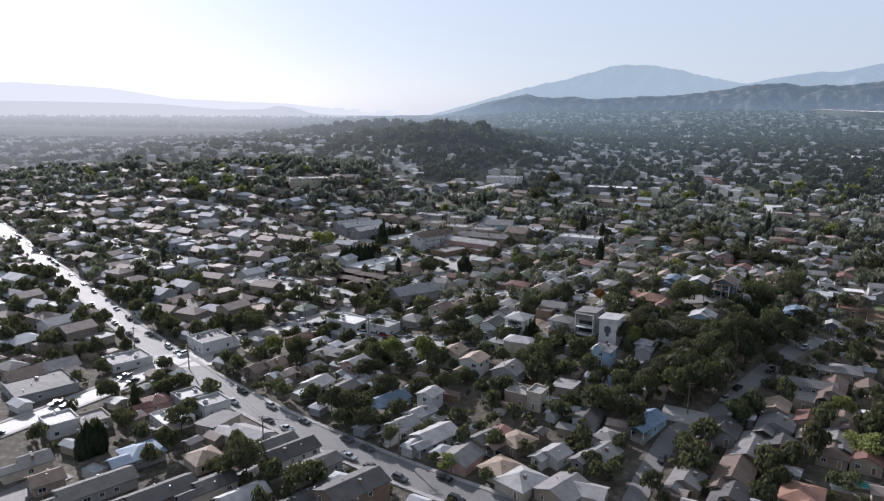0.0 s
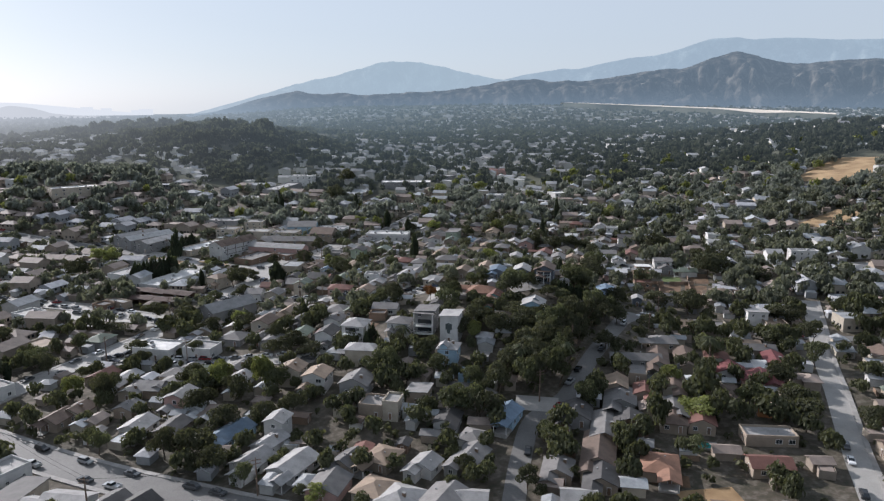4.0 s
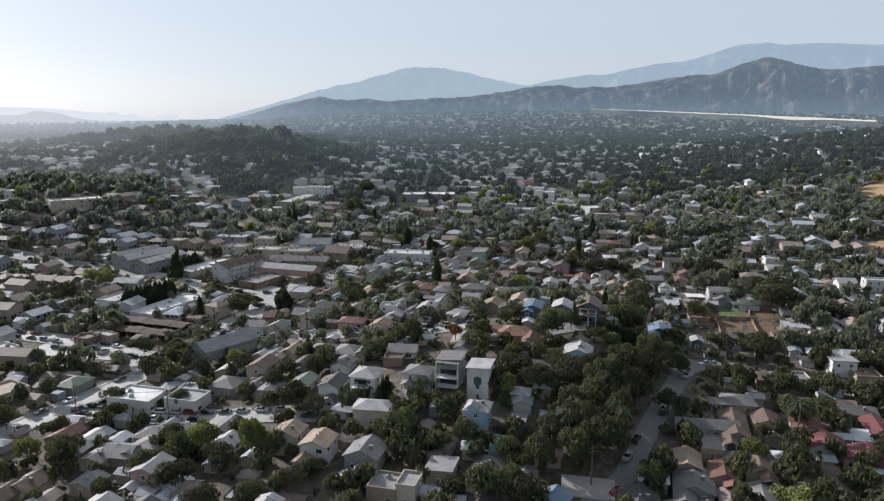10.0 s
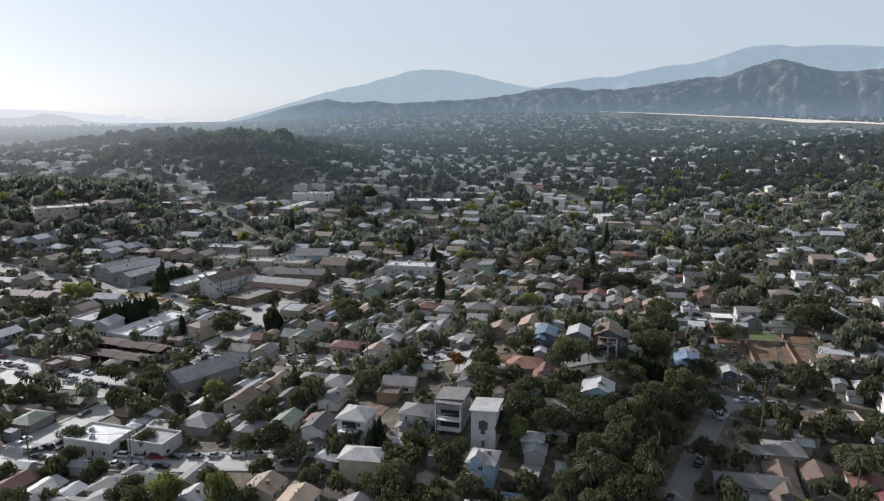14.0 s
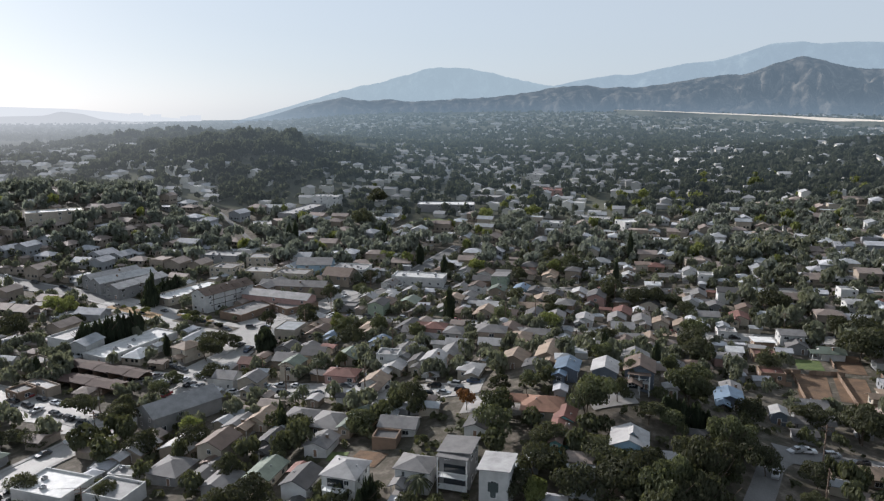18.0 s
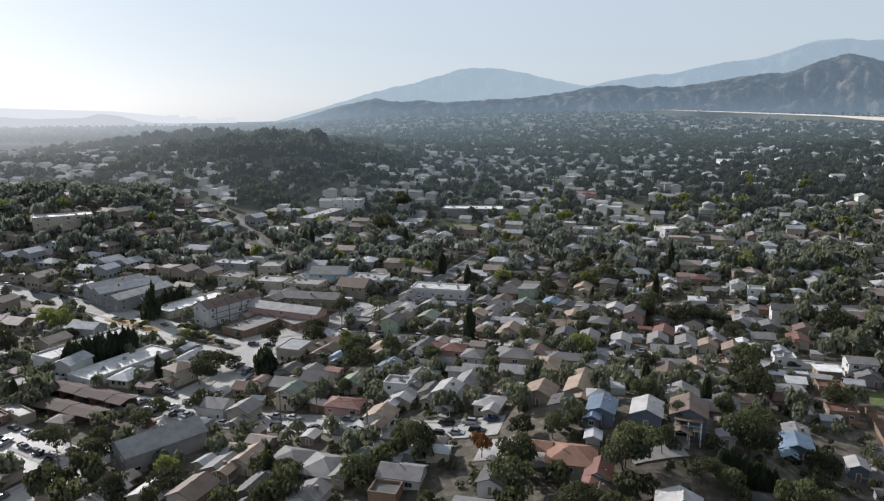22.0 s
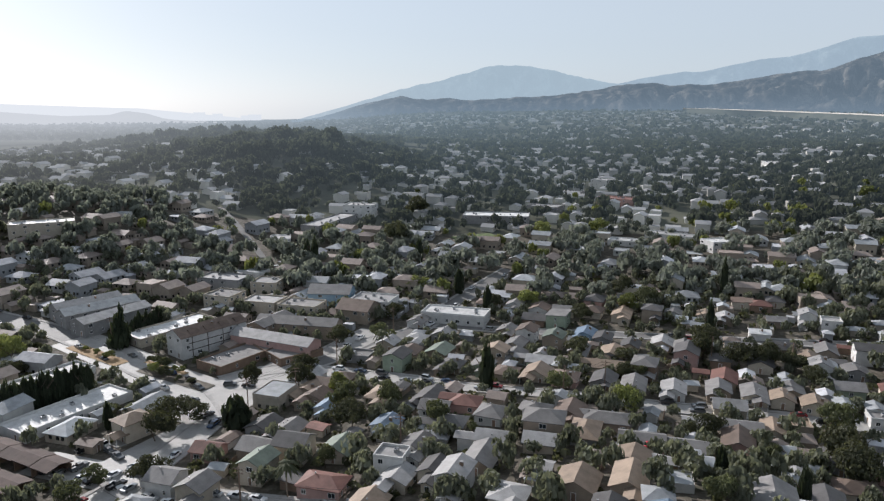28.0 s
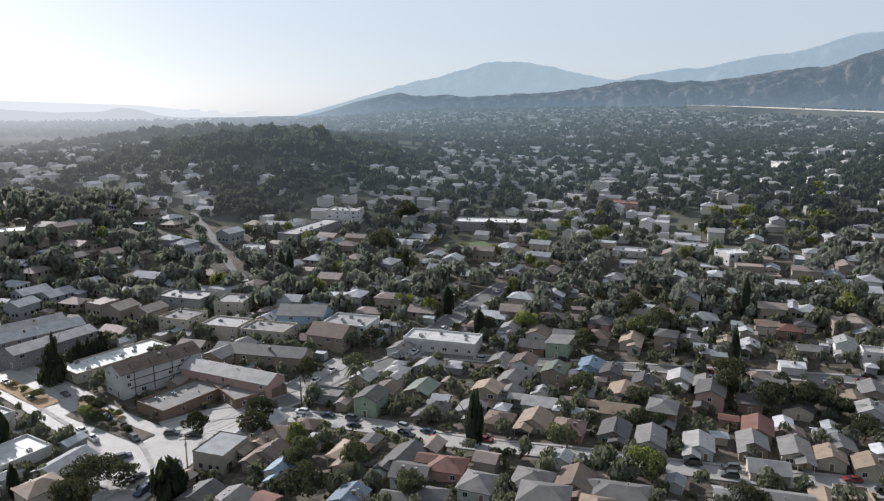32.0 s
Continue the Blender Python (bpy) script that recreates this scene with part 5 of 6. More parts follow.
house(-60.6, 330.1, 74, 6.6, 6.4, 2.6, "g", "grey", "tan")
house(-63.2, 356.9, 74, 6.6, 6.4, 2.6, "g", "tan", "tan")
house(-55.4, 388.2, -10, 6.4, 8.8, 2.6, "f", "gravel", "grey")
house(-44.3, 301.5, -10, 6.4, 9.5, 2.6, "h", "rust", "pink")
house(-33.0, 291.6, 74, 6.6, 7.1, 2.6, "g", "tan", "white")
house(-30.6, 307.2, -10, 5.7, 6.6, 5.0, "f", "pale", "white")
house(-26.0, 314.7, 74, 6.6, 7.1, 2.6, "g", "grey", "white")
house(-16.2, 297.4, 74, 5.8, 7.8, 5.0, "g", "pale", "white")
house(-5.3, 289.9, 74, 6.6, 6.4, 2.6, "h", "pale", "cream")
house(-28.3, 301.4, 74, 5.8, 6.4, 2.6, "g", "pale", "cream")
house(-21.0, 303.7, 74, 5.1, 6.4, 2.6, "g", "dark", "cream")
house(-9.3, 316.4, -10, 5.7, 6.6, 2.6, "g", "pale", "white")
house(1.3, 314.6, -10, 5.7, 6.6, 2.6, "g", "pale", "cream")
house(11.1, 277.8, 74, 5.1, 5.7, 2.6, "g", "dark", "grey")
house(67.3, 285.2, 74, 5.1, 6.4, 2.6, "g", "grey", "blue")
house(82.6, 269.5, -10, 6.4, 8.8, 2.6, "g", "grey", "grey")
house(108.0, 331.4, 74, 6.6, 7.1, 2.6, "g", "grey", "grey")
house(93.6, 323.8, -10, 5.7, 7.3, 2.6, "f", "rust", "brown")
house(84.8, 326.7, -10, 5, 5.1, 2.6, "g", "white", "white")
house(116.1, 324.1, -10, 5.7, 7.3, 2.6, "g", "green", "white")
house(87.7, 379.5, 74, 5.8, 6.4, 5.0, "g", "pale", "white")
house(98.1, 380.1, 74, 6.6, 6.4, 2.6, "g", "grey", "grey")
house(108.2, 374.9, 74, 6.6, 5.7, 2.6, "g", "brown", "tan")
house(69.5, 358.9, 74, 5.8, 6.4, 2.6, "g", "tan", "cream")
house(59.4, 337.4, 74, 5.1, 7.8, 2.6, "g", "tan", "cream")
house(76.6, 355.2, 74, 6.6, 6.4, 2.6, "g", "tan", "cream")
house(52.9, 350.9, -10, 6.4, 8, 2.6, "g", "pale", "cream")
house(90.3, 348.1, -10, 5.7, 6.6, 2.6, "f", "grey", "white")
house(148.2, 369.2, -10, 6.4, 6.6, 5.0, "g", "pale", "white")
house(169.0, 436.6, 74, 5.8, 6.4, 2.6, "g", "pale", "cream")
house(-23.4, 377.1, 74, 6.6, 7.1, 2.6, "h", "dark", "tan")
house(-13.9, 376.2, 74, 6.6, 7.8, 2.6, "g", "grey", "green")
house(-6.4, 368.7, 74, 6.6, 7.1, 2.6, "h", "brown", "tan")
house(2.8, 369.0, 74, 7.3, 7.8, 2.6, "g", "tan", "cream")
house(10.8, 364.7, 76, 7.1, 8, 2.6, "h", "brown", "pink")
house(21.8, 364.5, 74, 6.6, 8.5, 2.6, "g", "dark", "grey")
house(29.7, 361.6, 76, 6.4, 9.5, 2.6, "g", "grey", "grey")
house(40.6, 360.9, 76, 6.4, 8, 2.6, "g", "pale", "white")
house(53.8, 363.9, 76, 6.4, 7.3, 2.6, "g", "grey", "tan")
house(62.7, 361.4, 76, 6.4, 8.8, 2.6, "g", "grey", "cream")
house(73.8, 364.5, 76, 6.4, 7.3, 2.6, "g", "grey", "tan")
house(35.6, 402.9, 74, 5.8, 7.8, 2.6, "g", "dark", "tan")
house(46.7, 405.7, 74, 6.6, 7.8, 2.6, "g", "pale", "cream")
house(53.0, 401.9, 74, 5.8, 7.1, 2.6, "g", "grey", "tan")
house(21.7, 415.8, 74, 6.6, 8.5, 2.6, "g", "blue", "blue")
house(9.9, 404.9, 74, 6.6, 7.8, 5.0, "g", "green", "tan")
house(-6.3, 418.8, 74, 6.6, 7.1, 2.6, "g", "grey", "tan")
house(-9.8, 386.9, 74, 7.3, 6.4, 5.0, "g", "tan", "tan")
house(-3.6, 390.2, 74, 6.6, 6.4, 2.6, "g", "grey", "cream")
house(5.2, 391.7, 74, 4.4, 5, 2.6, "g", "pale", "white")
house(27.4, 411.0, 74, 5.8, 7.8, 2.6, "g", "dark", "grey")
house(70.7, 401.6, -10, 6.4, 8, 2.6, "g", "grey", "grey")
house(84.4, 401.0, -10, 6.4, 6.6, 2.6, "g", "dark", "tan")
house(89.3, 391.6, 74, 5.8, 6.4, 2.6, "g", "tan", "cream")
house(82.3, 416.2, -10, 5, 6.6, 2.6, "g", "white", "white")
house(37.3, 389.1, -10, 4.3, 6.6, 2.6, "g", "pale", "cream")
house(0.8, 332.5, 74, 7.3, 7.8, 2.6, "h", "grey", "cream")
house(9.4, 333.2, 74, 6.6, 7.8, 2.6, "g", "brown", "tan")
house(18.1, 330.1, -10, 6.4, 10.9, 2.6, "h", "grey", "tan")
house(-9.8, 330.8, 74, 6.6, 7.1, 2.6, "h", "grey", "white")
house(-16.7, 339.1, -10, 6.4, 7.3, 2.6, "h", "rust", "pink")
house(-24.2, 336.7, -10, 6.4, 7.3, 2.6, "g", "grey", "white")
house(-40.3, 349.5, 74, 7.3, 8.5, 2.6, "h", "tan", "cream")
house(-57.9, 360.7, -10, 6.4, 7.3, 2.6, "g", "brown", "pink")
house(-59.8, 351.5, 74, 6.6, 6.4, 2.6, "g", "brown", "tan")
house(-55.3, 366.4, -10, 5.7, 5.8, 2.6, "h", "brown", "tan")
house(-68.0, 332.1, 74, 7.3, 7.1, 2.6, "g", "dark", "grey")
house(-54.3, 343.1, 74, 5.1, 6.4, 2.6, "g", "blue", "white")
house(-35.5, 328.2, 74, 5.8, 6.4, 2.6, "g", "blue", "white")
house(-38.4, 406.8, 74, 6.6, 5.7, 2.6, "h", "pale", "white")
house(-47.7, 400.8, 74, 6.6, 6.4, 2.6, "g", "pale", "cream")
house(-40.6, 427.3, 74, 6.6, 7.1, 2.6, "g", "grey", "white")
house(-29.3, 411.9, 74, 7.3, 6.4, 2.6, "g", "pale", "grey")
house(40.9, 335.0, -10, 5.7, 7.3, 2.6, "g", "pale", "white")
house(51.7, 336.2, -10, 6.4, 8.8, 2.6, "g", "grey", "cream")
house(66.7, 341.7, -10, 5.7, 6.6, 2.6, "f", "tan", "tan")
house(69.1, 436.8, 74, 5.8, 6.4, 2.6, "g", "tan", "cream")
house(57.7, 439.1, 74, 5.8, 6.4, 2.6, "g", "grey", "white")
house(75.5, 433.9, 74, 5.8, 7.1, 2.6, "g", "pale", "tan")
house(92.8, 430.2, -10, 5.7, 6.6, 2.6, "g", "grey", "tan")
house(103.6, 429.8, 74, 5.8, 6.4, 5.0, "g", "pale", "white")
house(108.5, 421.8, 74, 6.6, 6.4, 5.0, "f", "pale", "white")
house(-87.1, 281.8, 49, 10, 20.1, 5.0, "g", "pale", "grey")
house(-144.7, 350.6, 66, 10, 33.5, 5.0, "f", "pale", "white")
house(-126.7, 339.7, 65, 11, 32.1, 2.6, "f", "white", "white")
house(-131.5, 409.5, 60, 12, 32.4, 2.6, "f", "white", "cream")
house(-173.9, 424.4, 57, 8, 25.3, 5.0, "g", "pale", "grey")
house(-166.2, 420.4, 56, 8, 28.7, 5.0, "g", "white", "grey")
house(-157.0, 413.7, 66, 8.5, 28.5, 5.0, "g", "pale", "grey")
house(-86.8, 395.4, -19, 8, 32.6, 5.0, "g", "pale", "pink")
house(-83.7, 413.9, -7, 9, 30.8, 5.0, "g", "grey", "tan")
house(-94.8, 414.1, -110, 8, 17.2, 5.0, "g", "grey", "tan")
house(-95.6, 385.5, 62, 12, 25.8, 2.6, "f", "gravel", "brown")
house(-81.5, 392.7, 46, 20, 16.1, 2.6, "f", "gravel", "brown")
house(-26.8, 435.0, -11, 11, 25.5, 4.0, "f", "white", "white")
house(-61.5, 445.3, -11, 13, 17.2, 5.0, "f", "pale", "white")
house(-239.3, 494.9, 34, 14, 29.2, 5.0, "f", "white", "cream")
house(-14.9, 614.8, -3, 18, 41.8, 5.0, "f", "white", "grey")
house(17.9, 644.6, -26, 16, 21.1, 5.0, "f", "pale", "grey")
house(83.9, 567.9, -34, 10, 26.5, 2.6, "f", "pale", "white")
house(58.1, 556.1, -19, 10, 19.4, 2.6, "f", "white", "white")
house(102.3, 541.1, -70, 14, 11.5, 5.0, "f", "white", "white")
house(-129.5, 531.7, 17, 14, 10.7, 5.0, "f", "pale", "white")
house(-113.9, 579.0, 76, 12, 49.7, 5.0, "f", "pale", "grey")
house(-102.8, 613.6, -6, 14, 19.5, 7.5, "f", "pale", "white")
house(-132.8, 463.7, -11, 12, 20.8, 5.0, "f", "pale", "grey")
house(-112.6, 462.7, -2, 12, 11.7, 5.0, "f", "pale", "cream")
house(-124.6, 443.5, -14, 12, 12.6, 5.0, "f", "gravel", "cream")
house(-105.9, 438.6, -10, 11, 15.0, 5.0, "f", "pale", "cream")
house(-89.3, 436.1, -10, 11, 16.7, 5.0, "f", "gravel", "cream")
house(-81.2, 452.7, -0, 12, 17.5, 5.0, "g", "grey", "blue")
house(-65.7, 434.0, -15, 12, 13.5, 5.0, "g", "brown", "tan")
house(33.7, 722.7, -32, 12, 34.6, 2.6, "f", "pale", "grey")
house(69.0, 667.6, -28, 15, 26.5, 5.0, "f", "rust", "pink")
house(238.6, 855.9, -100, 16, 40.3, 5.0, "f", "white", "white")
house(68.8, 750.4, -39, 14, 14.8, 7.5, "f", "pale", "white")

# what sets a few of them apart
for z in (2.6, 5.0):
    balcony(balcony_house, -0.6, -3.95, z, 4.4, 1.7)
    # dark glassy panel stands in for the shaded recess behind the balcony
    obj("sliding_door", *boxdata(-2.4, 1.2, -3.96, -3.88, z + 0.05, z + 1.9), PANE, balcony_house)
for z in (0.4, 3.0):
    balcony(deck_house, 0, -3.6, z, 5.9, 2.0)
    # same dark stand-in for the shade at the back of the decks
    obj("sliding_door", *boxdata(-2.3, 2.3, -3.62, -3.53, z + 0.05, z + 1.9), PANE, deck_house)
obj("upper_deck_roof", *boxdata(-3.4, 3.4, -5.8, -3.4, 7.3, 7.45), ROOF["grey"], deck_house)
for px in (-3.1, 3.1):
    obj("deck_post", *boxdata(px - 0.1, px + 0.1, -5.6, -5.4, -2.0, 7.35), TRIM, deck_house)
MURAL = plain("mural_paint", (0.06, 0.075, 0.075), 0.8)
obj("mural", *boxdata(-1.1, 1.0, -3.63, -3.55, 4.6, 6.6), MURAL, tower_house, "dark painted mural")
obj("mural", *boxdata(-0.6, 0.5, -3.64, -3.55, 3.5, 4.6), MURAL, tower_house, "dark painted mural")
dormer(dormer_house, -1.0, -2.4, 5.0, 2.2, "pale", "blue")
dormer(blue_house, 0.6, 0.2, 5.4, 1.8, "pale", "blue")
balcony(porch_house, 0, -4.3, 2.3, 5.0, 1.6)
# flat dark plate on the wall, imitating shade inside the porch
obj("porch_recess", *boxdata(-2.2, 2.2, -4.29, -4.22, 0.1, 2.0), PANE, porch_house)
obj("porch_roof", *boxdata(-2.8, 2.8, -6.2, -4.2, 4.3, 4.45), ROOF["brown"], porch_house)
for px in (-2.5, 0, 2.5):
    obj("porch_column", *boxdata(px - 0.14, px + 0.14, -6.05, -5.75, -1.5, 4.3), TRIM, porch_house)
TIMBER = plain("dark_timber", (0.05, 0.035, 0.025), 0.8)
for y in (-9, -3, 3, 9):
    for face in (-4.78, 4.78):
        obj("timber_beam", *boxdata(face - 0.05, face + 0.05, y - 0.12, y + 0.12, 0.2, 7.4), TIMBER, gabled_block)
    dormer(gabled_block, 2.6, y + 1.5, 7.2, 2.4, "brown", "white")
for z in (2.6, 5.0):
    for face in (-4.78, 4.78):
        obj("timber_band", *boxdata(face - 0.06, face + 0.06, -10.5, 10.5, z - 0.12, z + 0.12), TIMBER, gabled_block)
dormer(arched_house, 0, -2.6, 4.6, 2.2, "brown", "white")

for line, width, chance, first, last in ((boulevard, 8.6, 0.55, -382, 23), (cross, 7.5, 0.4, -162, -81), (parking_street, 7.5, 0.75, -301, -110), (short_street, 7, 0.85, -116, -46),
                                         (car_street, 8, 0.92, -95, 0), (north_boulevard, 10, 0.3, -278, -93), (mid_street, 6.5, 0.6, -69, 139), (north_lane, 7, 0.3, -69, 0),
                                         (upper_street, 6, 0.5, -35, 162), (right_road, 5.2, 0.4, 12, 127), (east_street, 5.6, 0.3, 80, 130)):
    kerb_cars(line, width, chance, first=first, last=last, gap=5.4 if line in (car_street, short_street) else 6.4 if line is parking_street else 8.0)

# ---- the trees that stand out ----
tree(-81.5, 132.6, "oak", 12, 6)
tree(-103.3, 202.8, "oak", 10, 4)
tree(-68.9, 168.7, "oak", 10, 6)
tree(-75.6, 170.3, "oak", 9, 4)
tree(-131.2, 227.8, "oak", 8, 4)
tree(-122.9, 144.5, "ash", 7, 4)
tree(-110.5, 150.0, "oak", 8, 4)
tree(-93.1, 173.6, "ash", 7, 3.5)
tree(-82.8, 200.0, "ash", 8, 4)
tree(-71.2, 211.0, "lime", 9, 4)
tree(-57.8, 205.4, "lime", 12, 4)
tree(-96.1, 258.4, "lime", 6, 3)
tree(21.2, 251.0, "ash", 11, 6)
tree(60.8, 178.3, "lime", 7, 6)
tree(18.3, 167.7, "ash", 8, 4)
tree(-35.8, 149.8, "lime", 5, 3.5)
tree(-3.3, 158.6, "oak", 6, 3)
tree(10.2, 151.1, "oak", 7, 3)
tree(-53.4, 231.6, "oak", 8, 6)
tree(-59.7, 230.7, "oak", 6, 4)
tree(-75.4, 262.1, "oak", 7, 5)
tree(-108.4, 241.8, "oak", 6, 4)
tree(-126.8, 268.0, "oak", 4, 5)
tree(-120.5, 266.5, "oak", 4, 5)
tree(-28.3, 225.6, "cypress", 7.5, 1.0)
tree(-27.2, 227.4, "cypress", 7, 1.0)
tree(-29.3, 223.8, "cypress", 6.5, 1.0)
tree(-22.1, 210.0, "ash", 9, 4.5)
tree(-46.7, 224.8, "oak", 6, 5)
tree(47.0, 261.4, "ash", 11, 6)
tree(92.2, 262.5, "oak", 11, 6)
tree(122.5, 318.7, "oak", 12, 8)
tree(-17.8, 229.4, "palm", 5, 3)
tree(0.4, 255.7, "ash", 9, 5)
tree(91.1, 260.5, "oak", 10, 6)
tree(133.8, 336.6, "oak", 11, 8)
tree(30.6, 204.5, "palm", 9, 3)
tree(19.9, 208.2, "palm", 9, 3)
tree(15.0, 205.2, "oak", 8, 5)
tree(65.3, 234.4, "oak", 6, 4)
tree(77.0, 213.5, "ash", 9, 5)
tree(59.5, 198.1, "lime", 6, 4)
tree(123.7, 251.4, "oak", 8, 6)
tree(142.3, 303.1, "oak", 8, 6)
tree(-6.4, 204.8, "ash", 8, 4)
tree(2.7, 197.8, "ash", 8, 4)
tree(-3.8, 185.9, "ash", 9, 5)
tree(-137.8, 233.3, "ash", 7, 5)
tree(-64.8, 399.9, "oak", 9, 5)
tree(78.4, 184.9, "ash", 7, 5)
tree(92.0, 197.0, "oak", 8, 5)
tree(-103.4, 231.6, "oak", 6, 4)
tree(-86.8, 238.4, "oak", 6, 3.2)
tree(-80.2, 270.8, "lime", 6, 3.5)
tree(-104.8, 285.2, "oak", 6, 4.5)
tree(-88.5, 259.9, "oak", 7, 5)
tree(-49.3, 262.5, "oak", 7, 4)
tree(-55.6, 269.2, "cypress", 7, 1.2)
tree(74.7, 339.0, "ash", 10, 6)
tree(129.4, 321.1, "oak", 11, 9)
tree(31.6, 217.3, "oak", 10, 6)
tree(75.1, 207.2, "palm", 10, 3.2)
tree(17.1, 203.5, "palm", 9, 3.2)
tree(22.6, 201.1, "palm", 8, 3.2)
tree(7.1, 232.5, "oak", 9, 6)
tree(14.4, 224.6, "oak", 9, 6)
tree(22.8, 225.7, "oak", 9, 6)
tree(9.7, 242.0, "oak", 7, 5)
tree(29.4, 230.4, "oak", 8, 5)
tree(19.0, 235.3, "oak", 7, 5)
tree(2.3, 226.1, "oak", 8, 5)
tree(22.1, 215.8, "oak", 8, 5)
tree(45.8, 216.3, "oak", 7, 4)
tree(-116.6, 285.1, "oak", 7, 5.5)
tree(-100.5, 275.1, "oak", 8, 6)
tree(-94.6, 327.6, "oak", 9, 6)
tree(-86.8, 308.2, "oak", 7, 5)
tree(-98.3, 306.2, "ash", 5, 4)
tree(-99.2, 298.1, "ash", 5, 4)
tree(-67.5, 361.6, "oak", 9, 4.5)
tree(-83.0, 362.5, "oak", 8, 4)
tree(-54.6, 265.8, "cypress", 6, 1.3)
tree(-45.7, 332.6, "oak", 8, 6)
tree(-32.7, 260.1, "ash", 7, 5)
tree(-141.5, 392.5, "pine", 15.5, 3.4)
tree(-11.8, 355.6, "cypress", 12, 1.8)
tree(-51.7, 300.0, "palm", 8, 3)
tree(-168.9, 374.6, "lime", 10, 5)
tree(-173.2, 346.7, "oak", 11, 7)
tree(-179.2, 380.5, "lime", 8, 5)
tree(-20.4, 269.0, "oak", 9, 4.5)
tree(-7.4, 265.3, "rust", 6, 3)
tree(-1.1, 248.8, "ash", 9, 6.5)
tree(69.9, 322.7, "oak", 11, 6.5)
tree(116.4, 370.6, "oak", 12, 8)
tree(56.5, 395.1, "oak", 10, 5)
tree(25.3, 341.7, "lime", 8, 4.5)
tree(52.2, 238.1, "oak", 8, 5)
tree(42.2, 333.2, "oak", 6, 5)
tree(-25.9, 274.4, "ash", 6, 3)
tree(70.5, 239.8, "oak", 4, 3)
tree(20.5, 252.5, "oak", 9, 6)
tree(1.4, 270.2, "oak", 5.5, 3.4)
tree(8.4, 266.3, "ash", 6.0, 3.7)
tree(28.7, 256.3, "oak", 6.5, 3.4)
tree(34.3, 249.6, "oak", 5.5, 3.7)
tree(39.4, 247.0, "ash", 6.0, 3.4)
tree(33.9, 266.3, "oak", 6.5, 3.7)
tree(-105, 208.7, "oak", 8, 4.5)
tree(-80.9, 212.3, "oak", 8, 4.5)
tree(-72.6, 208.9, "lime", 9, 4)
tree(-64.3, 200.6, "oak", 9, 5)
tree(-82, 199.2, "oak", 7, 4.5)
tree(-73.4, 193.4, "oak", 8, 5)
tree(-65, 183.6, "oak", 8, 5)
tree(-55.4, 204.6, "ash", 9, 4.5)
tree(-55.2, 186.5, "oak", 7, 4.5)
tree(-47.9, 191, "oak", 7, 4)
tree(48, 261.5, "oak", 9, 6)
tree(69, 314.5, "oak", 10, 6.5)
tree(52.5, 241, "ash", 8, 5)
tree(56, 236, "oak", 7, 4)
tree(85.5, 172, "oak", 9, 6.5)
tree(88, 180, "oak", 8, 5.5)
tree(111.5, 212, "ash", 8, 4.5)
tree(121.5, 231, "oak", 9, 5)
tree(103, 171, "oak", 7, 4)
tree(63.5, 262, "oak", 7, 4.5)
tree(81.5, 268, "oak", 8, 5)
tree(-61.7, 245.0, "oak", 7, 4)
tree(23.2, 231.2, "ash", 7, 4)
tree(-23.2, 326.7, "ash", 8, 4)
tree(-69.3, 371.8, "oak", 8, 5)
tree(-96.8, 339.0, "oak", 7, 6)
tree(-90.4, 339.4, "oak", 6, 5)
tree(-50.2, 346.4, "ash", 8, 5)
tree(-37.4, 342.0, "ash", 9, 4.5)
tree(48.9, 450.9, "ash", 10, 6)
tree(41.0, 445.2, "lime", 9, 5)
tree(61.2, 403.0, "oak", 10, 6.5)
tree(42.3, 465.3, "oak", 10, 6)
tree(1.6, 453.4, "lime", 8, 5)
tree(-12.7, 446.7, "oak", 8, 5)
tree(67.0, 385.9, "oak", 9, 6)
tree(75.7, 387.9, "oak", 9, 6)
tree(8.7, 353.9, "ash", 7, 4)
tree(17.4, 394.2, "oak", 8, 5)
tree(-51.9, 434.7, "oak", 7, 5)
tree(-52.4, 409.5, "ash", 7, 5)
tree(-77.1, 335.3, "cypress", 8, 3.5)
tree(-48.5, 392.0, "palm", 9, 3)
tree(84.4, 467.6, "cypress", 14, 1.4)
tree(31.4, 389.0, "oak", 6, 5)
tree(65.0, 415.9, "cypress", 13, 1.3)
tree(81.6, 384.8, "oak", 7, 5)
tree(84.2, 372.4, "oak", 7, 5)
tree(-68.4, 550.2, "oak", 14, 8)
tree(-66.2, 614.5, "oak", 16, 10)
tree(12.6, 570.9, "lime", 11, 7)
tree(46.1, 581.1, "lime", 10, 7)
tree(-47.7, 472.9, "lime", 7, 6)
tree(-80.7, 509.2, "lime", 8, 6)
tree(-106.2, 502.5, "cypress", 12, 1.6)
tree(-102.6, 503.5, "cypress", 13, 1.6)
tree(-51.6, 514.6, "cypress", 12, 1.8)
tree(-28.0, 468.7, "cypress", 10, 2)
tree(-14.6, 443.8, "cypress", 11, 1.6)
tree(22.4, 434.9, "oak", 8, 5)
tree(50.6, 269.7, "ash", 9, 5)
tree(129.3, 342.6, "oak", 9, 5.5)
tree(89.6, 311.9, "oak", 8, 4.5)
cypress_row((-144.3, 336.5), (-130.4, 355.4), 27, 8.5, 1.25)
cypress_row((38.3, 251.8), (46.9, 247.6), 10, 6, 0.9)
cypress_row((-143.1, 402.7), (-139.0, 416.5), 9, 7, 1.1)
cypress_row((-124.1, 130.0), (-121.8, 135.0), 6, 8, 1.3)

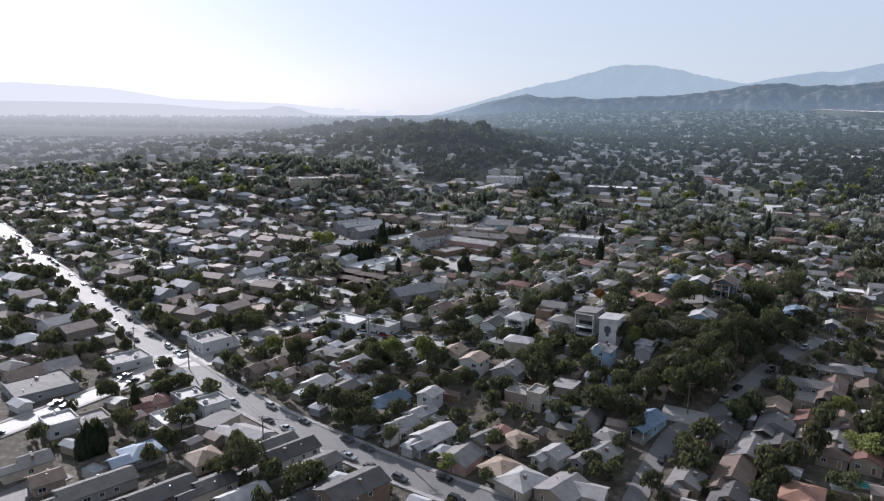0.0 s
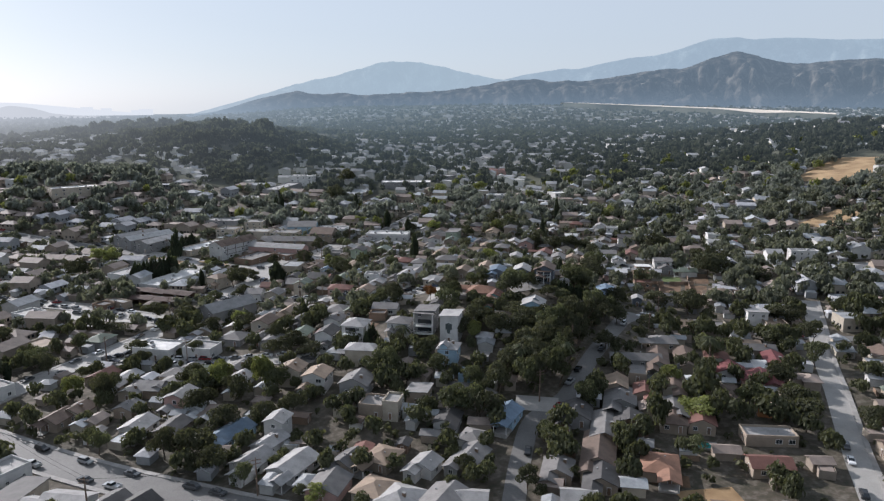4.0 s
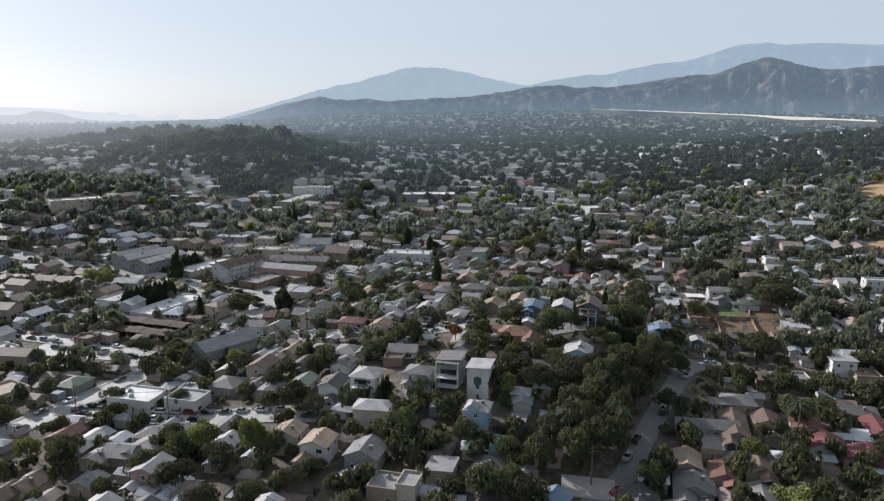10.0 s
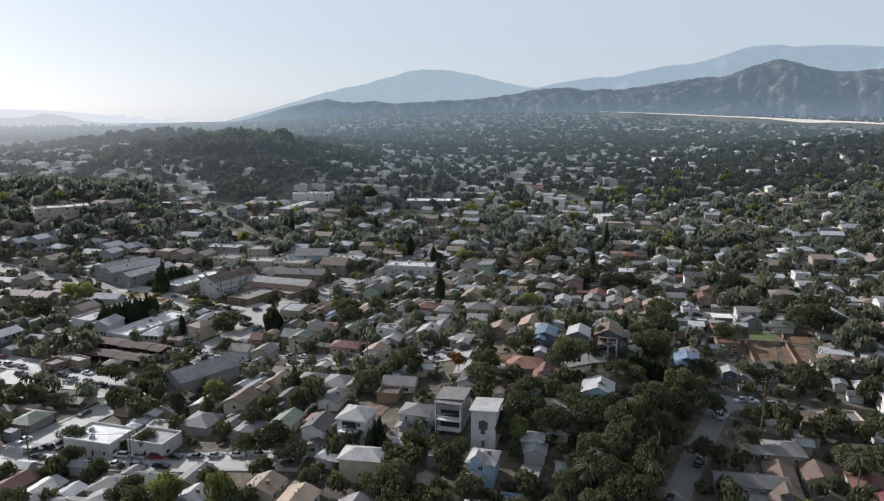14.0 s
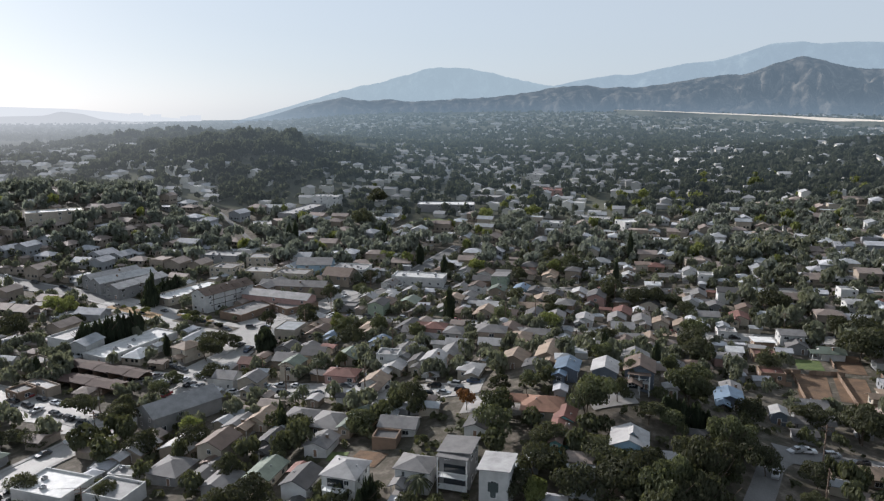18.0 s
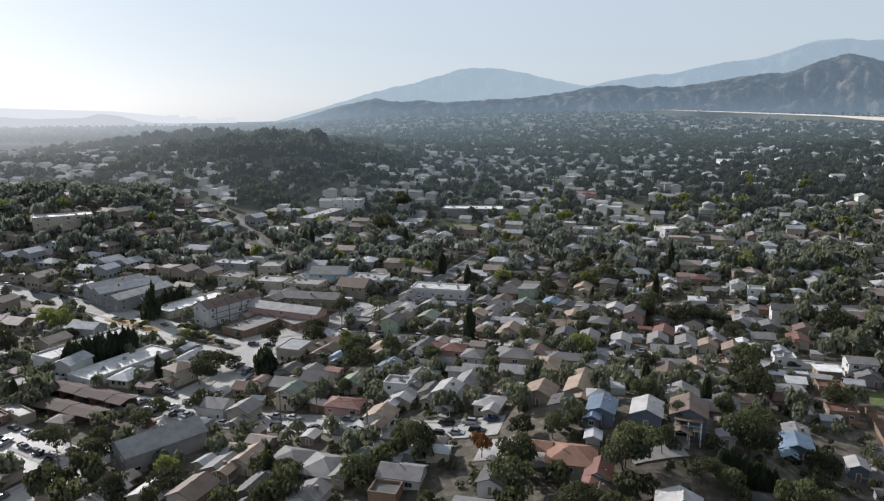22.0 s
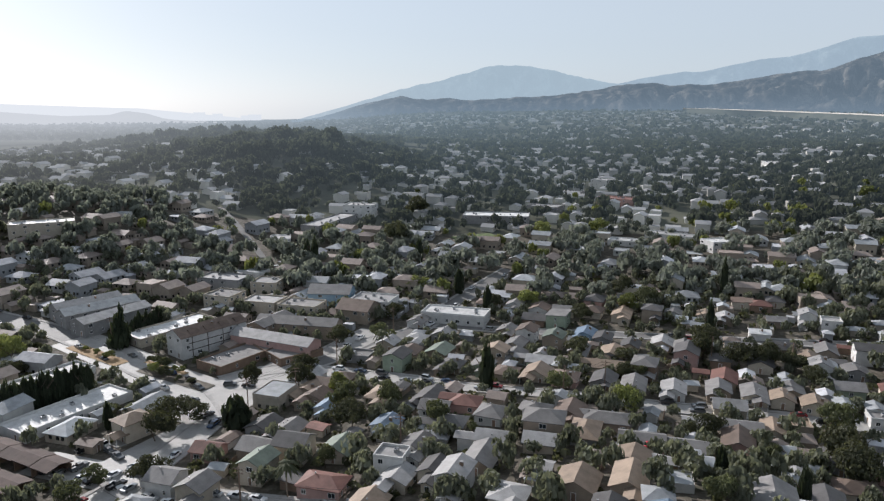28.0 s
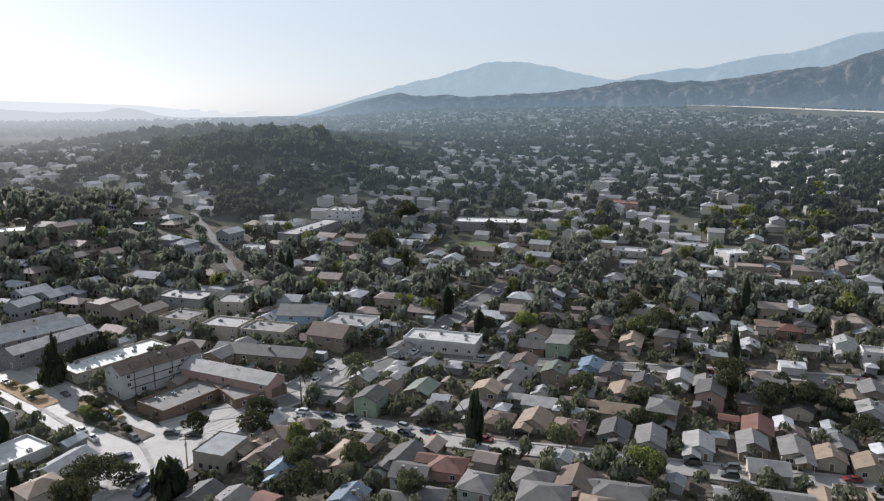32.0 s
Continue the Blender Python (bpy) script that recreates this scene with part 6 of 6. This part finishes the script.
# ---- poles and wires ----
POLES = ((-78, 346.3), (-61.5, 381.9), (-49.2, 419.5), (-67.1, 355.6), (-35.5, 285), (-30.2, 316.5), (-87.8, 230.2), (-115.8, 235.7), (-103.6, 267), (-161.8, 196.8), (-134.8, 189),
         (73.8, 247.4), (-109.7, 281.6), (62.8, 225.6), (21.2, 358.8), (81.5, 384.8), (59, 390.7), (-83.9, 146.8), (-49.9, 152.8), (9, 349.5), (110.1, 345.2), (20.1, 190.2), (34.4, 213.3), (-60.8, 296.8), (-147.9, 397.1))
for n, (x, y) in enumerate(POLES):
    utility_pole(x, y, (20, 74, -12)[n % 3], n % 4 == 0)
for a, b in ((0, 1), (1, 2), (3, 0), (4, 23), (6, 7), (8, 12), (9, 10), (10, 17), (17, 18), (14, 19), (16, 15), (21, 22), (13, 11)):
    cable(POLES[a], POLES[b])

# ---- fenced lots and canopies ----
for x, y, turn, panels in ((90.6, 288.8, 74, 11), (103.3, 284.6, 74, 12), (115.7, 281.8, 74, 13), (89.4, 312.6, -10, 5), (102.2, 310.2, -10, 5), (112.7, 315.2, 74, 9), (88, 300.7, 74, 6), (103, 285.8, -10, 5), (93.7, 326.4, -10, 5)):
    fence(x, y, turn, panels)
tent = empty("canopy_tent", 24.6, 314.6, up(24.6, 314.6), 20, "bright red cloth canopy on four legs in a yard", "canopy")
CLOTH = plain("red_cloth", (0.55, 0.03, 0.05), 0.8)
obj("canopy", [(-1.6, -1.6, 2.1), (1.6, -1.6, 2.1), (1.6, 1.6, 2.1), (-1.6, 1.6, 2.1), (0, 0, 2.9)], [(0, 1, 4), (1, 2, 4), (2, 3, 4), (3, 0, 4)], CLOTH, tent)
for sx in (-1.5, 1.5):
    for sy in (-1.5, 1.5):
        obj("leg", *boxdata(sx - 0.04, sx + 0.04, sy - 0.04, sy + 0.04, -0.3, 2.15), METAL, tent)
pool = empty("swimming_pool", 57, 166.4, up(57, 166.4), 72, "small turquoise swimming pool with a pale rim", "pool")
WATER, nt, b = material("pool_water", 0.08)
nt.links.new(ramp(nt, noisy(nt, 0.6, 3), (0.3, (0.02, 0.17, 0.16)), (0.7, (0.04, 0.26, 0.24))), b.inputs["Base Color"])
obj("rim", *merged(boxdata(-2, 2, -3, -2.6, -1, 0.35), boxdata(-2, 2, 2.6, 3, -1, 0.35), boxdata(-2, -1.6, -2.6, 2.6, -1, 0.35), boxdata(1.6, 2, -2.6, 2.6, -1, 0.35)), CONCRETE, pool)
obj("water", *boxdata(-1.6, 1.6, -2.6, 2.6, -1, 0.2), WATER, pool)
FOOT.append((57, 166.4, 2, 3, radians(72)))
for x, y, turn in ((-96.6, 351.3, 40), (-82.4, 349.9, 120), (-78.3, 340.7, 70), (-98.8, 360.6, -35), (-103.7, 365.6, -40), (-70.4, 358.6, 60), (-73.4, 353.7, 55), (-111.7, 244.4, 30), (-116.7, 239.5, 30), (-108.6, 249.5, 120), (-62.8, 401.4, 75), (-59.8, 409.4, 75), (-150, 291.9, -10), (-139.9, 288.8, -12), (-131, 287, 80)):
    car(x, y, turn, R.choice(("sedan", "suv", "pickup")), R.choice(("white", "silver", "grey", "black", "grey", "blue")))
car(72, 251.5, -6, "pickup", "white")


# ---- rows of open carports under stepped brown roofs ----
def carport(a, b, bays):
    """A low row between two points, its roof in steps, one for each pair of bays."""
    (ax, ay), (bx, by) = a, b
    turn, long = math.atan2(by - ay, bx - ax), math.hypot(bx - ax, by - ay)
    cx, cy = (ax + bx) / 2, (ay + by) / 2
    e = empty("carport", cx, cy, up(cx, cy), math.degrees(turn), "long low brown carport with a stepped shingle roof", "carport", "carports")
    step = long / bays
    for n in range(bays):
        x0, h = -long / 2 + n * step, 2.5 + 0.22 * (n % 2) + 0.12 * n
        d = 0.25
        obj("roof", *merged(slab([(x0, -3.4, h), (x0 + step + d, -3.4, h), (x0 + step + d, 0, h + 0.75), (x0, 0, h + 0.75)], 0.2),
                            slab([(x0, 0, h + 0.75), (x0 + step + d, 0, h + 0.75), (x0 + step + d, 3.4, h), (x0, 3.4, h)], 0.2)), ROOF["carport"], e)
        obj("partition_wall", *boxdata(x0 + 0.1, x0 + 0.3, -2.9, 2.9, -1.5, h), WALL["brown"], e)
    obj("back_wall", *boxdata(-long / 2, long / 2, 2.7, 2.9, -1.5, 2.5), WALL["brown"], e)
    FOOT.append((cx, cy, long / 2, 3.4, turn))


carport((-139, 321), (-108.5, 308.5), 5)
carport((-134.5, 308.5), (-112, 299.5), 4)
for x, y, h in [(q[0], q[1], 2.0 + 0.5 * (n % 5)) for n, q in enumerate(((-152, 388), (-146, 385), (-140, 381.5), (-119, 371.5), (-114, 369), (-108, 366.5), (-103, 364), (-124, 379.5), (-120.5, 378), (-117, 376), (-113, 374), (-110, 372.5)))]:
    tree(x, y, ("ash", "oak", "lime")[int(-x) % 3], h, h * 0.75)
for n in range(9):
    car(-117 + 3.4 * n, 311.8 - 0.9 * n + 3.8 * (n % 3 == 0), 60 + (n * 37) % 15, ("sedan", "suv", "sedan", "pickup")[n % 4], ("white", "black", "silver", "grey", "white", "black")[n % 6])
for x, y, turn in ((-118, 282, 12), (-121, 275, 10), (-114, 279, 100), (-88, 342, 70), (-84, 338.5, 65), (-90.5, 364, 10), (-78, 362, 100), (-84.5, 363.5, 5), (-104, 321, -35), (-100.5, 318.5, -35), (-107, 324, -35), (-110.5, 321, 60)):
    car(x, y, turn + R.uniform(-3, 3), R.choice(("sedan", "suv", "sedan", "pickup")), R.choice(("black", "grey", "white", "silver", "black")))
# deep shade of big trees along the road below the knoll
for n in range(30):
    t = n / 29
    x, y = 8 + 42 * t + 6 * math.sin(n * 2.4) - 4, 178 + 60 * t + 4 * math.cos(n * 3.7)
    if not on_street(x, y, 0.3) and not in_house(x, y, 1.2):
        tree(x, y, ("oak", "oak", "ash")[n % 3], 10 + 3 * math.sin(n * 1.3) ** 2, 4.6 + 0.8 * math.cos(n))

# ---- more houses along the grid of lots ----
GRID = radians(-12)
GU, GV = (math.cos(GRID), math.sin(GRID)), (-math.sin(GRID), math.cos(GRID))


def seen_from_path(x, y):
    """Whether a lot lies in the valley that the flight looks over."""
    return -1.12 * y - 15 < x < 0.72 * (y - 20) + 25 and y > 106


lots, far_lots = [], []
for j in range(-18, 70):
    for i in range(-110, 80):
        u, w = i * 11.0, j * 15.5
        loose = 1.3 if abs(w) < 350 else 4.5
        u, w = u + R.uniform(-1, 1) * loose, w + R.uniform(-1.6, 1.6) * loose
        x, y = u * GU[0] + w * GV[0], 100 + u * GU[1] + w * GV[1]
        if not seen_from_path(x, y) or y > 960:
            continue
        slope = up(x, y + 15) - up(x, y - 15)
        wooded = (y > 530 and x < -80 - max(0, 640 - y)) or (x > 243 and y > 380)
        wooded = wooded and not vale(x, y)
        if R.random() < ((0.66 if x < -0.45 * y else 0.82) if wooded else 0.2 if y < 480 else 0.42) or on_street(x, y, 5.5) or in_house(x, y, 4.2):
            continue
        if math.hypot(x - 57, y - 160) < 10 or y < 330 and -130 < x < 130 and R.random() < (0.25 if x > 20 else 0.35) or (5 < x < 52 and 200 < y < 265) or open_slope(x, y) or (-60 < x < 30 and 140 < y < 205 and R.random() < 0.5):
            continue
        lots.append((x, y))
near_lots = [q for q in lots if math.hypot(q[0], q[1] - 40) < 250 or (-70 < q[0] < 110 and q[1] < 460)]
far_lots = [q for q in lots if q not in near_lots]
for x, y in near_lots:
    turn = R.choice((74, 74, -12))
    house(x, y, turn + R.uniform(-3, 3), R.uniform(6, 7.6), R.uniform(7.2, 12.5 if x > 20 and y < 240 else 9.8), R.choice((2.6, 2.6, 2.6, 2.6, 2.6 if x > 20 and y < 330 else 5.0)), R.choice("gggghhgs"),
          R.choice(("grey", "grey", "brown", "tan", "dark", "green", "grey", "rust", "brown", "dark") + (() if x > 22 else ("pale", "pale", "tan"))),
          R.choice(("white", "cream", "cream", "tan", "grey", "pink", "tan", "green", "brown")), plain_far=True)

# ---- sheds and fences in the yards ----
made = 0
while made < 92:
    y = 120 + 300 * R.random() ** 0.8
    x = R.uniform(-0.9, 0.68) * y
    if on_street(x, y, 3.5) or in_house(x, y, 2.2) or not seen_from_path(x, y) or math.hypot(x - 57, y - 163) < 9:
        continue
    shed(x, y, R.choice((-16, 74)) + R.uniform(-6, 6), R.uniform(2.6, 4.2), R.uniform(3, 5.5), R.choice(("grey", "pale", "brown", "rust", "grey", "dark")), R.choice(("white", "tan", "grey", "brown", "cream")))
    made += 1
made = 0
while made < 60:
    y = 120 + 260 * R.random() ** 0.8
    x = R.uniform(-0.8, 0.68) * y
    if on_street(x, y, 3.5) or in_house(x, y, 0.8) or not seen_from_path(x, y):
        continue
    fence(x, y, R.choice((74, -12)), R.choice((2, 3)))
    made += 1

# ---- more trees between the houses ----
planted = 0
spots = []
while planted < 104:
    y = 115 + 260 * R.random() ** 0.7
    x = R.uniform(-0.9, 0.7) * y
    if not seen_from_path(x, y) or open_slope(x, y) or on_street(x, y, 2.5) or in_house(x, y, 1.4) or any((x - a) ** 2 + (y - c) ** 2 < 12 for a, c in TREE_FOOT):
        continue
    kind = R.choice(("oak", "oak", "oak", "ash", "ash", "ash", "lime", "cypress", "palm", "oak", "ash"))
    h = R.uniform(3.5, 8.5) if kind != "cypress" else R.uniform(5, 9)
    tree(x, y, kind, h, 1.1 if kind == "cypress" else 2.4 if kind == "palm" else h * R.uniform(0.38, 0.55))
    planted += 1

# ---- far town and woods ----


def far_town(name, spots, mats, label):
    v, f, slot = [], [], []
    for x, y, big in spots:
        a, b, h = R.uniform(3.1, 4.1) * big, R.uniform(3.8, 5.3) * big, R.choice((2.6, 2.6, 5.0)) if big > 0.7 else R.uniform(2.1, 2.6)
        kind = R.choice("gghf")
        turn = radians(R.choice((74, -12)) - 90 + R.uniform(-6, 6))
        z = up(x, y)
        rise = 0.4 * a if kind in "gh" else 0
        k = R.choice((0, 2, 2, 2, 3) if x < -130 and y < 580 else (0, 1, 1, 2, 2, 3))
        holes = []
        if y < 900 and big > 0.7:
            for side in (-1, 1):
                for off in (-0.5, 0.15, 0.6):
                    holes.append(boxdata(off * a - 0.5, off * a + 0.5, side * b - 0.04, side * b + 0.04, 1, 2.1))
                    holes.append(boxdata(side * a - 0.04, side * a + 0.04, off * b - 0.5, off * b + 0.5, 1, 2.1))
        for data, s in ((walldata(a, b, h, kind, rise, 3), 2 * k), (roofdata(a, b, h, kind, rise), 2 * k + 1), (merged(*holes), len(mats) - 1)):
            i = len(v)
            c, sn = math.cos(turn), math.sin(turn)
            v += [(x + px * c - py * sn, y + px * sn + py * c, z + pz) for px, py, pz in data[0]]
            f += [tuple(q + i for q in face) for face in data[1]]
            slot += [s] * len(data[1])
    ob = obj(name, v, f)
    for m in mats:
        ob.data.materials.append(m)
    ob.data.polygons.foreach_set("material_index", slot)
    return tagged(ob, label, "houses", kind="stuff")


# wall and roof colours lightened to stand in for distance haze
TOWN = [stucco("far_wall_white", (0.44, 0.435, 0.413), island=True), roofing("far_roof_grey", (0.275, 0.282, 0.286), island=True),
        stucco("far_wall_cream", (0.396, 0.352, 0.286), island=True), roofing("far_roof_pale", (0.33, 0.341, 0.347), 0.8, island=True),
        stucco("far_wall_tan", (0.275, 0.231, 0.187), island=True), roofing("far_roof_brown", (0.237, 0.193, 0.165), island=True),
        stucco("far_wall_grey", (0.275, 0.281, 0.286), island=True), roofing("far_roof_white", (0.4, 0.4, 0.41), 0.85, island=True), PANE]
far_town("far_houses", [(x, y, 1.1) for x, y in far_lots if y < 580], TOWN, "houses of the far valley among trees")
far_town("backdrop_valley_houses", [(x, y, 1.0) for x, y in far_lots if y >= 580], [FAR_WALLS, FAR_ROOFS] * 4 + [FAR_WALLS], "houses of the far valley with thin haze painted in")
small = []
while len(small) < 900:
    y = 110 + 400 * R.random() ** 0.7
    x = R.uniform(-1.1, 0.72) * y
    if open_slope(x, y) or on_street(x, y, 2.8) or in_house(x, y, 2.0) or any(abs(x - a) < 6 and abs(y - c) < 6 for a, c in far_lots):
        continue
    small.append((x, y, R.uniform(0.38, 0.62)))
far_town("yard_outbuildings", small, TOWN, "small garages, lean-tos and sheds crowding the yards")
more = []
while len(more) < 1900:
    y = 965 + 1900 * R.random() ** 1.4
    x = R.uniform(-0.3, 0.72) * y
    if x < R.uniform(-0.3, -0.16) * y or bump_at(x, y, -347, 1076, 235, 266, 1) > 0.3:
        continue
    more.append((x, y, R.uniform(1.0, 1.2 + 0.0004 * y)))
far_town("backdrop_town", more, [FAR_WALLS, FAR_ROOFS] * 4 + [FAR_WALLS], "rooftops of the distant town with haze painted in")


def woods(name, spots, count, mat, label, kind="oak"):
    """Many crowns in one mesh, each a loose heap of leaf sprays."""
    shapes = [[np.array(crown_of(kind, random.Random(900 + n), count)[0])] for n in range(7)]
    allv, total = [], 0
    for x, y, h, r in spots:
        base = shapes[R.randrange(7)][0]
        w = R.uniform(0, 6.28)
        c, s = math.cos(w), math.sin(w)
        q = np.empty_like(base)
        q[:, 0] = (base[:, 0] * c - base[:, 1] * s) * r + x
        q[:, 1] = (base[:, 0] * s + base[:, 1] * c) * r + y
        q[:, 2] = base[:, 2] * h + up(x, y)
        allv.append(q)
    v = np.concatenate(allv)
    f = np.arange(len(v)).reshape(-1, 4)
    return tagged(obj(name, v.tolist(), f.tolist(), mat), label, "trees", kind="stuff")


near, mid, hill, plain_spots = [], [], [], []
taken = {(int(x // 9), int(y // 9)) for x, y in far_lots}
while len(near) < 2450:
    y = 115 + 380 * R.random() ** 0.6
    x = R.uniform(-1.1, 0.72) * y
    if on_street(x, y, 2.2) or in_house(x, y, 0.5 if y < 320 else 0.9) or (int(x // 9), int(y // 9)) in taken or (open_slope(x, y) and R.random() < 0.15):
        continue
    h = R.uniform(2.6, 5.6) if open_slope(x, y) else R.uniform(3, 7) + 4.5 * max(0, noise.noise(Vector((x * 0.025, y * 0.025, 9)))) + (0.9 if x > 25 and y < 310 else 0)
    if x > 25 and y < 235 and R.random() < 0.2:
        continue
    h *= 1 if y < 320 else 0.84
    near.append((x, y, h, h * R.uniform(0.36, 0.56)))
while len(near) < 2750:
    x, y = R.uniform(105, 330), R.uniform(225, 480)
    if x > 0.72 * y or on_street(x, y, 2.2) or in_house(x, y, 0.8):
        continue
    h = R.uniform(5, 10)
    near.append((x, y, h, h * R.uniform(0.4, 0.58)))
while len(near) < 2930:
    x, y = R.uniform(-520, -170), R.uniform(180, 470)
    if abs(y - 100 + 0.66 * x) > 70 or on_street(x, y, 1.8) or in_house(x, y, 0.8):
        continue
    h = R.uniform(4, 9)
    near.append((x, y, h, h * R.uniform(0.4, 0.6)))
while len(mid) < 4300:
    y = 460 + 900 * R.random() ** 1.1
    x = R.uniform(-1.1, 0.72) * y
    if (y > 530 and x < -80 - max(0, 640 - y)) or on_street(x, y, 3) or in_house(x, y, 1.5) or ((int(x // 9), int(y // 9)) in taken and R.random() < 0.8):
        continue
    h = R.uniform(4, 10)
    mid.append((x, y, h, h * R.uniform(0.4, 0.65)))
while len(mid) < 5100:
    x, y = R.uniform(140, 460), R.uniform(420, 820)
    if x > 0.72 * y or on_street(x, y, 2) or in_house(x, y, 1.5):
        continue
    h = R.uniform(4, 9)
    mid.append((x, y, h, h * R.uniform(0.42, 0.65)))
while len(hill) < 4700:
    y = 530 + 690 * R.random()
    x = R.uniform(-1.15 * y, -70)
    if x > -80 - max(0, 640 - y) or (y > 1000 and land(np.float64(x), np.float64(y)) < 33) or on_street(x, y, 1.5) or in_house(x, y, 1.0):
        continue
    if x < -0.6 * y and R.random() < 0.3 or vale(x, y) and R.random() < 0.72:
        continue
    knoll = bump_at(x, y, -215, 810, 120, 160, 1) + bump_at(x, y, -390, 1080, 160, 140, 0.8)
    tall = noise.noise(Vector((x * 0.02, y * 0.02, 4)))
    if tall < -0.1 and R.random() < 0.75 - 0.4 * min(1, knoll):
        continue
    slope = bump_at(x, y, -275, 515, 95, 75, 1)
    group = max(0, noise.noise(Vector((x * 0.045, y * 0.03, 14))))
    h = R.uniform(3, 7) + 7 * max(0, tall) + knoll * (R.choice((0, 1, 2, 5)) + 16 * group) + slope * R.uniform(2, 6)
    hill.append((x, y, h, h * R.uniform(0.36, 0.6)))
while len(hill) < 5250:
    w, d = R.uniform(0, 6.28), math.sqrt(R.random())
    x, y = -215 + 130 * d * math.cos(w), 800 + 160 * d * math.sin(w)
    if noise.noise(Vector((x * 0.025, y * 0.025, 7))) < -0.1:
        continue
    h = R.uniform(4, 9) + 15 * max(0, noise.noise(Vector((x * 0.05, y * 0.035, 21))))
    hill.append((x, y, h, h * R.uniform(0.4, 0.6)))
while len(plain_spots) < 8000:
    y = 1230 + 2000 * R.random() ** 1.4 if len(plain_spots) > 1500 else R.uniform(980, 1750)
    x = R.uniform(-1.2, 0.75) * y
    if x < -0.2 * y and y < 1450:
        continue
    h = R.uniform(6, 11)
    plain_spots.append((x, y, h, h * R.uniform(0.5, 0.95)))
woods("pale_green_trees", [q for n, q in enumerate(mid) if n % 16 == 0 and q[1] < 700], 120, LEAF["lime"], "yellow-green trees catching the sun")
mid = [q for n, q in enumerate(mid) if n % 16 or q[1] >= 700]
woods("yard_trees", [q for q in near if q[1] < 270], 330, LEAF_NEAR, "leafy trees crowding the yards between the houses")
woods("street_trees", [q for q in near if q[1] >= 270], 150, LEAF_MID_HAZED, "leafy trees along the streets and yards")
woods("valley_trees", [q for q in mid if q[1] < 580], 96, LEAF_FAR_HAZED, "leafy trees between the far houses")
woods("backdrop_valley_trees", [q for q in mid if q[1] >= 580], 72, FAR_LEAF, "trees of the far valley with thin haze painted in")
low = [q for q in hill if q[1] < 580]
woods("hill_woods", [q for n, q in enumerate(low) if n % 30], 84, LEAF_FAR_HAZED, "dense dark woods on the hill")
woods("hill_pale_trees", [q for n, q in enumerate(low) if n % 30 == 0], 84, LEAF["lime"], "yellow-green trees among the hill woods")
woods("backdrop_hill_woods", [q for q in hill if q[1] >= 580], 84, FAR_LEAF, "woods on the far hill with thin haze painted in")
woods("backdrop_plain_woods", plain_spots, 16, FAR_LEAF, "tree cover of the distant plain with haze painted in", "clump")
shrubs = []
while len(shrubs) < 5500:
    y = 115 + 380 * math.sqrt(R.random())
    x = R.uniform(-1.1, 0.72) * y
    if on_street(x, y, 1.6) or in_house(x, y, 0.6):
        continue
    h = R.uniform(0.8, 2.4)
    shrubs.append((x, y, h, h * R.uniform(0.6, 1.1)))
woods("yard_shrubs", shrubs, 16, BUSH, "low shrubs and hedges in the yards", "clump")
